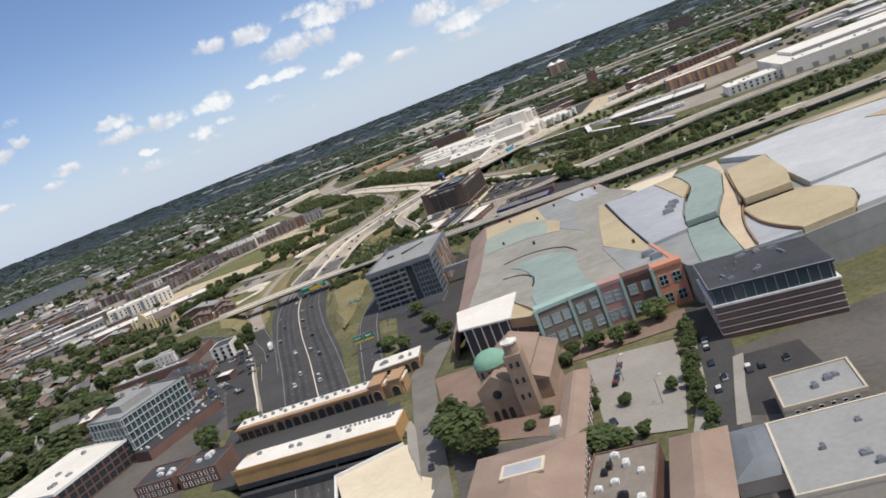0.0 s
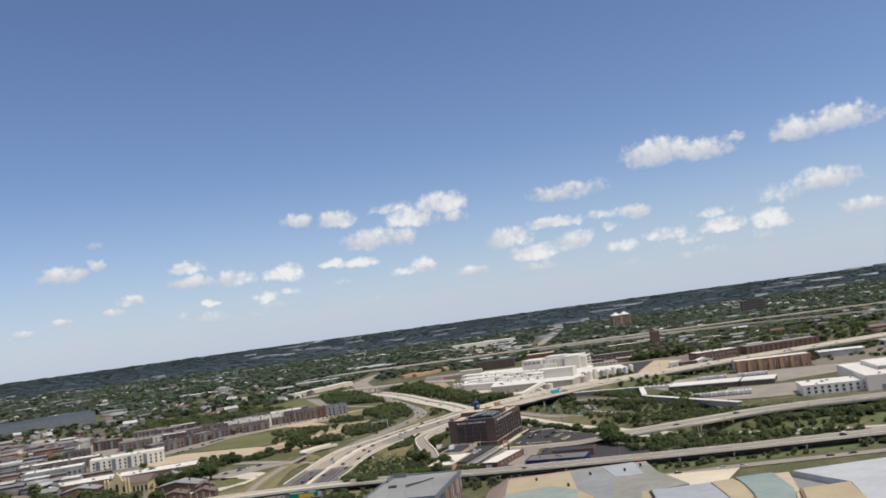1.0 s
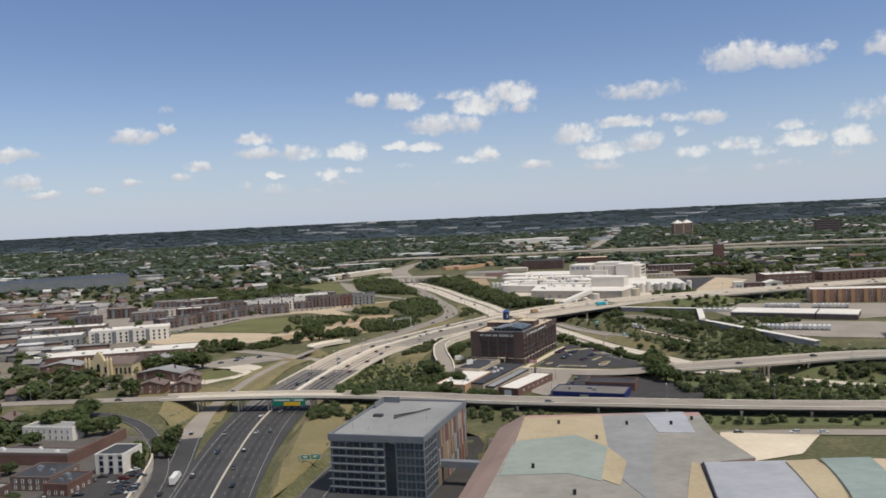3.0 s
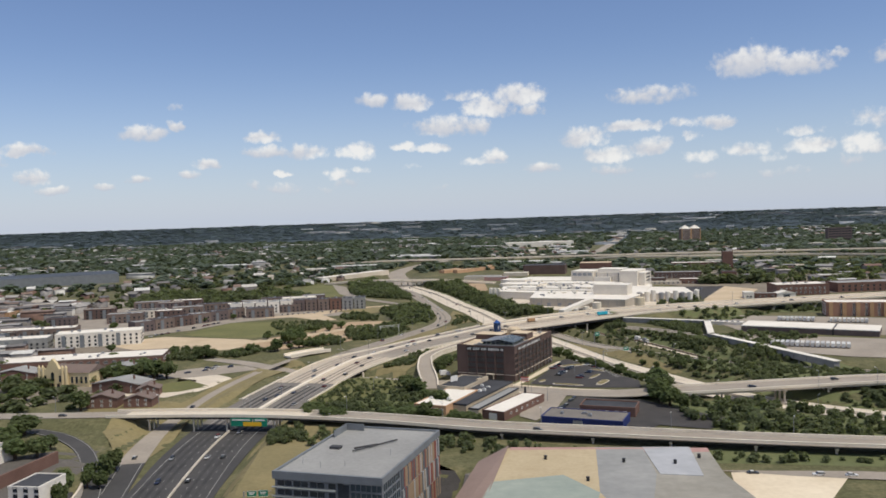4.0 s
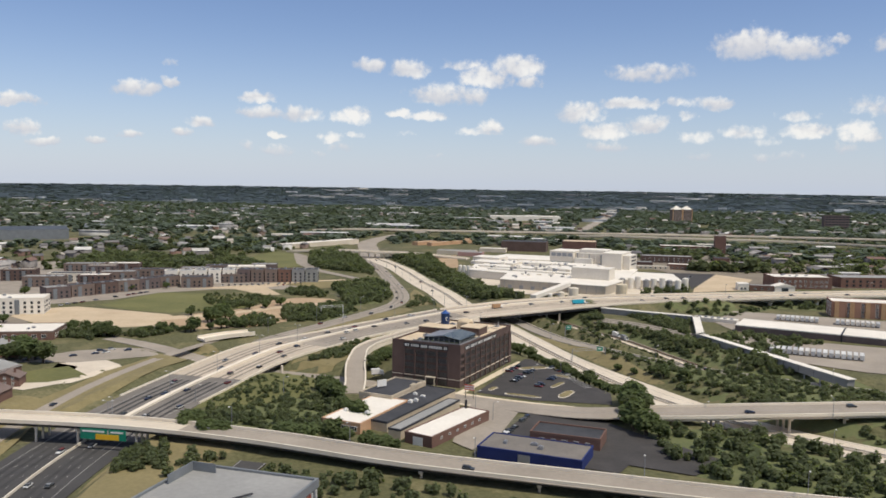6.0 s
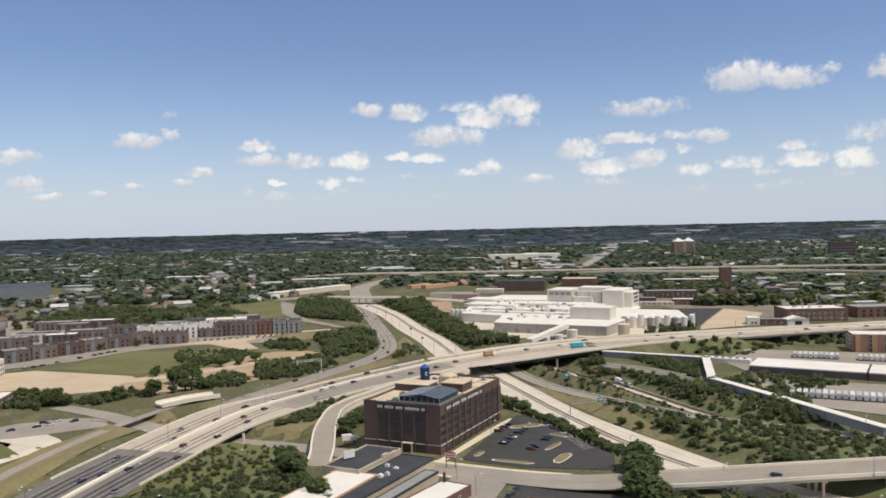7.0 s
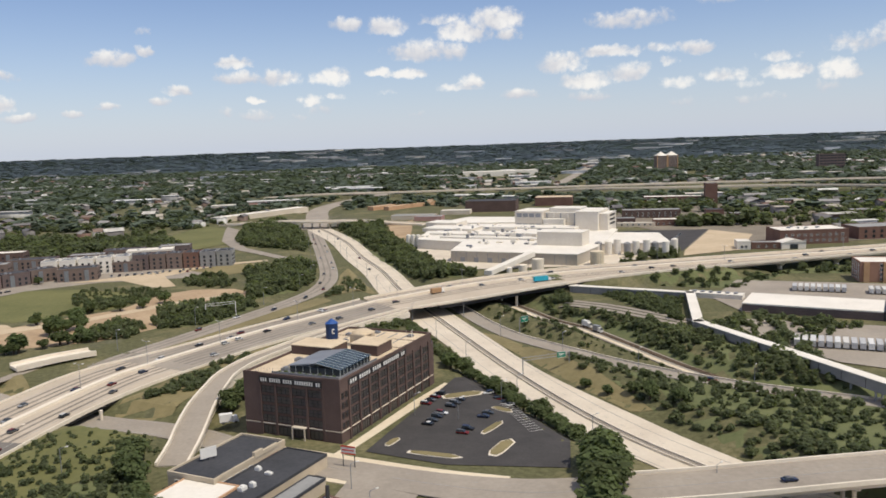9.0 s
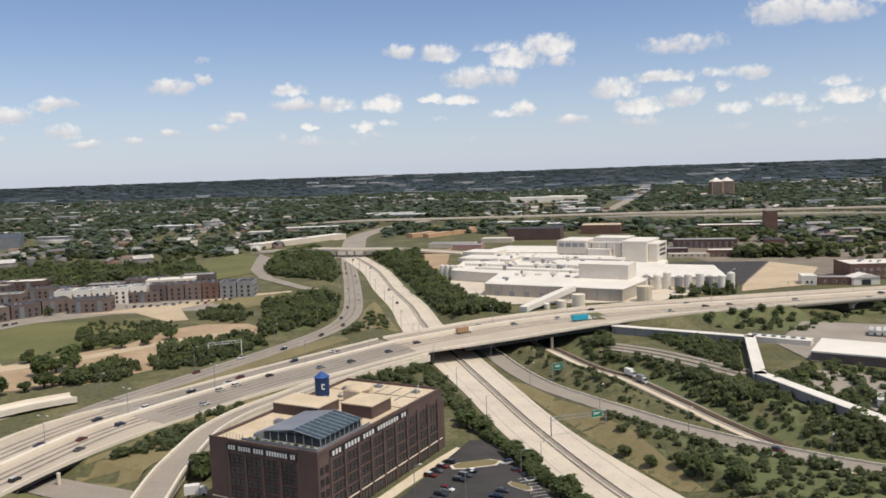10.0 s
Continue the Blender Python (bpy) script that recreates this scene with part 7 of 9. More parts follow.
WHEELS = {"lorry": wheel_mesh(0.36, 0.25), "car": wheel_mesh(0.23, 0.16)}
first = trailer(pose(179, 618, 0.06, 0, 0, -112))
for k in range(1, 16):
    copy_thing(first, pose(179 + 2.35 * k, 618 - 0.92 * k, 0.06, 0, 0, -112))
for k in range(9):
    copy_thing(first, pose(215 + 2.4 * k, 716 - 0.9 * k, 0.06, 0, 0, -112))
for k in range(9):
    copy_thing(first, pose(244 + 2.4 * k, 704 - 0.9 * k, 0.06, 0, 0, -112))


# ---- the white processing plant ----


def plant():
    root = thing("processing_plant", "sprawling white processing plant with stepped flat roofs", "factory")

    def at_local(u, v):
        return (51 + 0.917 * u + 0.399 * v, 833 - 0.399 * u + 0.917 * v)

    def grow(ring, far):
        cx, cy = sum(p[0] for p in ring) / len(ring), sum(p[1] for p in ring) / len(ring)
        return [(x + (far if x > cx else -far), y + (far if y > cy else -far)) for x, y in ring]

    def hall(ring, z0, z1, wall, roof="white_roof"):
        b = part("hall", Shape().prism(ring, z0, z1), wall, root)
        part("hall_roof", Shape().prism(grow(ring, 0.25), z1, z1 + 0.35), roof, b)
        return b

    def block(u0, v0, u1, v1, z0, z1, wall, roof="white_roof"):
        return hall([at_local(u0, v0), at_local(u1, v0), at_local(u1, v1), at_local(u0, v1)], z0, z1, wall, roof)

    front = hall([(51, 833), (124.5, 801), (141, 834), (58, 878)], -1, 6.7, "plant_grey")
    for k in range(11):
        x, y = at_local(3.5 + 7 * k, 0)
        part("panel_joint", Shape().box(-0.15, -0.12, 0, 0.15, 0.05, 6.5), "grey_metal", front, at=pose(x, y, 0, 0, 0, -23.5))
    for k in range(4):
        x, y = at_local(8 + 9 * k, 0)
        part("dock_door", Shape().box(-1.5, -0.2, 0, 1.5, 0.05, 3.2), "grey_metal", front, at=pose(x, y, 0, 0, 0, -23.5))
    hall([(26, 898), (57, 878), (140, 834), (152, 868), (168, 925), (152, 968), (102, 985), (34, 1000)], -1, 6.5, "plant_wall")
    hall([(139, 868), (142, 850), (188, 847), (192, 900), (150, 914)], -1, 6.0, "plant_wall")
    hall([(34, 1000), (102, 985), (152, 968), (160, 1010), (60, 1046)], -1, 7.4, "plant_wall")
    block(-36, 58, 42, 66, 6.4, 7.7, "white_roof")
    block(-52, 74, 8, 90, 6.4, 8.0, "white_roof")
    block(4, 78, 44, 104, 6.4, 8.6, "white_roof")
    block(-70, 98, -30, 122, 6.4, 8.6, "plant_wall")
    block(-24, 106, 46, 126, 6.4, 9.4, "white_roof")
    block(44, 34, 73, 50, 6.5, 15.2, "plant_wall")
    block(-78, 120, -52, 140, 6.4, 10.6, "plant_wall")
    left = block(-9, 134, 13, 162, -1, 18.6, "plant_wall")
    mid = block(13.4, 138, 43, 168, -1, 17.4, "plant_wall")
    block(16, 141, 40, 160, 17.5, 20.4, "white_roof")
    block(14, 133, 30, 137.6, 6.4, 13.0, "white_roof")
    tower = block(43.4, 118, 60, 150, -1, 20.2, "plant_wall")
    block(60.2, 122, 66, 146, -1, 18.4, "plant_wall")
    for z in (10.4, 13.4, 16.4):
        x, y = at_local(66.1, 128)
        part("louvre", Shape().box(0, -0.1, z, 14, 0.05, z + 1.2), "dark_metal", tower, at=pose(x, y, 0, 0, 0, 66.5))
    for k in range(4):
        x, y = at_local(-7.5 + 5 * k, 134)
        part("louvre", Shape().box(0, -0.12, 14.4, 4.2, 0.05, 17.4), "grey_metal", left, at=pose(x, y, 0, 0, 0, -23.5))
        part("louvre", Shape().box(0, -0.12, 8.6, 4.2, 0.05, 9.6), "grey_metal", left, at=pose(x, y, 0, 0, 0, -23.5))
    for k in range(5):
        x, y = at_local(15 + 5.4 * k, 138)
        part("pipe_rack", Shape().box(0, -0.5, 6.5, 0.8, 0.1, 17.2).box(0.8, -0.3, 11, 5.2, 0.1, 11.5), "white_roof" if k % 2 else "grey_metal", mid, at=pose(x, y, 0, 0, 0, -23.5))
    rng = random.Random(12)
    for _ in range(110):
        u, v = rng.uniform(-50, 52), rng.uniform(8, 128)
        z = 6.9 if v < 56 else rng.choice((6.9, 8.2, 8.8))
        if v < 30 and rng.random() < 0.7 or (u > 40 and v < 54) or (v < 56 and u < 0):
            continue
        x, y = at_local(u, v)
        w, d, hh = rng.uniform(0.8, 4), rng.uniform(0.8, 3), rng.uniform(0.5, 1.8)
        part("roof_unit", Shape().box(0, 0, z - 0.6, w, d, z + hh).box(0.15, 0.15, z + hh, w - 0.15, d - 0.15, z + hh + 0.2), rng.choice(("white_roof", "grey_metal", "pale_concrete", "gallery_grey")), root, at=pose(x, y, 0, 0, 0, -23.5))
    for k in range(9):
        x, y = 143 + 5.6 * k, 846 - 1.2 * k - (3 if k % 2 else 0)
        part("silo", Shape().tube((x, y, -1), (x, y, 7.6 + k % 3), 2.2, 2.2, 14).tube((x, y, 7.6 + k % 3), (x, y, 8.4 + k % 3), 2.2, 0.4, 14), "white_roof" if k % 3 else "gallery_grey", root)
    for k in range(5):
        x, y = 18 + 3.6 * k, 916 - 1.6 * k
        part("silo", Shape().tube((x, y, -1), (x, y, 8), 1.6, 1.6, 14).tube((x, y, 8), (x, y, 8.6), 1.6, 0.3, 14), "white_roof", root)
    for x, y, r, hh, m in ((136, 803, 4.0, 8.2, "sand"), (101, 787.5, 3.4, 7.0, "pale_concrete"), (92.5, 785, 2.4, 4.2, "pale_concrete"), (85, 786, 1.6, 2.6, "white_roof")):
        part("tank", Shape().tube((x, y, -1), (x, y, hh), r, r, 18).tube((x, y, hh), (x, y, hh + 0.5), r, 0.3, 18), m, root)
    part("conveyor", Shape().raw([(71, 778, 0.2), (75, 776, 0.2), (101, 809, 5.4), (97, 811, 5.4), (71, 778, 2.8), (75, 776, 2.8), (101, 809, 8.2), (97, 811, 8.2)], [(3, 2, 1, 0), (4, 5, 6, 7), (0, 1, 5, 4), (1, 2, 6, 5), (2, 3, 7, 6), (3, 0, 4, 7)]), "white_roof", root, "sloping enclosed white conveyor")
    return root


M["plant_grey"] = surface("plant_grey", (0.36, 0.32, 0.265), (0.48, 0.435, 0.37), 0.05, 0.8, 0.85)

plant()
for x, y, w, d, hh, wall, roof, lab in ((-48, 1238, 165, 9, 4, "orange_wall", "orange_roof", "long low shed with orange-tan roof"), (-30, 1232, 150, 8, 4, "orange_wall", "orange_roof", "long low shed with orange-tan roof"), (55, 1180, 52, 30, 11, "brick", "dark_roof", "dark brick works with sawtooth roof"), (-16, 1118, 42, 18, 4, "concrete", "grey_roof", "grey low shed beside the works"), (30, 1160, 30, 14, 4, "concrete", "white_roof", "white low shed beside the works"), (8, 1100, 26, 16, 4, "pink_wall", "grey_roof", "low pink-grey sheds beside the bank"), (130, 1230, 40, 30, 9, "red_brick", "orange_roof", "brick works with tan roof")):
    box_building("works_shed", lab, "works", pose(x, y, 0, 0, 0, 54 if w > 100 else -9), w, d, hh, wall, roof, 0.3)


# ---- left side: apartments, church, sheds ----


def apartment(x, y, a, w, d, hh, wall, label, roof="white_roof", group="apartment rows"):
    r = box_building("apartment_block", label, "apartment block", pose(x, y, 0, 0, 0, a), w, d, hh, wall, roof, 0.4, group)
    win = window_mesh(1.3, 1.5, "dark_metal", "glass", 1, 1)
    zs = [0.8 + 2.5 * k for k in range(int(hh / 2.6))]
    windows(r, w, d, "front", win, spread(0.8, w - 0.8, max(2, int(w / 3.6))), zs)
    windows(r, w, d, "right", win, spread(0.8, d - 0.8, max(2, int(d / 4))), zs)
    for k in range(int(w / 11)):
        part("dark_bay", Shape().box(4 + 11 * k, -0.5, 0, 6.4 + 11 * k, 0.1, hh - 0.8), "office_grey", r)
    scatter_units(r, max(2, int(w / 9)), 2, w - 3, 2, d - 3, hh + 0.1, int(abs(x)))
    return r


def left_side():
    apartment(-258, 654, 18, 52, 17, 9.0, "white_roof", "white three-storey apartment block with dark window bays")
    apartment(-300, 640, 18, 40, 17, 7.5, "roof_grey", "grey three-storey apartment block with white roof")
    apartment(-330, 690, 14, 60, 16, 7.0, "dull_brick", "brick apartment row with pale roof")
    for k in range(6):
        apartment(-236 + 9 * k, 722 + 14 * k, 48, 15, 12, 7.4, ("brown_wall", "dull_brick", "brick", "dull_brick", "brown_wall", "dull_brick")[k], "brick townhouses beside a rough field", "dark_roof" if k % 3 else "grey_roof")
    for k in range(5):
        apartment(-196 + 9.5 * k, 812 + 4 * k, 16, 9, 14, 9.5, "white_roof", "white townhouse with dark recessed balconies", "grey_roof")
    for k in range(6):
        apartment(-148 + 10 * k, 832 + 2 * k, 8, 9.4, 14, 9.5, ("brown_wall", "dull_brick", "dull_brick", "red_brick", "gallery_grey", "roof_grey")[k], "brick and grey townhouse with balconies", "dark_roof")
    for row in range(4):
        for k in range(5):
            if (row * 5 + k) % 7 != 3:
                apartment(-330 + 38 * k + 6 * row + (row * 13 + k * 7) % 9, 770 + 34 * row + 5 * k + (k * 11 + row * 5) % 8, 14 + (k * 5 + row * 3) % 7 - 3, 20 + (k * 7 + row * 4) % 13, 13, 6.2 + (k + 2 * row) % 3, ("brown_wall", "dull_brick", "brick", "plant_wall", "dull_brick")[(row * 2 + k) % 5], "long dull brick townhouse row", ("dark_roof", "grey_roof", "white_roof", "gravel")[(row * 3 + k) % 4])
    r = box_building("low_store", "long low brick store with a pale roof", "shop", pose(-256, 577, 0, 0, 0, 12.5), 95, 24, 4.0, "red_brick", "white_roof", 0.35, band="dull_brick")
    windows(r, 95, 24, "front", window_mesh(2.2, 1.8, "white_paint", "glass", 2, 1), spread(40, 93, 12), [1.0])
    windows(r, 95, 24, "right", window_mesh(2.2, 1.8, "white_paint", "glass", 2, 1), spread(1.5, 22, 5), [1.0])
    scatter_units(r, 9, 20, 90, 4, 19, 4.1, 46)
    r = box_building("store", "big store with broad cream flat roof", "store", pose(-508, 806, 0, 0, 0, 8), 116, 40, 6, "tan_brick", "white_roof", 0.4)
    for x, y, a, w, d, hh in ((-150, 486, 6, 13, 10, 4.4), (-134, 487, 4, 12, 9, 3.8), (-138, 508, 14, 10, 8, 3.6)):
        gable_house(x, y, a, w, d, hh, "red_brick", "dull_brick", "low red brick house with brown roof by the drive", 1.8)
    # yellow church with a stepped gable
    r = thing("yellow_church", "yellow stone chapel with broad stepped front gable", "church", pose(-199, 536, 0, 0, 0, -6))
    part("nave", Shape().box(1, 0, -1, 26, 15, 7), "yellow_stone", r)
    part("roof", Shape().raw([(0.6, -0.4, 7), (26.4, -0.4, 7), (26.4, 15.4, 7), (0.6, 15.4, 7), (0.6, 7.5, 10), (26.4, 7.5, 10)], [(0, 1, 5, 4), (3, 4, 5, 2), (0, 4, 3), (1, 2, 5)]), "dull_brick", r)
    ring = [(0, -1), (15, -1), (15, 7), (13, 7), (13, 9), (11, 9), (9.4, 12), (7.5, 14), (5.6, 12), (4, 9), (2, 9), (2, 7), (0, 7)]
    n = len(ring)
    part("front_gable", Shape().raw([(x, -1.4, z) for x, z in ring] + [(x, 0.4, z) for x, z in ring], [tuple(range(n)), tuple(range(2 * n - 1, n - 1, -1))] + [(i, n + i, n + (i + 1) % n, (i + 1) % n) for i in range(n)]), "yellow_stone", r)
    for x in (0.2, 2.2, 12.8, 14.8):
        part("turret", Shape().tube((x, -1.3, -1), (x, -1.3, 9.6), 0.7, 0.7, 8).tube((x, -1.3, 9.6), (x, -1.3, 11), 0.8, 0.05, 8), "yellow_stone", r)
    part("great_window", Shape().box(6.7, -1.55, 3.4, 8.3, -1.35, 6.6).tube((7.5, -1.55, 6.6), (7.5, -1.35, 6.6), 0.8, None, 16), "glass", r)
    for u in (3.5, 11.5):
        part("window", Shape().box(u - 0.6, -1.52, 2.5, u + 0.6, -1.35, 5.8), "glass", r)
    for u in (4.6, 7.5, 10.4):
        part("door", Shape().box(u - 0.7, -1.55, -0.5, u + 0.7, -1.35, 1.9), "dark_metal", r)
    for u in (17, 19.5, 22, 24.5):
        part("window", Shape().box(u - 0.6, -0.15, 1.8, u + 0.6, 0.05, 5.0), "glass", r)
    for x, y, a, w in ((-165, 520, -10, 26), (-178, 556, 6, 20), (-232, 548, 4, 22)):
        gable_house(x, y, a, w, 12, 4.4, "red_brick", "grey_roof", "low red brick building with shallow gabled roof", 2.0)
    # long dark sports hall roof
    r = box_building("sports_hall", "huge low hall with dark blue-grey roof", "hall", pose(-640, 1150, 0, 0, 0, 30), 170, 90, 12, "office_grey", "slate_roof", 0.4)
    box_building("white_sheds", "long white-roofed sheds by the railway", "shed", pose(-190, 1146, 0, 0, 0, 60), 130, 16, 5, "concrete", "white_roof", 0.2)
    box_building("white_tents", "row of white storage roofs", "shed", pose(40, 1985, 0, 0, 0, 4), 150, 40, 10, "white_roof", "white_roof", 0.2)


left_side()

# ---- small overpass with white abutment, and far highway bridges ----


def slab_bridge(name, label, pts, wide, deck="concrete", step=30, girder=1.0, kind=""):
    line = spline(pts, 10)
    root = thing(name, label, "bridge", kind=kind)
    part("deck", strip(line, wide, wide, 0.0, girder), deck, root)
    for off in (-wide + 0.2, wide - 0.2):
        parapet(line, off, root, high=0.9, wide=0.4)
    run = np.r_[0, np.cumsum(np.linalg.norm(np.diff(line[:, :2], axis=0), axis=1))]
    for dd in np.arange(step / 2, run[-1], step):
        x, y, z = [float(np.interp(dd, run, line[:, j])) for j in range(3)]
        g = float(land(x, y))
        if z - girder - g > 0.4:
            for u in (-wide * 0.6, wide * 0.6 - 1.2):
                part("pier", Shape().box(u, -0.6, g - z - 0.6, u + 1.2, 0.6, -girder + 0.1), "concrete", root, at=pose(x, y, z))
    return root


FAR_LINE_A = [(-232, 1480, 3, 11, 11), (-150, 1472, 6, 11, 11), (-43, 1466, 6, 11, 11), (131, 1467, 6, 11, 11), (270, 1466, 6, 11, 11), (420, 1461, 6, 11, 11), (600, 1440, 6, 11, 11), (900, 1390, 6, 11, 11)]
FAR_LINE_B = [(150, 1430, 3, 9, 9), (211, 1408, 6, 9, 9), (306, 1384, 6, 9, 9), (400, 1368, 6, 9, 9), (479, 1340, 6, 9, 9), (555, 1286, 6, 9, 9), (800, 1120, 6, 9, 9)]
slab_bridge("ramp_bridge", "small white concrete ramp bridge by the freeway", [(-93.1, 602.1, 1.6), (-83.9, 612.1, 2.0), (-74.7, 622.1, 1.6)], 3.8, "pale_concrete", 14)
slab_bridge("road_bridge", "road bridge crossing the distant freeway", [(-180, 1118, 0.3), (-125, 1104, 3.2), (-80, 1093, 3.2), (-40, 1083, 3.2), (20, 1066, 0.3)], 7, "concrete", 18)
slab_bridge("far_viaduct", "long pale highway viaduct far across the town", FAR_LINE_A, 6, "concrete", 40, 1.2)
slab_bridge("far_viaduct", "long pale highway viaduct far across the town", FAR_LINE_B, 6, "concrete", 40, 1.2)
CURVED_RAMP = [(36, 676, 2.6, 2.6, 2.6), (20, 657, 2.2, 3, 3), (6, 636, 2.0, 3.2, 3.2), (-3, 618, 1.9, 3.3, 3.3), (-9.8, 603, 1.9, 3.3, 3.3), (-13, 586, 2.1, 3.4, 3.4), (-12.3, 572, 2.3, 3.6, 3.6), (-10.6, 554, 2.3, 4, 4), (-8, 538, 1.9, 4.2, 4.2), (-6, 526, 1.2, 4, 4), (-5, 515, 0.3, 4, 4)]
line = spline(CURVED_RAMP, 4)
ob = road("curved_ramp", line, "worn_road", "curving concrete ramp with pale parapets", (), ())
parapet(line, -line[:, 3] + 0.3, ob, high=0.85, wide=0.6)
parapet(line, line[:, 4] - 0.3, ob, high=0.85, wide=0.6)
part("abutment", strip(line, 3.4, 3.4, -0.2, 2.2), "pale_concrete", ob)


# ---- warehouse car park: planted islands and footpaths ----


def island(x, y, a, w, d):
    """A kerbed planting island."""
    root = thing("planting_island", "kerbed planting island with dry shrubs in the car park", "planting bed", pose(x, y, 0.1, 0, 0, a), "car park islands")
    ring = [(-w, -d * 0.6), (-w * 0.5, -d), (w * 0.7, -d), (w, 0), (w * 0.6, d), (-w * 0.6, d), (-w, d * 0.5)]
    part("kerb", Shape().prism(ring, -0.1, 0.22), "pale_concrete", root)
    part("planting", Shape().prism([(p * 0.88, q * 0.84) for p, q in ring], 0.2, 0.34), "dry_grass", root)


for row in ((63, 565, 20, 6.5, 2.2), (74, 551, -40, 3.5, 1.2), (71, 537, 60, 5.5, 1.0), (73, 523, 65, 6.0, 1.8), (57, 519, -18, 7, 1.2), (46, 528, 65, 3, 1)):
    island(*row)
road("footpath", spline([(33.5, 520, 0.16, 1.3, 1.3), (38, 530, 0.16, 1.3, 1.3), (50, 559, 0.16, 1.6, 1.6), (58, 577, 0.16, 1.2, 1.2)], 4), "sand", "pale footpath along the brick warehouse")
road("footpath", spline([(16, 526.5, 0.2, 1.0, 1.0), (33, 519.5, 0.2, 1.1, 1.1), (57, 509.5, 0.3, 1.1, 1.1), (74, 503.5, 0.7, 1.0, 1.0)], 4), "sand", "pale footpath beside the street")
road("footpath", spline([(30, 507, 0.2, 0.9, 0.9), (44, 501, 0.2, 0.9, 0.9), (50, 492, 0.2, 0.9, 0.9), (44, 474, 0.2, 0.9, 0.9)], 4), "sand", "pale footpath round the shop yard")
ob = road("railway", RAILWAY, "gravel", "single railway track on a pale gravel bed through scrub", lift=0.05)
part("path", strip(RAILWAY, -1.2, 2.9, 0.09, 0.05), "sand", ob, "pale dirt path beside the rails")
part("ballast", strip(RAILWAY, 2.6, -0.4, 0.2, 0.2), "bark", ob, "rust-brown ballast")
for off in (-1.9, -0.8):
    part("rail", strip(RAILWAY, -off + 0.05, off + 0.05, 0.32, 0.15), "rust_edge", ob)
siding = spline([(104, 694, 0, 1.5, 1.5), (122, 679, 0, 1.5, 1.5), (146, 648, 0, 1.5, 1.5)], 5)
siding[:, 2] = land(siding[:, 0], siding[:, 1]) + 0.2
for shift in (0.0, 5.0, 10.0):
    moved = siding + np.array([shift * 0.6, shift * 0.7, 0, 0, 0])
    moved[:, 2] = land(moved[:, 0], moved[:, 1]) + 0.2
    road("siding", moved, "gravel", "overgrown gravel railway siding")

# ---- trees ----


def crown_template(seed, leaves, leaf, lobes=7, squat=1.0, core=1):
    """A crown one metre in radius standing on z = 0: leafy cards spread over several lobes round a dark core."""
    rng = np.random.RandomState(seed)
    mids = [np.array([0, 0, 0.95])]
    for k in range(lobes):
        a, b = 2 * math.pi * (k + rng.rand() * 0.6) / lobes, rng.uniform(-0.5, 0.75)
        mids.append(np.array([math.cos(a) * 0.55 * (1 - abs(b) * 0.4), math.sin(a) * 0.55 * (1 - abs(b) * 0.4), 0.95 + b * 0.7]))
    mids = np.array(mids)
    radii = np.r_[0.58, rng.uniform(0.24, 0.46, lobes)]
    pick = rng.choice(len(mids), leaves, p=radii ** 2 / (radii ** 2).sum())
    d = rng.normal(size=(leaves, 3))
    d /= np.linalg.norm(d, axis=1)[:, None]
    c = mids[pick] + d * radii[pick][:, None] * rng.uniform(0.72, 1.2, leaves)[:, None]
    n = d * 0.6 + rng.normal(size=(leaves, 3)) * 0.28 + [0, 0, 0.75]
    n /= np.linalg.norm(n, axis=1)[:, None]
    t = np.cross(n, rng.normal(size=(leaves, 3)))
    t /= np.linalg.norm(t, axis=1)[:, None]
    b = np.cross(n, t)
    size = leaf * rng.uniform(0.6, 1.3, leaves)[:, None]
    quad = np.stack([c - t * size - b * size * 0.7, c + t * size * 0.8 - b * size, c + t * size + b * size * 0.7, c - t * size * 0.7 + b * size], 1).reshape(-1, 3)
    faces = np.arange(leaves * 4).reshape(-1, 4)
    verts = quad
    if core:
        ball_v, ball_f = [], []
        rings, sides = 2, 6
        for m, r in list(zip(mids, radii * 0.84))[:core]:
            k = len(ball_v)
            for j in range(1, rings + 1):
                phi = math.pi * j / (rings + 1)
                ball_v += [m + r * np.array([math.sin(phi) * math.cos(2 * math.pi * i / sides), math.sin(phi) * math.sin(2 * math.pi * i / sides), math.cos(phi)]) for i in range(sides)]
            ball_v += [m + [0, 0, r], m - [0, 0, r]]
            ball_f += [(k + i, k + sides + i, k + sides + (i + 1) % sides, k + (i + 1) % sides) for i in range(sides)]
            for i in range(0, sides, 2):
                ball_f.append((k + rings * sides, k + i, k + (i + 1) % sides, k + (i + 2) % sides))
                ball_f.append((k + rings * sides + 1, k + sides + (i + 2) % sides, k + sides + (i + 1) % sides, k + sides + i))
        verts = np.vstack([quad, np.array(ball_v)])
        faces = np.vstack([faces, np.array(ball_f) + len(quad)])
    verts = verts * [1, 1, squat]
    verts[:, 2] -= 0.2 * squat
    return verts, faces


def quads(name, verts, faces, material):
    """A mesh from arrays, quickly."""
    me = bpy.data.meshes.new(name)
    me.vertices.add(len(verts))
    me.vertices.foreach_set("co", np.ascontiguousarray(verts, dtype=np.float32).ravel())
    me.loops.add(faces.size)
    me.loops.foreach_set("vertex_index", np.ascontiguousarray(faces, dtype=np.int32).ravel())
    me.polygons.add(len(faces))
    me.polygons.foreach_set("loop_start", np.arange(0, faces.size, faces.shape[1], dtype=np.int32))
    me.materials.append(M[material])
    me.update(calc_edges=True)
    me.validate()
    return me


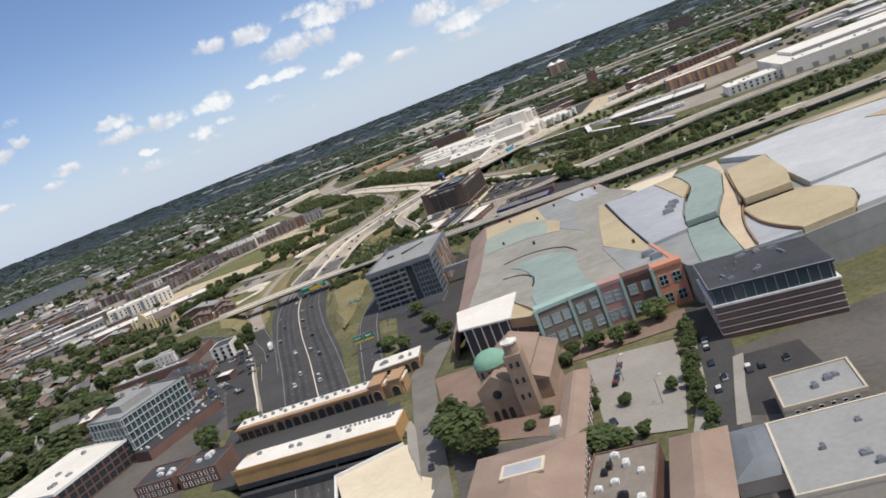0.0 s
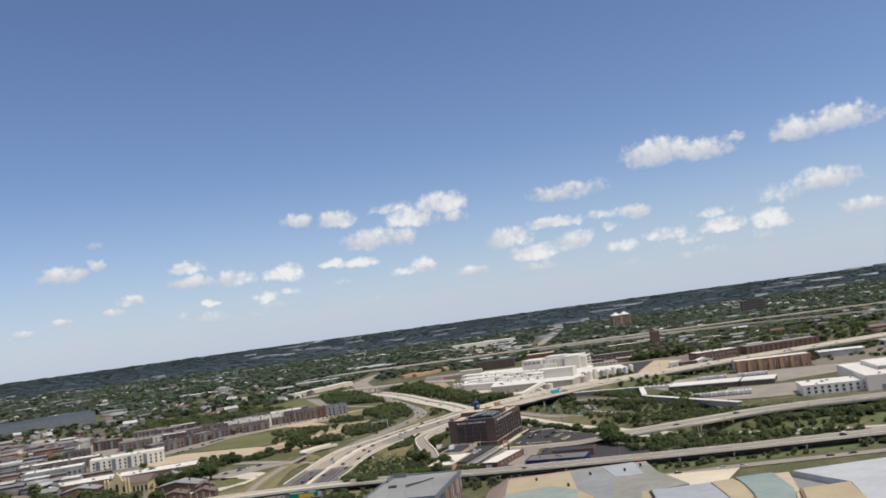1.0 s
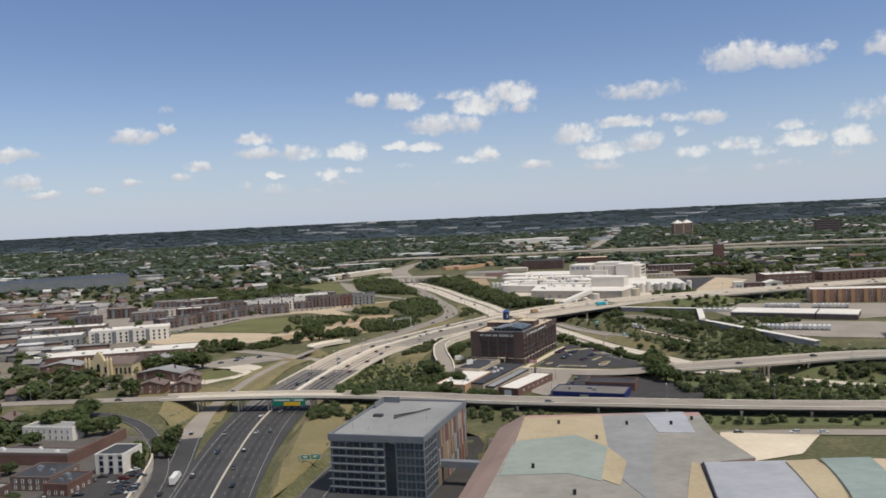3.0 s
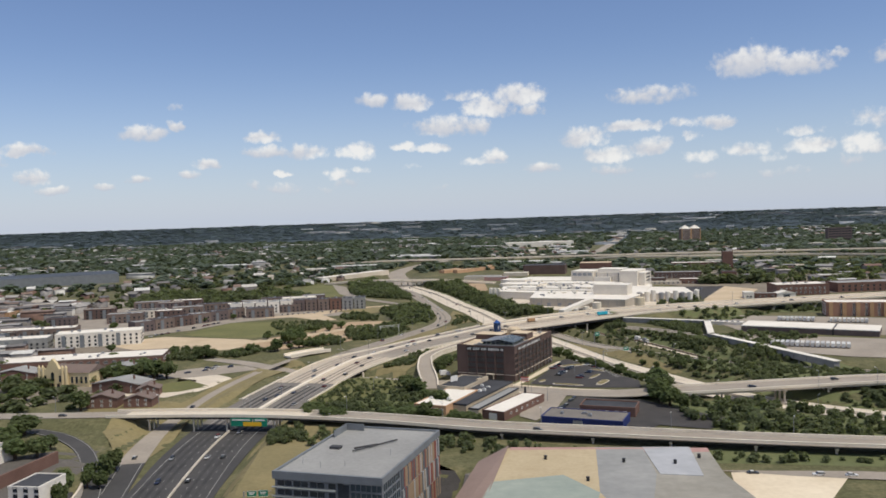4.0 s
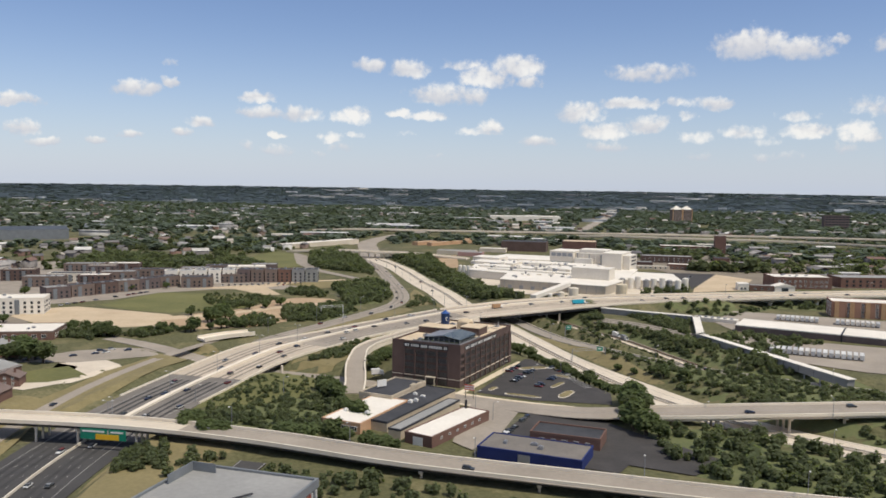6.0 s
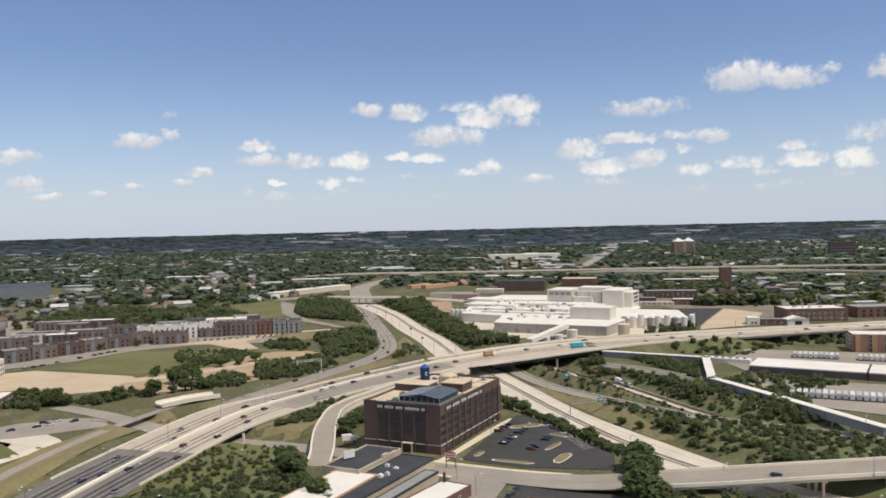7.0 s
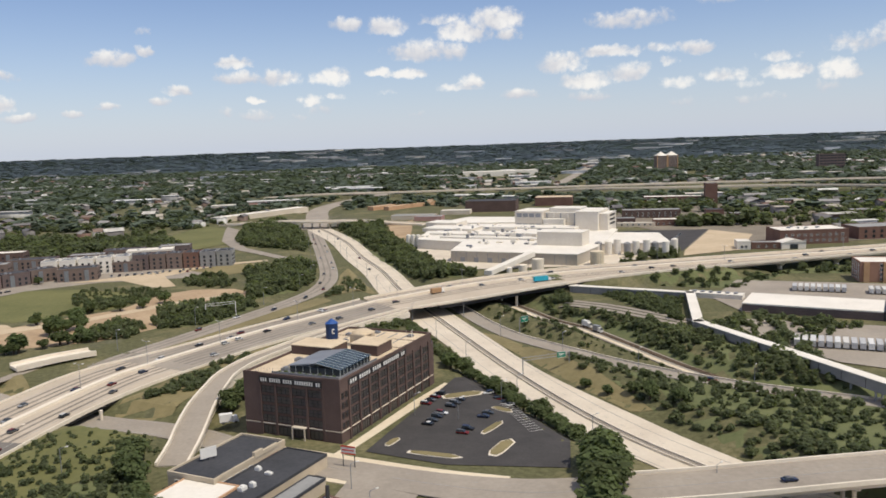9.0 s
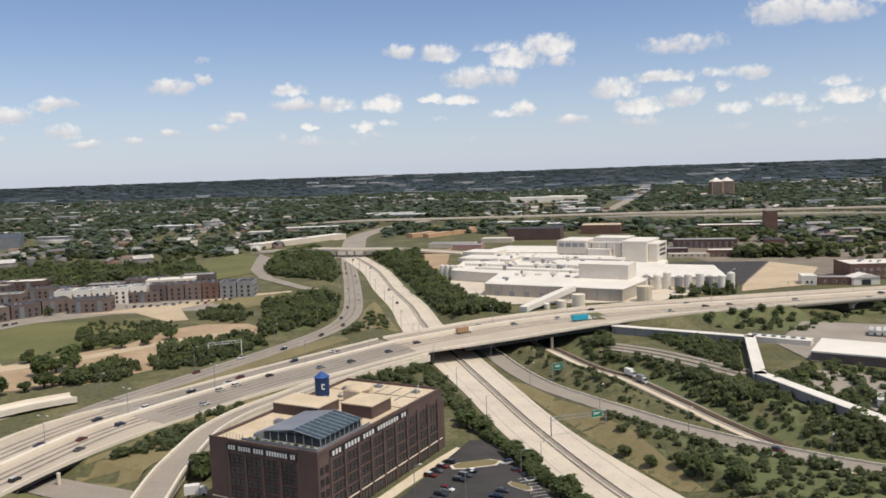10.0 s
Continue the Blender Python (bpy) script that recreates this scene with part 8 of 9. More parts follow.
def plant_many(name, label, category, places, radius, height, templates, material, seed):
    """One object of many crowns that nobody could count."""
    rng = np.random.RandomState(seed)
    allv, allf, k = [], [], 0
    which = rng.randint(0, len(templates), len(places))
    turn = rng.uniform(0, 2 * math.pi, len(places))
    ground = land(places[:, 0], places[:, 1])
    for t, (v, f) in enumerate(templates):
        sel = np.where(which == t)[0]
        if not len(sel):
            continue
        c, s = np.cos(turn[sel])[:, None], np.sin(turn[sel])[:, None]
        r, hh = radius[sel][:, None], height[sel][:, None]
        x = (v[None, :, 0] * c - v[None, :, 1] * s) * r + places[sel, 0][:, None]
        y = (v[None, :, 0] * s + v[None, :, 1] * c) * r + places[sel, 1][:, None]
        z = v[None, :, 2] * hh + ground[sel][:, None]
        allv.append(np.stack([x, y, z], -1).reshape(-1, 3))
        allf.append((f[None] + (np.arange(len(sel)) * len(v))[:, None, None]).reshape(-1, f.shape[1]) + k)
        k += len(sel) * len(v)
    me = quads(name, np.vstack(allv), np.vstack(allf), material)
    return tagged(new(name, me), label, category, kind="stuff")


ROADS = [(SOUTH_RAMP, 2.6), (spline(FAR_LINE_A, 20), 30.0), (spline(FAR_LINE_B, 20), 30.0)] + [(line, 1.2) for line in (FREEWAY, WEST_RAMP, THROUGH_ROAD, FAR_ROAD, EXIT_RAMP, ENTRY_RAMP, VIADUCT, OVERPASS, STREET, STREET_WEST, RAILWAY, siding, spline(CURVED_RAMP, 6))]


def inside(x, y, ring):
    hit = np.zeros(len(x), bool)
    for (x0, y0), (x1, y1) in zip(ring, ring[1:] + ring[:1]):
        cross = ((y0 > y) != (y1 > y)) & (x < (x1 - x0) * (y - y0) / (y1 - y0 + 1e-12) + x0)
        hit ^= cross
    return hit


def clear_of_roads(p, margin=0.0):
    ok = np.ones(len(p), bool)
    for line, m in ROADS:
        dist, _ = near_line(p[:, 0], p[:, 1], line)
        ok &= dist > m + margin
    return ok


def scatter(ring, count, seed, margin=1.0):
    """Random places inside a ring, off the roads."""
    rng = np.random.RandomState(seed)
    xs, ys = [p[0] for p in ring], [p[1] for p in ring]
    p = np.c_[rng.uniform(min(xs), max(xs), count * 6), rng.uniform(min(ys), max(ys), count * 6)]
    p = p[inside(p[:, 0], p[:, 1], ring)][:count]
    return p[clear_of_roads(p, margin)]


NEAR = [crown_template(s, 760, 0.105, 12, sq, 8) for s, sq in ((1, 0.95), (2, 1.1), (3, 1.0), (4, 1.25))]
MID = [crown_template(s, 96, 0.215, 9, sq, 1) for s, sq in ((11, 0.9), (12, 1.0), (13, 1.15))]
FAR = [crown_template(s, 17, 0.48, 3, 1.0, 1) for s in (21, 22, 23)]
TRUNK = Shape().tube((0, 0, -0.6), (0, 0, 1.1), 0.16, 0.10, 7).tube((0, 0, 1.0), (0.35, 0.1, 1.7), 0.08, 0.04, 6).tube((0, 0, 1.0), (-0.3, 0.2, 1.7), 0.08, 0.04, 6).tube((0, 0, 0.9), (0.05, -0.35, 1.6), 0.07, 0.04, 6).made("trunk", "bark")
CROWNS = [quads("crown", v, f, "leaf") for v, f in NEAR]


warehouse()


def tree(x, y, r, hh, seed, label="leafy green tree with a rounded crown", group="trees"):
    root = thing("tree", label, "tree", pose(x, y, float(land(x, y)), 0, 0, seed * 77 % 360), group)
    part("trunk", TRUNK, None, root, at=Matrix.Diagonal((r * 0.9, r * 0.9, hh * 0.42, 1)))
    part("crown", CROWNS[seed % len(CROWNS)], None, root, at=Matrix.Translation((0, 0, hh * 0.18)) @ Matrix.Diagonal((r, r, hh * 0.46, 1)))
    return root


def line_of_trees(pts, count, r, hh, seed, jitter=1.0):
    rng = random.Random(seed)
    line = spline([(x, y, 0) for x, y in pts], 2)
    for k in range(count):
        i = int((k + 0.5) / count * (len(line) - 1))
        s = rng.uniform(0.75, 1.25)
        tree(line[i, 0] + rng.uniform(-jitter, jitter), line[i, 1] + rng.uniform(-jitter, jitter), r * s, hh * s * rng.uniform(0.9, 1.1), seed + k)


# single trees near the path
for k, (x, y, r, hh) in enumerate(((-9, 176, 7.0, 10.5), (-6, 168, 5.5, 8.5), (-11, 183, 5.5, 9), (-10, 187, 4.5, 8), (31, 205, 3.4, 5.5), (41, 203, 2.8, 4.6), (49, 207, 4.2, 7), (36, 201, 2.6, 4.4), (22, 201, 2.4, 4), (25, 206, 2.6, 4.4),
                                   (22, 176, 1.6, 3), (21, 170, 1.5, 2.6), (17, 150, 4.2, 6.5), (21, 148, 3.0, 5), (27, 166, 1.8, 3.2), (37, 164, 1.8, 3), (11, 176, 2.0, 2.6), (6, 173, 1.8, 2.2), (14, 196, 2.4, 3.2), (26, 150, 2, 3),
                                   (-76, 262, 4.2, 7), (-80, 268, 3.6, 6), (-92, 232, 3.2, 5.5), (-99, 400, 3.0, 8), (-101, 410, 3.4, 9), (-97, 392, 2.8, 7), (-15, 330, 3.5, 6), (-10, 300, 4.0, 6.5), (-6, 284, 3.5, 6), (-3, 270, 3, 5), (-28, 292, 4.2, 6), (-22, 286, 3.5, 5.5))):
    tree(x, y, r, hh, k)
for k, (x, y, r, hh) in enumerate(((-204, 772, 3.4, 5.5), (-186, 790, 3.2, 5), (-226, 760, 3.6, 6), (-160, 806, 3, 5), (-250, 706, 3.6, 6), (-262, 742, 4, 6.5), (-300, 720, 4, 6.5), (-282, 790, 4, 6), (-240, 830, 4, 6.5), (-196, 846, 4, 6.5), (-150, 858, 4, 6), (-330, 760, 4, 6), (-214, 640, 3.4, 5.4), (-236, 628, 3.6, 6), (-196, 606, 3.6, 6), (-106, 323, 2.6, 4.6), (-143, 420, 4.2, 7), (-168, 424, 5, 8), (-193, 428, 5, 8), (-150, 428, 4, 6.5), (-132, 426, 3.6, 6), (-122, 340, 2.4, 4), (-146, 346, 3.4, 5.5), (-134, 312, 3, 5), (-118, 312, 2.6, 4.4), (-160, 330, 3.6, 6), (-176, 352, 4, 7), (-168, 370, 3.6, 6), (-98, 296, 2.2, 3.6), (-106, 284, 2.6, 4.6), (-140, 368, 3, 5), (-190, 340, 4.6, 7.5), (-182, 316, 4.6, 7.5), (-101, 392, 2.4, 8), (-104, 400, 2.2, 7))):
    tree(x, y, r, hh, k + 40)
line_of_trees([(30, 120), (36, 140), (41, 160), (47, 178), (52, 196)], 17, 2.0, 3.8, 100, 0.8)
line_of_trees([(57, 602), (66, 585), (78, 562), (87, 545), (92, 528)], 18, 3.2, 4.8, 130, 1.6)
line_of_trees([(93, 515), (96, 504), (92, 482), (94, 474), (98, 468)], 9, 5.0, 8.5, 150, 2.2)
line_of_trees([(-52, 470), (-40, 462), (-30, 460)], 6, 4.0, 6, 170, 2.5)
line_of_trees([(-20, 462), (0, 459), (12, 452), (22, 447)], 8, 4.2, 6.5, 180, 2.0)
line_of_trees([(6, 474), (-8, 498), (-14, 512), (-20, 522)], 9, 3.6, 6, 190, 2.0)
line_of_trees([(-2, 552), (-3, 566), (2, 582)], 7, 3.4, 6, 200, 1.2)
line_of_trees([(-4, 580), (14, 598), (32, 612), (48, 606)], 14, 3.6, 5, 210, 3)
line_of_trees([(-166, 618), (-140, 612), (-112, 622), (-92, 640), (-78, 652)], 20, 3.6, 5.6, 230, 5)
line_of_trees([(-110, 655), (-104, 664), (-98, 668)], 6, 4.0, 7.5, 255, 3)
line_of_trees([(-128, 676), (-118, 690), (-100, 700), (-84, 720)], 8, 3.4, 5.6, 262, 7)
line_of_trees([(-170, 545), (-160, 550), (-152, 556)], 6, 4.5, 7.5, 272, 4)
line_of_trees([(-176, 566), (-166, 571), (-150, 556), (-140, 546)], 7, 4.6, 8.0, 290, 3)
line_of_trees([(98, 580), (112, 566), (126, 552)], 5, 2.4, 4, 280, 3)

for k, (x, y, r, hh) in enumerate(((-159, 297, 5.2, 8.5), (-179, 323, 6.2, 10.9), (-163, 322, 7.2, 10.1), (-172, 396, 5.7, 9.3), (-152, 401, 4.4, 6.5), (-195, 445, 5.2, 10.9), (-234, 452, 6.2, 10.1), (-208, 365, 7.2, 9.3), (-128, 300, 6.7, 10.9), (-151, 483, 5.2, 10.1), (-153, 445, 6.2, 9.3), (-86, 246, 4.6, 7.5), (-181, 387, 5.7, 10.9), (-178, 304, 6.7, 10.1), (-199, 481, 5.2, 9.3), (-221, 466, 6.2, 8.5), (-190, 367, 7.2, 10.9), (-282, 514, 5.7, 10.1), (-187, 502, 6.7, 9.3))):
    tree(x, y, r, hh, k + 300, "large spreading green street tree")
for k, (x, y, r, hh) in enumerate(((-163, 421, 4.6, 8.5), (-153, 417, 5.2, 9), (-156, 431, 4.4, 8), (-137, 413, 5.0, 8.5), (-131, 416, 4.4, 8), (-145, 422, 4.8, 8.5), (-172, 414, 5.2, 9), (-98, 371, 2.6, 9.5), (-102, 381, 2.8, 10))):
    tree(x, y, r, hh, k + 330, "tall dark green tree below the overpass road")

# woods and thickets too thick to count
THICKETS = {
    "railway_bank": ([(86, 728), (104, 730), (112, 692), (120, 676), (138, 655), (148, 640), (182, 552), (250, 520), (200, 552), (160, 574), (150, 584), (138, 606), (127, 634), (116, 662), (104, 682), (93, 704)], 460, 2.8, 4.4),
    "siding_edge": ([(122, 720), (158, 696), (147, 650), (140, 672)], 120, 2.4, 4.0),
    "rail_scrub": ([(62, 712), (84, 702), (97, 676), (108, 656), (120, 630), (131, 602), (142, 588), (120, 610), (103, 632), (83, 660)], 90, 1.7, 2.6),
    "ramp_bank": ([(95, 607), (103, 613), (118, 597), (140, 577), (164, 561), (191, 545), (262, 507), (240, 462), (160, 490), (140, 508), (121, 545), (115, 558), (109, 578)], 640, 2.3, 2.9),
    "under_bridge": ([(92, 482), (140, 486), (260, 490), (300, 470), (240, 432), (130, 424), (100, 440)], 420, 3.0, 5.0),
    "plant_bank": ([(-62, 1085), (-22, 1084), (-6, 1000), (6, 950), (31, 850), (56, 800), (66, 776), (40, 774), (27, 800), (8, 850), (-8, 895), (-28, 960)], 560, 4.2, 7.4),
    "plant_tree": ([(158, 828), (164, 815), (187, 822), (190, 842), (170, 842)], 26, 5.5, 8.0),
    "river_wood": ([(-114, 948), (-56, 905), (-62, 960), (-74, 998), (-98, 1070), (-112, 1130), (-155, 1120), (-142, 1060), (-128, 985)], 420, 4.2, 6.6),
    "ramp_wood": ([(-44, 722), (-28, 745), (-24, 790), (-36, 838), (-46, 852), (-60, 832), (-70, 806), (-56, 768)], 260, 3.6, 6.6),
    "freeway_trees": ([(-69, 662), (-44, 672), (-36, 706), (-46, 722), (-64, 720), (-76, 694)], 110, 3.4, 6.2),
    "earth_bank_trees": ([(-93, 640), (-72, 648), (-72, 668), (-92, 684)], 46, 3.2, 6.2),
    "apartment_scrub": ([(-98, 772), (-68, 760), (-66, 778), (-84, 806), (-100, 800)], 70, 2.6, 4.0),
    "field_scrub": ([(-136, 724), (-110, 708), (-97, 730), (-104, 764), (-148, 762)], 90, 2.2, 3.4),
    "hall_back": ([(-56, 432), (-22, 420), (20, 411), (78, 402), (78, 409), (20, 426), (-20, 441), (-54, 449)], 70, 2.2, 3.6),
    "left_mid": ([(-640, 760), (-360, 790), (-340, 960), (-205, 1040), (-170, 1100), (-430, 1120), (-720, 1100)], 260, 5.2, 7.0),
    "left_far": ([(-440, 1100), (-190, 1105), (-150, 1240), (-430, 1280)], 210, 5.2, 7.0),
    "retail_trees": ([(330, 650), (700, 570), (760, 860), (440, 820), (330, 780)], 120, 4.6, 6.0),
    "ramp_gore": ([(-34, 590), (-24, 620), (-8, 644), (-10, 618), (-13, 592), (-20, 576)], 40, 2.4, 3.2),
    "field_edge": ([(-128, 694), (-112, 706), (-94, 745), (-96, 755), (-104, 752), (-118, 712)], 60, 2.2, 3.0),
    "lot_edge": ([(-168, 616), (-144, 612), (-122, 640), (-112, 634), (-120, 612), (-146, 600), (-176, 606)], 70, 2.8, 4.6),
    "bank_scrub": ([(-34, 566), (-20, 575), (-20, 600), (-28, 592)], 60, 2.0, 3.0),
    "gore": ([(-8, 726), (12, 752), (2, 780), (-9, 800), (-6, 760)], 46, 2.4, 3.0),
    "scrub": ([(-56, 492), (-16, 500), (-8, 522), (-24, 540), (-48, 540)], 150, 1.3, 2.0),
    "office_back": ([(-61, 450), (-48, 452), (-42, 431), (-53, 427)], 50, 2.2, 3.4),
    "scrub_low": ([(-50, 474), (-8, 464), (8, 472), (-14, 512), (-48, 490)], 150, 2.4, 3.8),
    "south_slope": ([(40, 618), (66, 610), (40, 690), (30, 690), (8, 650), (-8, 618)], 170, 2.8, 3.8),
    "hill_wood": ([(-330, 900), (-170, 890), (-150, 930), (-205, 1030), (-360, 1030)], 520, 5.0, 7.5),
    "left_suburb": ([(-420, 300), (-150, 300), (-150, 372), (-178, 470), (-140, 482), (-150, 520), (-260, 600), (-520, 620), (-520, 420)], 620, 6.8, 9.0),
    "left_low": ([(-330, 215), (-165, 215), (-146, 290), (-138, 330), (-172, 384), (-340, 360)], 300, 7.4, 10.0),
    "overpass_right": ([(90, 402), (180, 392), (420, 372), (420, 384), (180, 402), (92, 418)], 120, 2.4, 3.4),
    "viaduct_left": ([(130, 742), (190, 720), (230, 760), (200, 800), (120, 770), (90, 740)], 210, 3.2, 4.2),
    "viaduct_right": ([(215, 760), (330, 740), (420, 800), (420, 850), (300, 826), (220, 806)], 240, 3.6, 5.2),
    "yard_hedge": ([(150, 640), (176, 664), (214, 640), (180, 616), (176, 580), (164, 590)], 110, 3.0, 4.4),
    "works_trees": ([(286, 960), (420, 960), (460, 1180), (300, 1180), (280, 1060)], 150, 6.0, 9.0),
    "school_trees": ([(228, 985), (256, 985), (276, 968), (284, 990), (258, 1014), (232, 1008)], 26, 8.0, 13.0),
    "school_back": ([(160, 1085), (250, 1090), (300, 1150), (280, 1200), (180, 1200)], 70, 7.0, 10.0),
    "right_town": ([(320, 900), (700, 900), (900, 1300), (330, 1320)], 620, 6.4, 9.0),
    "left_town": ([(-520, 640), (-310, 640), (-330, 900), (-640, 980)], 160, 4.5, 6.0),
}
blocked = [(-300, 640, -206, 690), (-330, 690, -270, 720)]
for i, (key, (ring, count, r, hh)) in enumerate(THICKETS.items()):
    dense = 1.2 if r > 4.4 else 1.75
    p = scatter(ring, int(count * dense), 300 + i, r * 0.4)
    r = r * (0.95 if r > 4.4 else 0.8)
    rng = np.random.RandomState(700 + i)
    size = rng.uniform(0.45, 1.2, len(p)) * np.array([0.85 + 0.5 * noise.noise(Vector((a * 0.05, b * 0.05, 1.0))) for a, b in p])
    plant_many("thicket", "dense green trees and scrub along the " + key.replace("_", " "), "trees", p, r * size, hh * 0.5 * size * rng.uniform(0.85, 1.2, len(p)), MID, "thicket_leaf", 500 + i)
    if count > 100 and key not in ("scrub", "left_suburb", "left_low", "right_town", "left_town", "left_mid", "left_far", "retail_trees", "works_trees", "south_slope"):
        patch("undergrowth", ring, "undergrowth", "dark green undergrowth below trees", -0.07)


def far_country():
    rng = np.random.RandomState(9)
    y = np.sqrt(rng.uniform(1090 ** 2, 2700 ** 2, 19000))
    x = rng.uniform(-1, 1, len(y)) * (0.66 * y + 150)
    p = np.c_[x, y]
    town = np.array([noise.noise(Vector((a * 0.004, b * 0.004, 3.0))) for a, b in p])
    keep = (rng.rand(len(p)) < np.clip(0.86 - town * 1.5, 0.16, 1.0)) & clear_of_roads(p, 6)
    keep &= ~((p[:, 0] > -200) & (p[:, 0] < 180) & (p[:, 1] < 1260)) & ~((p[:, 0] > -700) & (p[:, 0] < -440) & (p[:, 1] > 1130) & (p[:, 1] < 1330))
    keep &= ~((abs(p[:, 0] - (199 + (p[:, 1] - 1650) * 0.2)) < 22) & (p[:, 1] > 1600) & (p[:, 1] < 2800))
    p = p[keep]
    size = rng.uniform(0.7, 1.35, len(p))
    plant_many("woods", "dark green suburban trees spreading to the horizon", "trees", p, 6.8 * size, 4.3 * size, FAR, "leaf_far_haze", 91)
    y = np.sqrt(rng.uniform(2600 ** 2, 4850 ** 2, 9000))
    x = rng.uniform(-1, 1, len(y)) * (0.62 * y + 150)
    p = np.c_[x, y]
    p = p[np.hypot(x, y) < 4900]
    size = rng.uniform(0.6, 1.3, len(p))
    plant_many("horizon_woods", "woods on the horizon with distance haze in their blue-green leaf colour", "trees", p, 24.0 * size, 2.6 * size, FAR, "leaf_horizon_haze", 92)


# distance haze is mixed into this pale blue leaf colour
M["leaf_horizon_haze"] = leafy("leaf_horizon_haze", (0.118, 0.158, 0.196), (0.140, 0.182, 0.220), 0.004, 0.1, by_island=0.05)
far_country()


def many_houses(name, label, category, places, sizes, heights, turns, material, roof_rise, seed):
    """One object of many small far houses; every wall block and every roof is a loose piece of its own."""
    n = len(places)
    base = np.array([(-1, -1, 0), (1, -1, 0), (1, 1, 0), (-1, 1, 0), (-1, -1, 1), (1, -1, 1), (1, 1, 1), (-1, 1, 1)], float)
    bf = np.array([(0, 1, 5, 4), (1, 2, 6, 5), (2, 3, 7, 6), (3, 0, 4, 7), (4, 5, 6, 7)])
    roof = np.array([(-1.1, -1.1, 1), (1.1, -1.1, 1), (1.1, 1.1, 1), (-1.1, 1.1, 1), (-1.1, 0, 1 + roof_rise), (1.1, 0, 1 + roof_rise)], float)
    rf = np.array([(0, 1, 5, 4), (2, 3, 4, 5), (0, 4, 3, 3), (1, 2, 5, 5)])
    g = land(places[:, 0], places[:, 1])
    parts_v, parts_f, k = [], [], 0
    for v, f in ((base, bf), (roof, rf[:2])):
        c, s = np.cos(turns)[:, None], np.sin(turns)[:, None]
        lx, ly = v[None, :, 0] * sizes[:, :1], v[None, :, 1] * sizes[:, 1:2]
        pts = np.stack([lx * c - ly * s + places[:, :1], lx * s + ly * c + places[:, 1:2], v[None, :, 2] * heights[:, None] + g[:, None] - 0.02 + np.zeros_like(lx)], -1)
        parts_v.append(pts.reshape(-1, 3))
        parts_f.append((f[None] + (np.arange(n) * len(v))[:, None, None]).reshape(-1, 4) + k)
        k += n * len(v)
    me = quads(name, np.vstack(parts_v), np.vstack(parts_f), material)
    return tagged(new(name, me), label, category, kind="stuff")


M["far_house"] = palette("far_house", [(0.52, 0.5, 0.46), (0.34, 0.32, 0.30), (0.62, 0.61, 0.58), (0.19, 0.12, 0.095), (0.24, 0.225, 0.215), (0.17, 0.16, 0.155), (0.42, 0.38, 0.32), (0.14, 0.135, 0.14), (0.22, 0.16, 0.13), (0.3, 0.29, 0.28), (0.2, 0.19, 0.18)], 0.85, "island", 0.3)
M["far_roof"] = palette("far_roof", [(0.74, 0.73, 0.7), (0.5, 0.49, 0.46), (0.66, 0.62, 0.54), (0.78, 0.78, 0.76), (0.3, 0.3, 0.3)], 0.85, "island", 0.1)


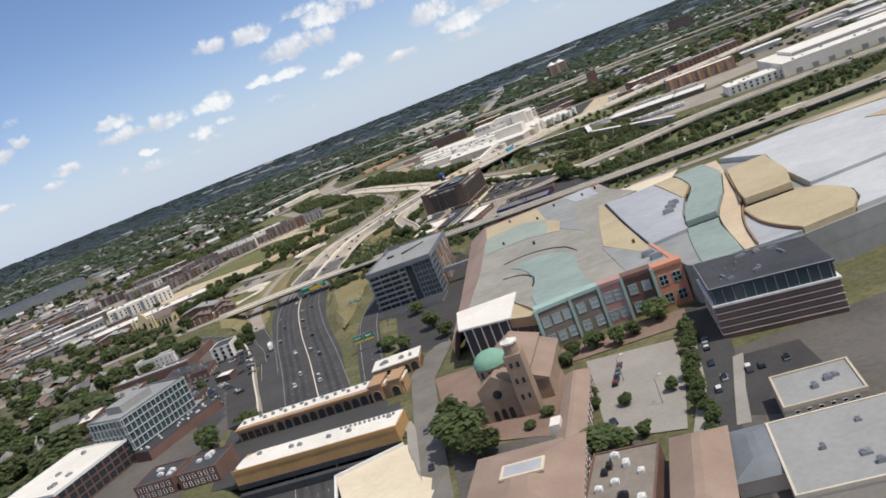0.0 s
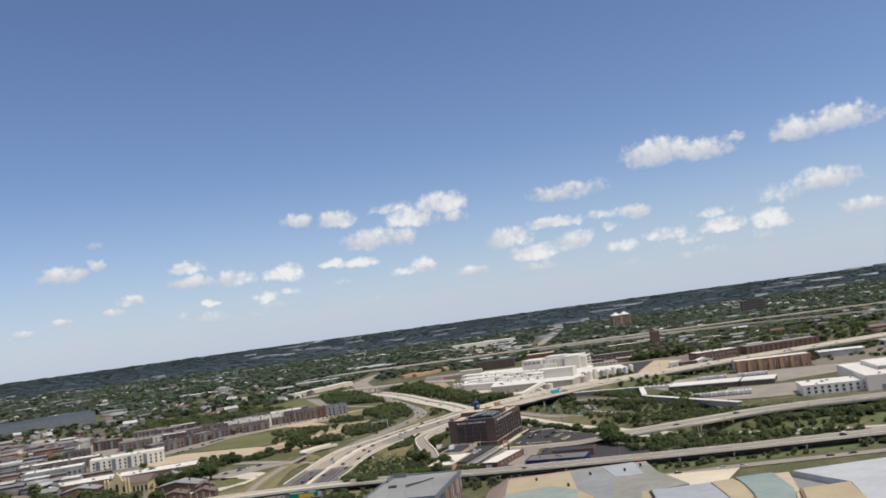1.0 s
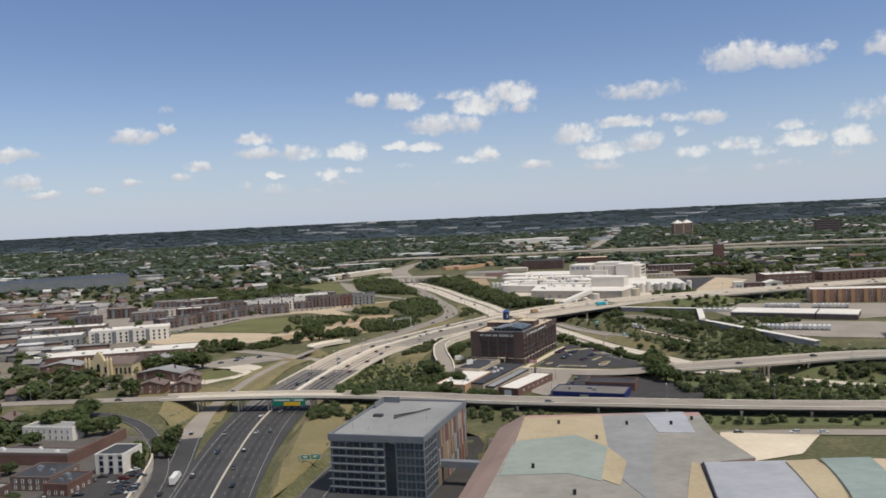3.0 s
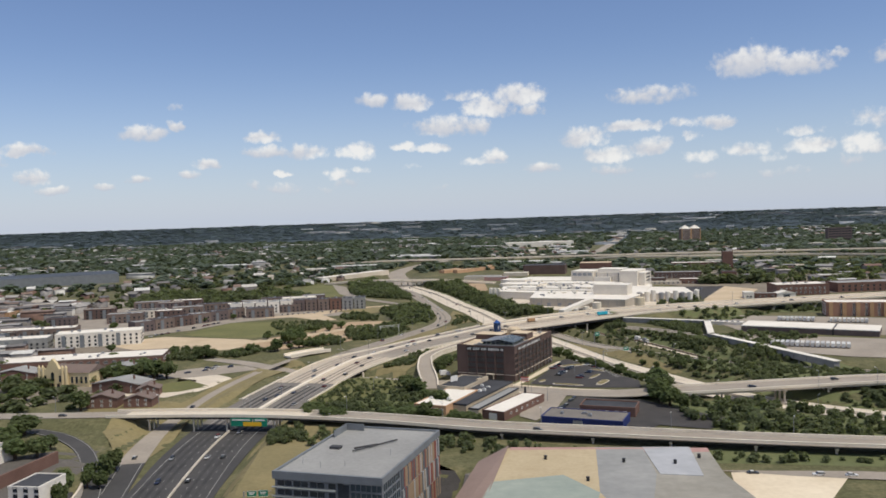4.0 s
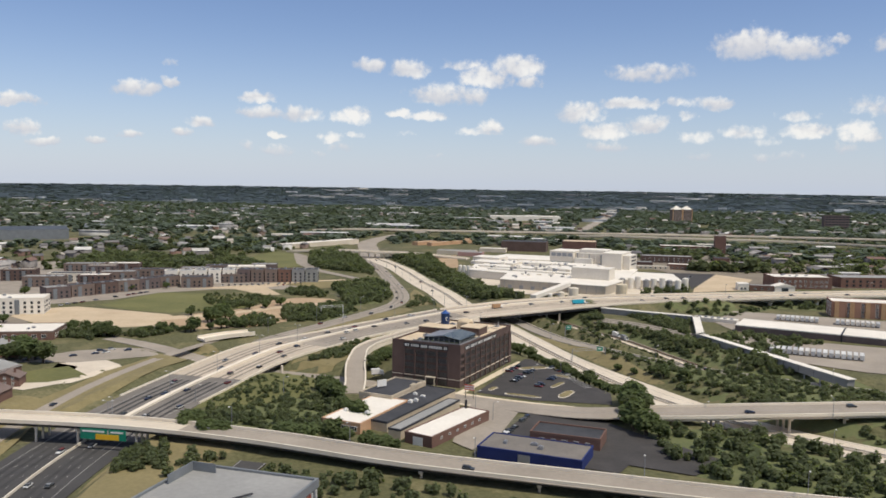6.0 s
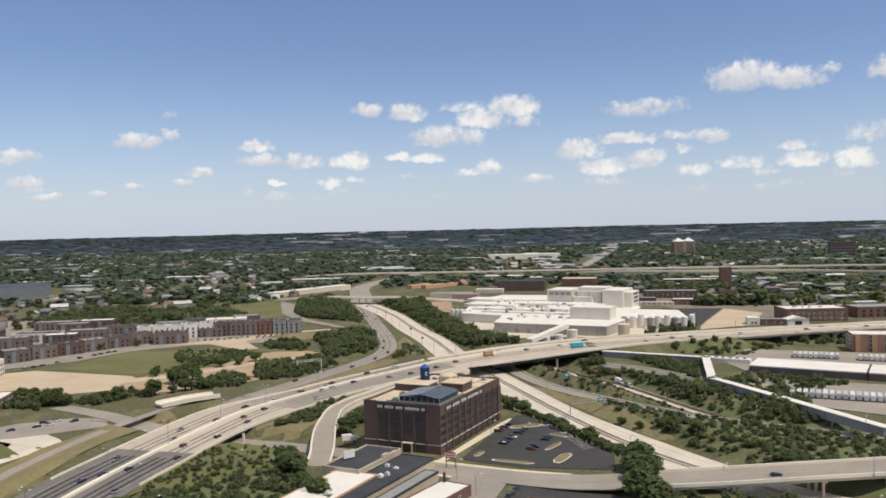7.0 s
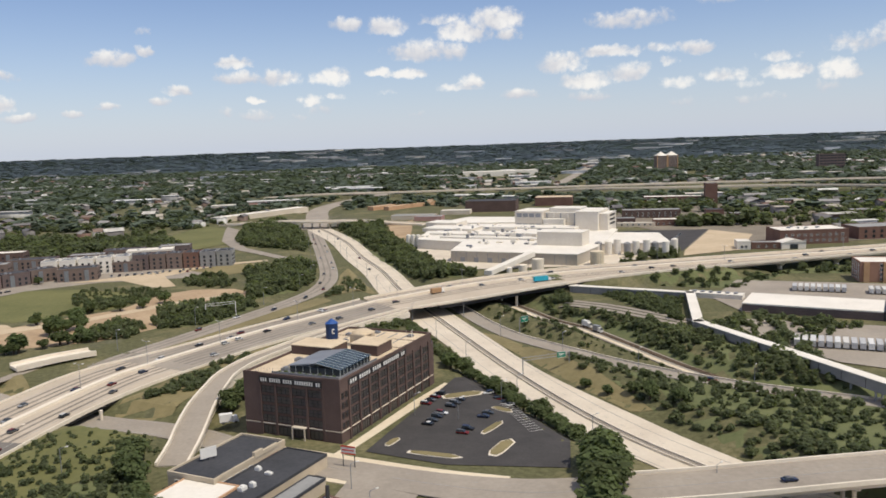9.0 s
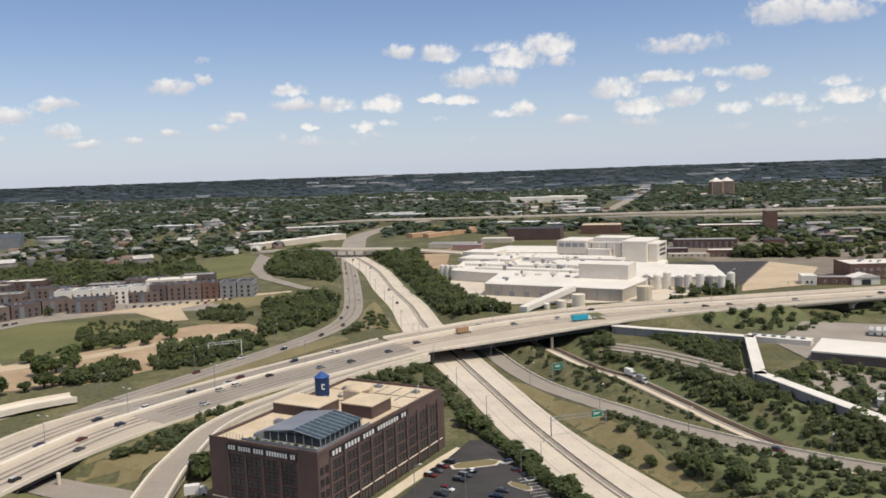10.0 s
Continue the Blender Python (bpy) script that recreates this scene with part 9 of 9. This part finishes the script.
def far_town():
    rng = np.random.RandomState(17)
    y = np.sqrt(rng.uniform(1090 ** 2, 2600 ** 2, 1900))
    x = rng.uniform(-1, 1, len(y)) * (0.64 * y + 120)
    p = np.c_[x, y]
    town = np.array([noise.noise(Vector((a * 0.004, b * 0.004, 3.0))) for a, b in p])
    ok = (rng.rand(len(p)) < np.clip(0.28 + town * 1.9, 0.03, 1)) & clear_of_roads(p, 8) & ~((p[:, 0] > -210) & (p[:, 0] < 190) & (p[:, 1] < 1270)) & ~((p[:, 0] > -700) & (p[:, 0] < -430) & (p[:, 1] > 1110) & (p[:, 1] < 1340))
    p = p[ok]
    n = len(p)
    many_houses("suburban_houses", "pale and brick suburban houses scattered among trees", "houses", p, rng.uniform((3, 3), (7, 5), (n, 2)), rng.uniform(3, 6, n), rng.choice([0, 0.2, 1.57, 1.77], n) + rng.uniform(-0.1, 0.1, n), "far_house", 0.45, 1)
    y = rng.uniform(1250, 3000, 150)
    x = rng.uniform(-1, 1, len(y)) * (0.6 * y)
    p = np.c_[x, y]
    p = p[clear_of_roads(p, 25)]
    n = len(p)
    many_houses("far_sheds", "pale flat-roofed sheds and stores far across the town", "sheds", p, rng.uniform((10, 5), (38, 12), (n, 2)), rng.uniform(5, 8, n), rng.uniform(-0.2, 0.2, n), "far_roof", 0.02, 2)
    y = rng.uniform(3300, 4700, 46)
    x = rng.uniform(-0.25, 0.6, len(y)) * y
    p = np.c_[x, y]
    n = len(p)
    many_houses("far_sheds", "pale industrial roofs near the horizon", "sheds", p, rng.uniform((25, 8), (80, 14), (n, 2)), rng.uniform(6, 9, n), rng.uniform(-0.1, 0.1, n), "far_roof", 0.02, 3)
    # houses of the old quarter on the near left
    p = scatter([(-420, 300), (-160, 300), (-165, 375), (-190, 460), (-260, 600), (-500, 600), (-500, 420)], 150, 77, 4)
    n = len(p)
    many_houses("old_quarter_houses", "brick and pale houses under street trees", "houses", p, rng.uniform((3, 3), (6, 5), (n, 2)), rng.uniform(4, 6.5, n), rng.choice([0.1, 1.67], n), "far_house", 0.4, 4)
    p = scatter([(-420, 600), (-245, 600), (-235, 640), (-300, 640), (-320, 720), (-350, 760), (-420, 760)], 70, 83, 4)
    n = len(p)
    many_houses("old_quarter_houses", "low brown and tan buildings of the old quarter", "houses", p, rng.uniform((5, 4), (14, 8), (n, 2)), rng.uniform(3.5, 6.5, n), rng.choice([0.25, 0.3], n), "far_house", 0.12, 7)
    p = scatter([(330, 660), (700, 580), (760, 860), (440, 820), (330, 780)], 40, 86, 8)
    n = len(p)
    many_houses("retail_sheds", "pale stores and sheds of a retail park", "sheds", p, rng.uniform((8, 5), (24, 10), (n, 2)), rng.uniform(4, 6, n), rng.choice([-0.2, -0.25], n), "far_roof", 0.05, 10)
    p = scatter([(-660, 780), (-360, 800), (-340, 960), (-205, 1040), (-150, 1240), (-430, 1280), (-440, 1110), (-720, 1100)], 120, 84, 4)
    n = len(p)
    many_houses("suburban_houses", "pale and brick houses among trees behind the apartment rows", "houses", p, rng.uniform((3, 3), (8, 5), (n, 2)), rng.uniform(4, 7, n), rng.uniform(0, 3, n), "far_house", 0.4, 8)
    p = scatter([(300, 930), (420, 930), (470, 1180), (320, 1180)], 14, 85, 5)
    n = len(p)
    many_houses("old_quarter_houses", "brick works and stores behind the plant", "houses", p, rng.uniform((5, 4), (15, 9), (n, 2)), rng.uniform(3.5, 6.5, n), rng.choice([0.05, 0.1], n), "far_house", 0.08, 9)
    p = scatter([(320, 900), (800, 900), (900, 1300), (300, 1300)], 60, 78, 4)
    n = len(p)
    many_houses("old_quarter_houses", "brick houses and stores east of the works", "houses", p, rng.uniform((4, 3), (12, 7), (n, 2)), rng.uniform(4, 8, n), rng.choice([0.05, 1.6], n), "far_house", 0.25, 5)
    p = scatter([(-520, 640), (-345, 660), (-345, 900), (-640, 980)], 110, 79, 4)
    n = len(p)
    many_houses("old_quarter_houses", "dark brick rows west of the field", "houses", p, rng.uniform((6, 4), (16, 7), (n, 2)), rng.uniform(4, 8, n), rng.choice([0.25, 0.3], n), "far_house", 0.1, 6)


far_town()
FAR_STREET = spline([(170, 1560, 0.4, 9, 9), (199, 1660, 0.4, 9, 9), (250, 1900, 0.4, 9, 9), (330, 2300, 0.4, 9, 9), (430, 2790, 3.5, 9, 9)], 30)
road("far_road", FAR_STREET, "worn_road", "straight grey highway climbing into far woods")

# ---- vehicles ----
CAR_PAINT = palette("car_paint", [(0.02, 0.02, 0.023), (0.55, 0.55, 0.54), (0.06, 0.065, 0.07), (0.25, 0.26, 0.27), (0.03, 0.035, 0.045), (0.16, 0.02, 0.018), (0.7, 0.7, 0.69), (0.02, 0.03, 0.07), (0.1, 0.1, 0.105)], 0.35, "object", 8.0)


def car_parts(suv=False):
    """Body and cabin of a car 3.3 m long, heading +x."""
    top = 1.12 if suv else 0.98
    prof = [(-1.62, 0.28), (-1.66, 0.55), (-1.55, 0.68), (0.55, 0.68), (1.5, 0.56), (1.65, 0.42), (1.62, 0.25)]
    body = Shape()
    n = len(prof)
    body.raw([(x, -0.66, z) for x, z in prof] + [(x, 0.66, z) for x, z in prof], [tuple(range(n)), tuple(range(2 * n - 1, n - 1, -1))] + [((i + 1) % n, i, n + i, n + (i + 1) % n) for i in range(n)])
    x0, x1, x2, x3 = (-1.58, -1.45, 0.25, 0.75) if suv else (-1.35, -0.85, 0.15, 0.75)
    cab = Shape().raw([(x0, -0.62, 0.66), (x3, -0.62, 0.66), (x2, -0.52, top), (x1, -0.52, top), (x0, 0.62, 0.66), (x3, 0.62, 0.66), (x2, 0.52, top), (x1, 0.52, top)], [(0, 1, 2, 3), (7, 6, 5, 4), (1, 5, 6, 2), (0, 3, 7, 4)])
    roof = Shape().raw([(x1 - 0.02, -0.54, top), (x2 + 0.02, -0.54, top), (x2 + 0.02, 0.54, top), (x1 - 0.02, 0.54, top), (x1, -0.48, top + 0.04), (x2, -0.48, top + 0.04), (x2, 0.48, top + 0.04), (x1, 0.48, top + 0.04)], [(4, 5, 6, 7), (0, 1, 5, 4), (1, 2, 6, 5), (2, 3, 7, 6), (3, 0, 4, 7)])
    return body.made("body", CAR_PAINT), cab.made("cabin", "glass"), roof.made("roof", CAR_PAINT)


def make_car(suv, label):
    root = thing("car", label, "car", pose(0, 0, -50), "cars")
    b, c, r = CAR_MESHES[suv]
    for nm, me in (("body", b), ("cabin", c), ("roof", r)):
        part(nm, me, None, root)
    for x in (-1.02, 1.05):
        for y in (-0.6, 0.6):
            part("wheel", WHEELS["car"], None, root, at=pose(x, y, 0.23))
    return root


CAR_MESHES = {False: car_parts(False), True: car_parts(True)}
cars = random.Random(44)


def place_car(x, y, z, a):
    suv = cars.random() < 0.45
    root = make_car(suv, "sport utility car with painted body" if suv else "saloon car with painted body")
    root.matrix_basis = pose(x, y, z, 0, 0, a)


def along(line, count, offsets, seed, lo=0.0, hi=1.0, back=False, lift=0.03):
    """Cars spread along a road in given lanes."""
    rng = random.Random(seed)
    side = sideways(line)
    for k in range(count):
        i = int((lo + (hi - lo) * (k + rng.random() * 0.8) / count) * (len(line) - 2))
        off = rng.choice(offsets)
        d = line[i + 1] - line[i]
        x, y = line[i, :2] + side[i] * off
        place_car(x, y, line[i, 2] + lift, math.degrees(math.atan2(d[1], d[0])) + (180 if back else 0))


along(near, 13, (2.0, 4.6, 7.4), 1, 0.45, 1.0)
along(near, 9, (-2.0, -4.6, -7.4, -10.2), 2, 0.45, 1.0, True)
along(far, 16, (2.8, 6.0, 9.2, 12.0), 3, 0.1, 1.0)
along(far, 15, (-2.2, -4.8, -7.6), 4, 0.1, 1.0, True)
along(VIADUCT, 17, (2.8, 6.0, 9.2, 12.4), 5, 0.0, 0.55, lift=0.05)
along(VIADUCT, 6, (-2.4, -4.8, -7.8), 6, 0.0, 0.6, True, lift=0.05)
along(WEST_RAMP, 16, (-3.0, 0.0, 3.0), 7, 0.1, 0.9, True)
along(EXIT_RAMP, 3, (0.5,), 8, 0.1, 0.9)
along(THROUGH_ROAD, 5, (3, 6), 9, 0.0, 0.5, lift=0.06)
along(SOUTH_RAMP, 2, (0,), 10, 0.3, 0.6, lift=0.05)
along(OVERPASS, 5, (-1.8, 1.8), 11, 0.2, 0.9)
along(STREET, 4, (-2.4, 2.4), 12, 0.2, 0.7, lift=0.08)


def parked(x0, y0, x1, y1, count, turn, seed, fill=0.8, z=0.1):
    rng = random.Random(seed)
    for k in range(count):
        if rng.random() < fill:
            f = k / max(1, count - 1)
            x, y = x0 + (x1 - x0) * f, y0 + (y1 - y0) * f
            place_car(x, y, max(float(land(x, y)) + z, 0.14 if x < -78 and y < 382 else -9.0), turn + rng.choice((0, 180)) + rng.uniform(-3, 3))


parked(48, 545, 56, 566, 8, -22, 20, 0.6)
parked(54, 540, 62, 560, 8, -22, 21, 0.7)
parked(62, 530, 70, 548, 7, -22, 22, 0.5)
parked(66, 575, 76, 556, 8, 30, 23, 0.5)
parked(28, 178, 33, 190, 5, 70, 24, 0.8)
parked(22, 160, 27, 168, 3, 90, 25, 0.8)
parked(53, 186, 44, 156, 8, 72, 26, 0.6)
parked(40, 150, 30, 122, 9, 72, 27, 0.8)
parked(47, 160, 60, 158, 6, 75, 28, 0.3)
parked(-118, 335, -104, 366, 9, 10, 29, 0.85)
parked(-112, 330, -98, 360, 9, 10, 30, 0.85)
parked(-103, 322, -92, 290, 12, 20, 31, 0.8)
parked(-93, 362, -85, 322, 14, 22, 51, 0.75)
parked(-99, 372, -91, 330, 14, 22, 52, 0.75)
parked(-98, 322, -86, 300, 8, 20, 32, 0.8)
parked(-150, 552, -118, 578, 10, 40, 33, 0.7)
parked(-148, 560, -122, 582, 8, 40, 34, 0.5)
parked(-190, 800, -110, 822, 20, 100, 35, 0.7)
parked(-140, 815, -100, 835, 12, 100, 36, 0.8)
parked(-215, 700, -190, 765, 14, 60, 37, 0.7)
parked(180, 850, 215, 935, 16, 60, 38, 0.5)
parked(50, 470, 57, 490, 6, 60, 39, 0.8)
parked(46, 462, 52, 478, 5, 60, 40, 0.6)
parked(100, 391, 180, 382, 10, -8, 41, 0.4)
parked(-18, 215, -18, 110, 6, 88, 42, 0.5)


def box_lorry(at, paint, label, long=6.2):
    root = thing("lorry", label, "lorry", at, "lorries")
    part("box", Shape().box(-long / 2, -0.85, 0.6, long / 2 - 1.6, 0.85, 2.7), paint, root)
    part("cab", Shape().raw([(long / 2 - 1.5, -0.8, 0.4), (long / 2, -0.8, 0.4), (long / 2, -0.8, 1.2), (long / 2 - 0.35, -0.75, 2.0), (long / 2 - 1.5, -0.75, 2.0), (long / 2 - 1.5, 0.8, 0.4), (long / 2, 0.8, 0.4), (long / 2, 0.8, 1.2), (long / 2 - 0.35, 0.75, 2.0), (long / 2 - 1.5, 0.75, 2.0)], [(0, 1, 2, 3, 4), (9, 8, 7, 6, 5), (1, 6, 7, 2), (3, 8, 9, 4), (0, 4, 9, 5)]), "white_paint", root)
    part("windscreen", Shape().raw([(long / 2 + 0.01, -0.72, 1.22), (long / 2 + 0.01, 0.72, 1.22), (long / 2 - 0.33, 0.68, 1.98), (long / 2 - 0.33, -0.68, 1.98)], [(0, 1, 2, 3)]), "glass", root)
    part("chassis", Shape().box(-long / 2 + 0.2, -0.5, 0.35, long / 2 - 0.2, 0.5, 0.6), "dark_metal", root)
    for x in (-long / 2 + 0.9, long / 2 - 0.8):
        for y in (-0.75, 0.75):
            part("wheel", WHEELS["lorry"], None, root, at=pose(x, y, 0.36))
    return root


M["teal_paint"] = surface("teal_paint", (0.02, 0.30, 0.42), (0.03, 0.38, 0.52), 0.5, 3.0, 0.5, 0.0)
k = int(np.argmin(abs(VIADUCT[:, 0] - 96)))
d = VIADUCT[k + 1] - VIADUCT[k]
sd = sideways(VIADUCT)[k]
box_lorry(pose(VIADUCT[k, 0] + sd[0] * 15, VIADUCT[k, 1] + sd[1] * 15, VIADUCT[k, 2] + 0.05, 0, 0, math.degrees(math.atan2(d[1], d[0]))), "teal_paint", "box lorry with bright turquoise body on the viaduct", 9.0)
k = int(np.argmin(abs(VIADUCT[:, 0] - 44)))
d = VIADUCT[k + 1] - VIADUCT[k]
sd = sideways(VIADUCT)[k]
box_lorry(pose(VIADUCT[k, 0] + sd[0] * 6, VIADUCT[k, 1] + sd[1] * 6, VIADUCT[k, 2] + 0.05, 0, 0, math.degrees(math.atan2(d[1], d[0]))), "tan_brick", "brown box lorry on the viaduct", 7.0)
box_lorry(pose(-84, 366, -3.15, 0, 0, 98), "white_paint", "white lorry on the freeway", 9.0)
box_lorry(pose(-0.2, 544.6, 0.1, 0, 0, 20), "white_paint", "white delivery lorry beside the warehouse", 5.0)

box_lorry(pose(112, 664, -3.7, 0, 0, -58), "white_paint", "white works lorry on the railway path", 5.0)
box_lorry(pose(115, 655, -3.7, 0, 0, -60), "grey_metal", "grey works lorry on the railway path", 4.6)

# ---- lamp posts and signs ----


def lamp_post(x, y, z, tall, a, double=False):
    root = thing("street_lamp", "tall grey steel street lamp with curved arm", "street lamp", pose(x, y, z, 0, 0, a), "street lamps")
    part("pole", Shape().tube((0, 0, -0.4), (0, 0, tall), 0.11, 0.07, 8), "grey_metal", root)
    for sgn in ((1, -1) if double else (1,)):
        part("arm", Shape().tube((0, 0, tall), (sgn * 1.3, 0, tall + 0.35), 0.06, 0.05, 6), "grey_metal", root)
        part("lamp_head", Shape().box(min(sgn * 1.2, sgn * 1.9), -0.16, tall + 0.26, max(sgn * 1.2, sgn * 1.9), 0.16, tall + 0.42), "white_paint", root)


def lamps_along(line, step, off, tall, double=False):
    side = sideways(line)
    run = np.r_[0, np.cumsum(np.linalg.norm(np.diff(line[:, :2], axis=0), axis=1))]
    for dd in np.arange(step / 2, run[-1], step):
        i = int(np.searchsorted(run, dd)) - 1
        x, y = line[i, :2] + side[i] * off
        a = math.degrees(math.atan2(side[i][1], side[i][0])) + (180 if off > 0 else 0)
        lamp_post(x, y, max(line[i, 2], float(land(x, y))), tall, a, double)


lamps_along(far, 34, 0.0, 8.5, True)
lamps_along(VIADUCT[:60], 36, 0.0, 8.0, True)
lamps_along(THROUGH_ROAD, 40, 11.5, 8.0)
lamps_along(SOUTH_RAMP, 36, 5.0, 8.0)
lamps_along(WEST_RAMP, 45, -9.5, 8.0)
lamps_along(STREET[20:], 24, 7.2, 6.0)
lamps_along(OVERPASS, 40, -5.2, 6.5)
for x, y in ((30, 178), (33, 160), (50, 548), (62, 544), (74, 560), (-60, 505), (-30, 512), (40, 500), (46, 486)):
    lamp_post(x, y, float(land(x, y)), 6.0, 20)


def gantry(x, y, z, a, wide, signs, tall=5.2, steel="grey_metal"):
    root = thing("sign_gantry", "steel gantry carrying green motorway signs" if signs else "pale steel lattice sign gantry beside the freeway", "sign gantry", pose(x, y, z, 0, 0, a), "sign gantries")
    part("post", Shape().tube((0, 0, -0.5), (0, 0, tall + 0.8), 0.18, None, 8), steel, root)
    if wide > 8:
        part("post", Shape().tube((wide, 0, -0.5), (wide, 0, tall + 0.8), 0.18, None, 8), steel, root)
    for zz in (tall - 0.3, tall + 0.7):
        part("beam", Shape().tube((0, 0, zz), (wide, 0, zz), 0.08, None, 6), steel, root)
    for k in range(int(wide / 1.2)):
        part("lattice", Shape().tube((1.2 * k, 0, tall - 0.3), (1.2 * k + 1.2, 0, tall + 0.7), 0.04, None, 5), steel, root)
    for u, w, hh, plate in signs:
        sg = part("sign", Shape().box(u, -0.22, tall - hh / 2 + 0.2, u + w, -0.12, tall + hh / 2 + 0.2), "sign_green", root)
        part("border", Shape().box(u, -0.26, tall + hh / 2 + 0.12, u + w, -0.2, tall + hh / 2 + 0.2).box(u, -0.26, tall - hh / 2 + 0.2, u + w, -0.2, tall - hh / 2 + 0.28), "white_paint", sg)
        part("text_bar", Shape().box(u + 0.15 * w, -0.26, tall + 0.35, u + 0.85 * w, -0.2, tall + 0.6).box(u + 0.2 * w, -0.26, tall - 0.05, u + 0.7 * w, -0.2, tall + 0.18), "white_paint", sg)
        if plate:
            part("yellow_plate", Shape().box(u, -0.3, tall - hh / 2 - 0.35, u + w, -0.2, tall - hh / 2 + 0.3), "sign_yellow", sg)


def overpass_signs():
    root = thing("overpass_sign", "wide green motorway sign with yellow exit plate on the overpass", "road sign", pose(-76.5, 454.5, 0, 0, 0, -6))
    part("frame", Shape().box(0, 0.1, 0.2, 15, 0.3, 0.5).box(0, 0.1, 2.6, 15, 0.3, 2.9), "grey_metal", root)
    for u, w in ((0.2, 8.6), (9.4, 5.4)):
        sg = part("sign", Shape().box(u, -0.1, 0.0, u + w, 0.1, 3.2), "sign_green", root)
        part("text_bar", Shape().box(u + 0.6, -0.16, 2.2, u + w - 0.8, -0.1, 2.7), "white_paint", sg)
    part("yellow_plate", Shape().box(5.2, -0.2, 0.1, 12.6, -0.1, 1.7), "sign_yellow", root)


overpass_signs()
gantry(-40.6, 302.5, -3.2, -4, 9, ((0.6, 3.6, 2.2, True), (4.8, 3.6, 2.4, True)), 5.0)
gantry(-45.6, 373.5, -3.2, 6, 8, ((1.0, 2.6, 1.6, False), (4.2, 2.6, 1.8, False)), 4.4)
gantry(82, 595, -3.4, 22, 17, ((12.5, 3.0, 2.0, False),), 5.4)
gantry(84, 655, -3.0, 30, 5, ((0.6, 3.2, 2.4, False),), 5.0)
gantry(-52, 682, 0.2, 28, 13, (), 5.6, "white_paint")
# parking bay lines
bays = thing("bay_lines", "white painted parking bay lines", "road marking", kind="structure")
for k in range(14):
    part("bay_line", Shape().box(-1.8, -0.06, 0, 1.8, 0.06, 0.02), "white_paint", bays, at=pose(80 - 0.9 * k * 0.6 + 2, 540 + 1.9 * k * 0.9 - 6, 0.2, 0, 0, 20))
for k in range(7):
    part("bay_line", Shape().box(-1.6, -0.06, 0, 1.6, 0.06, 0.02), "white_paint", bays, at=pose(46 + 2.4 * k, 161 - 0.7 * k, 0.2, 0, 0, 75))
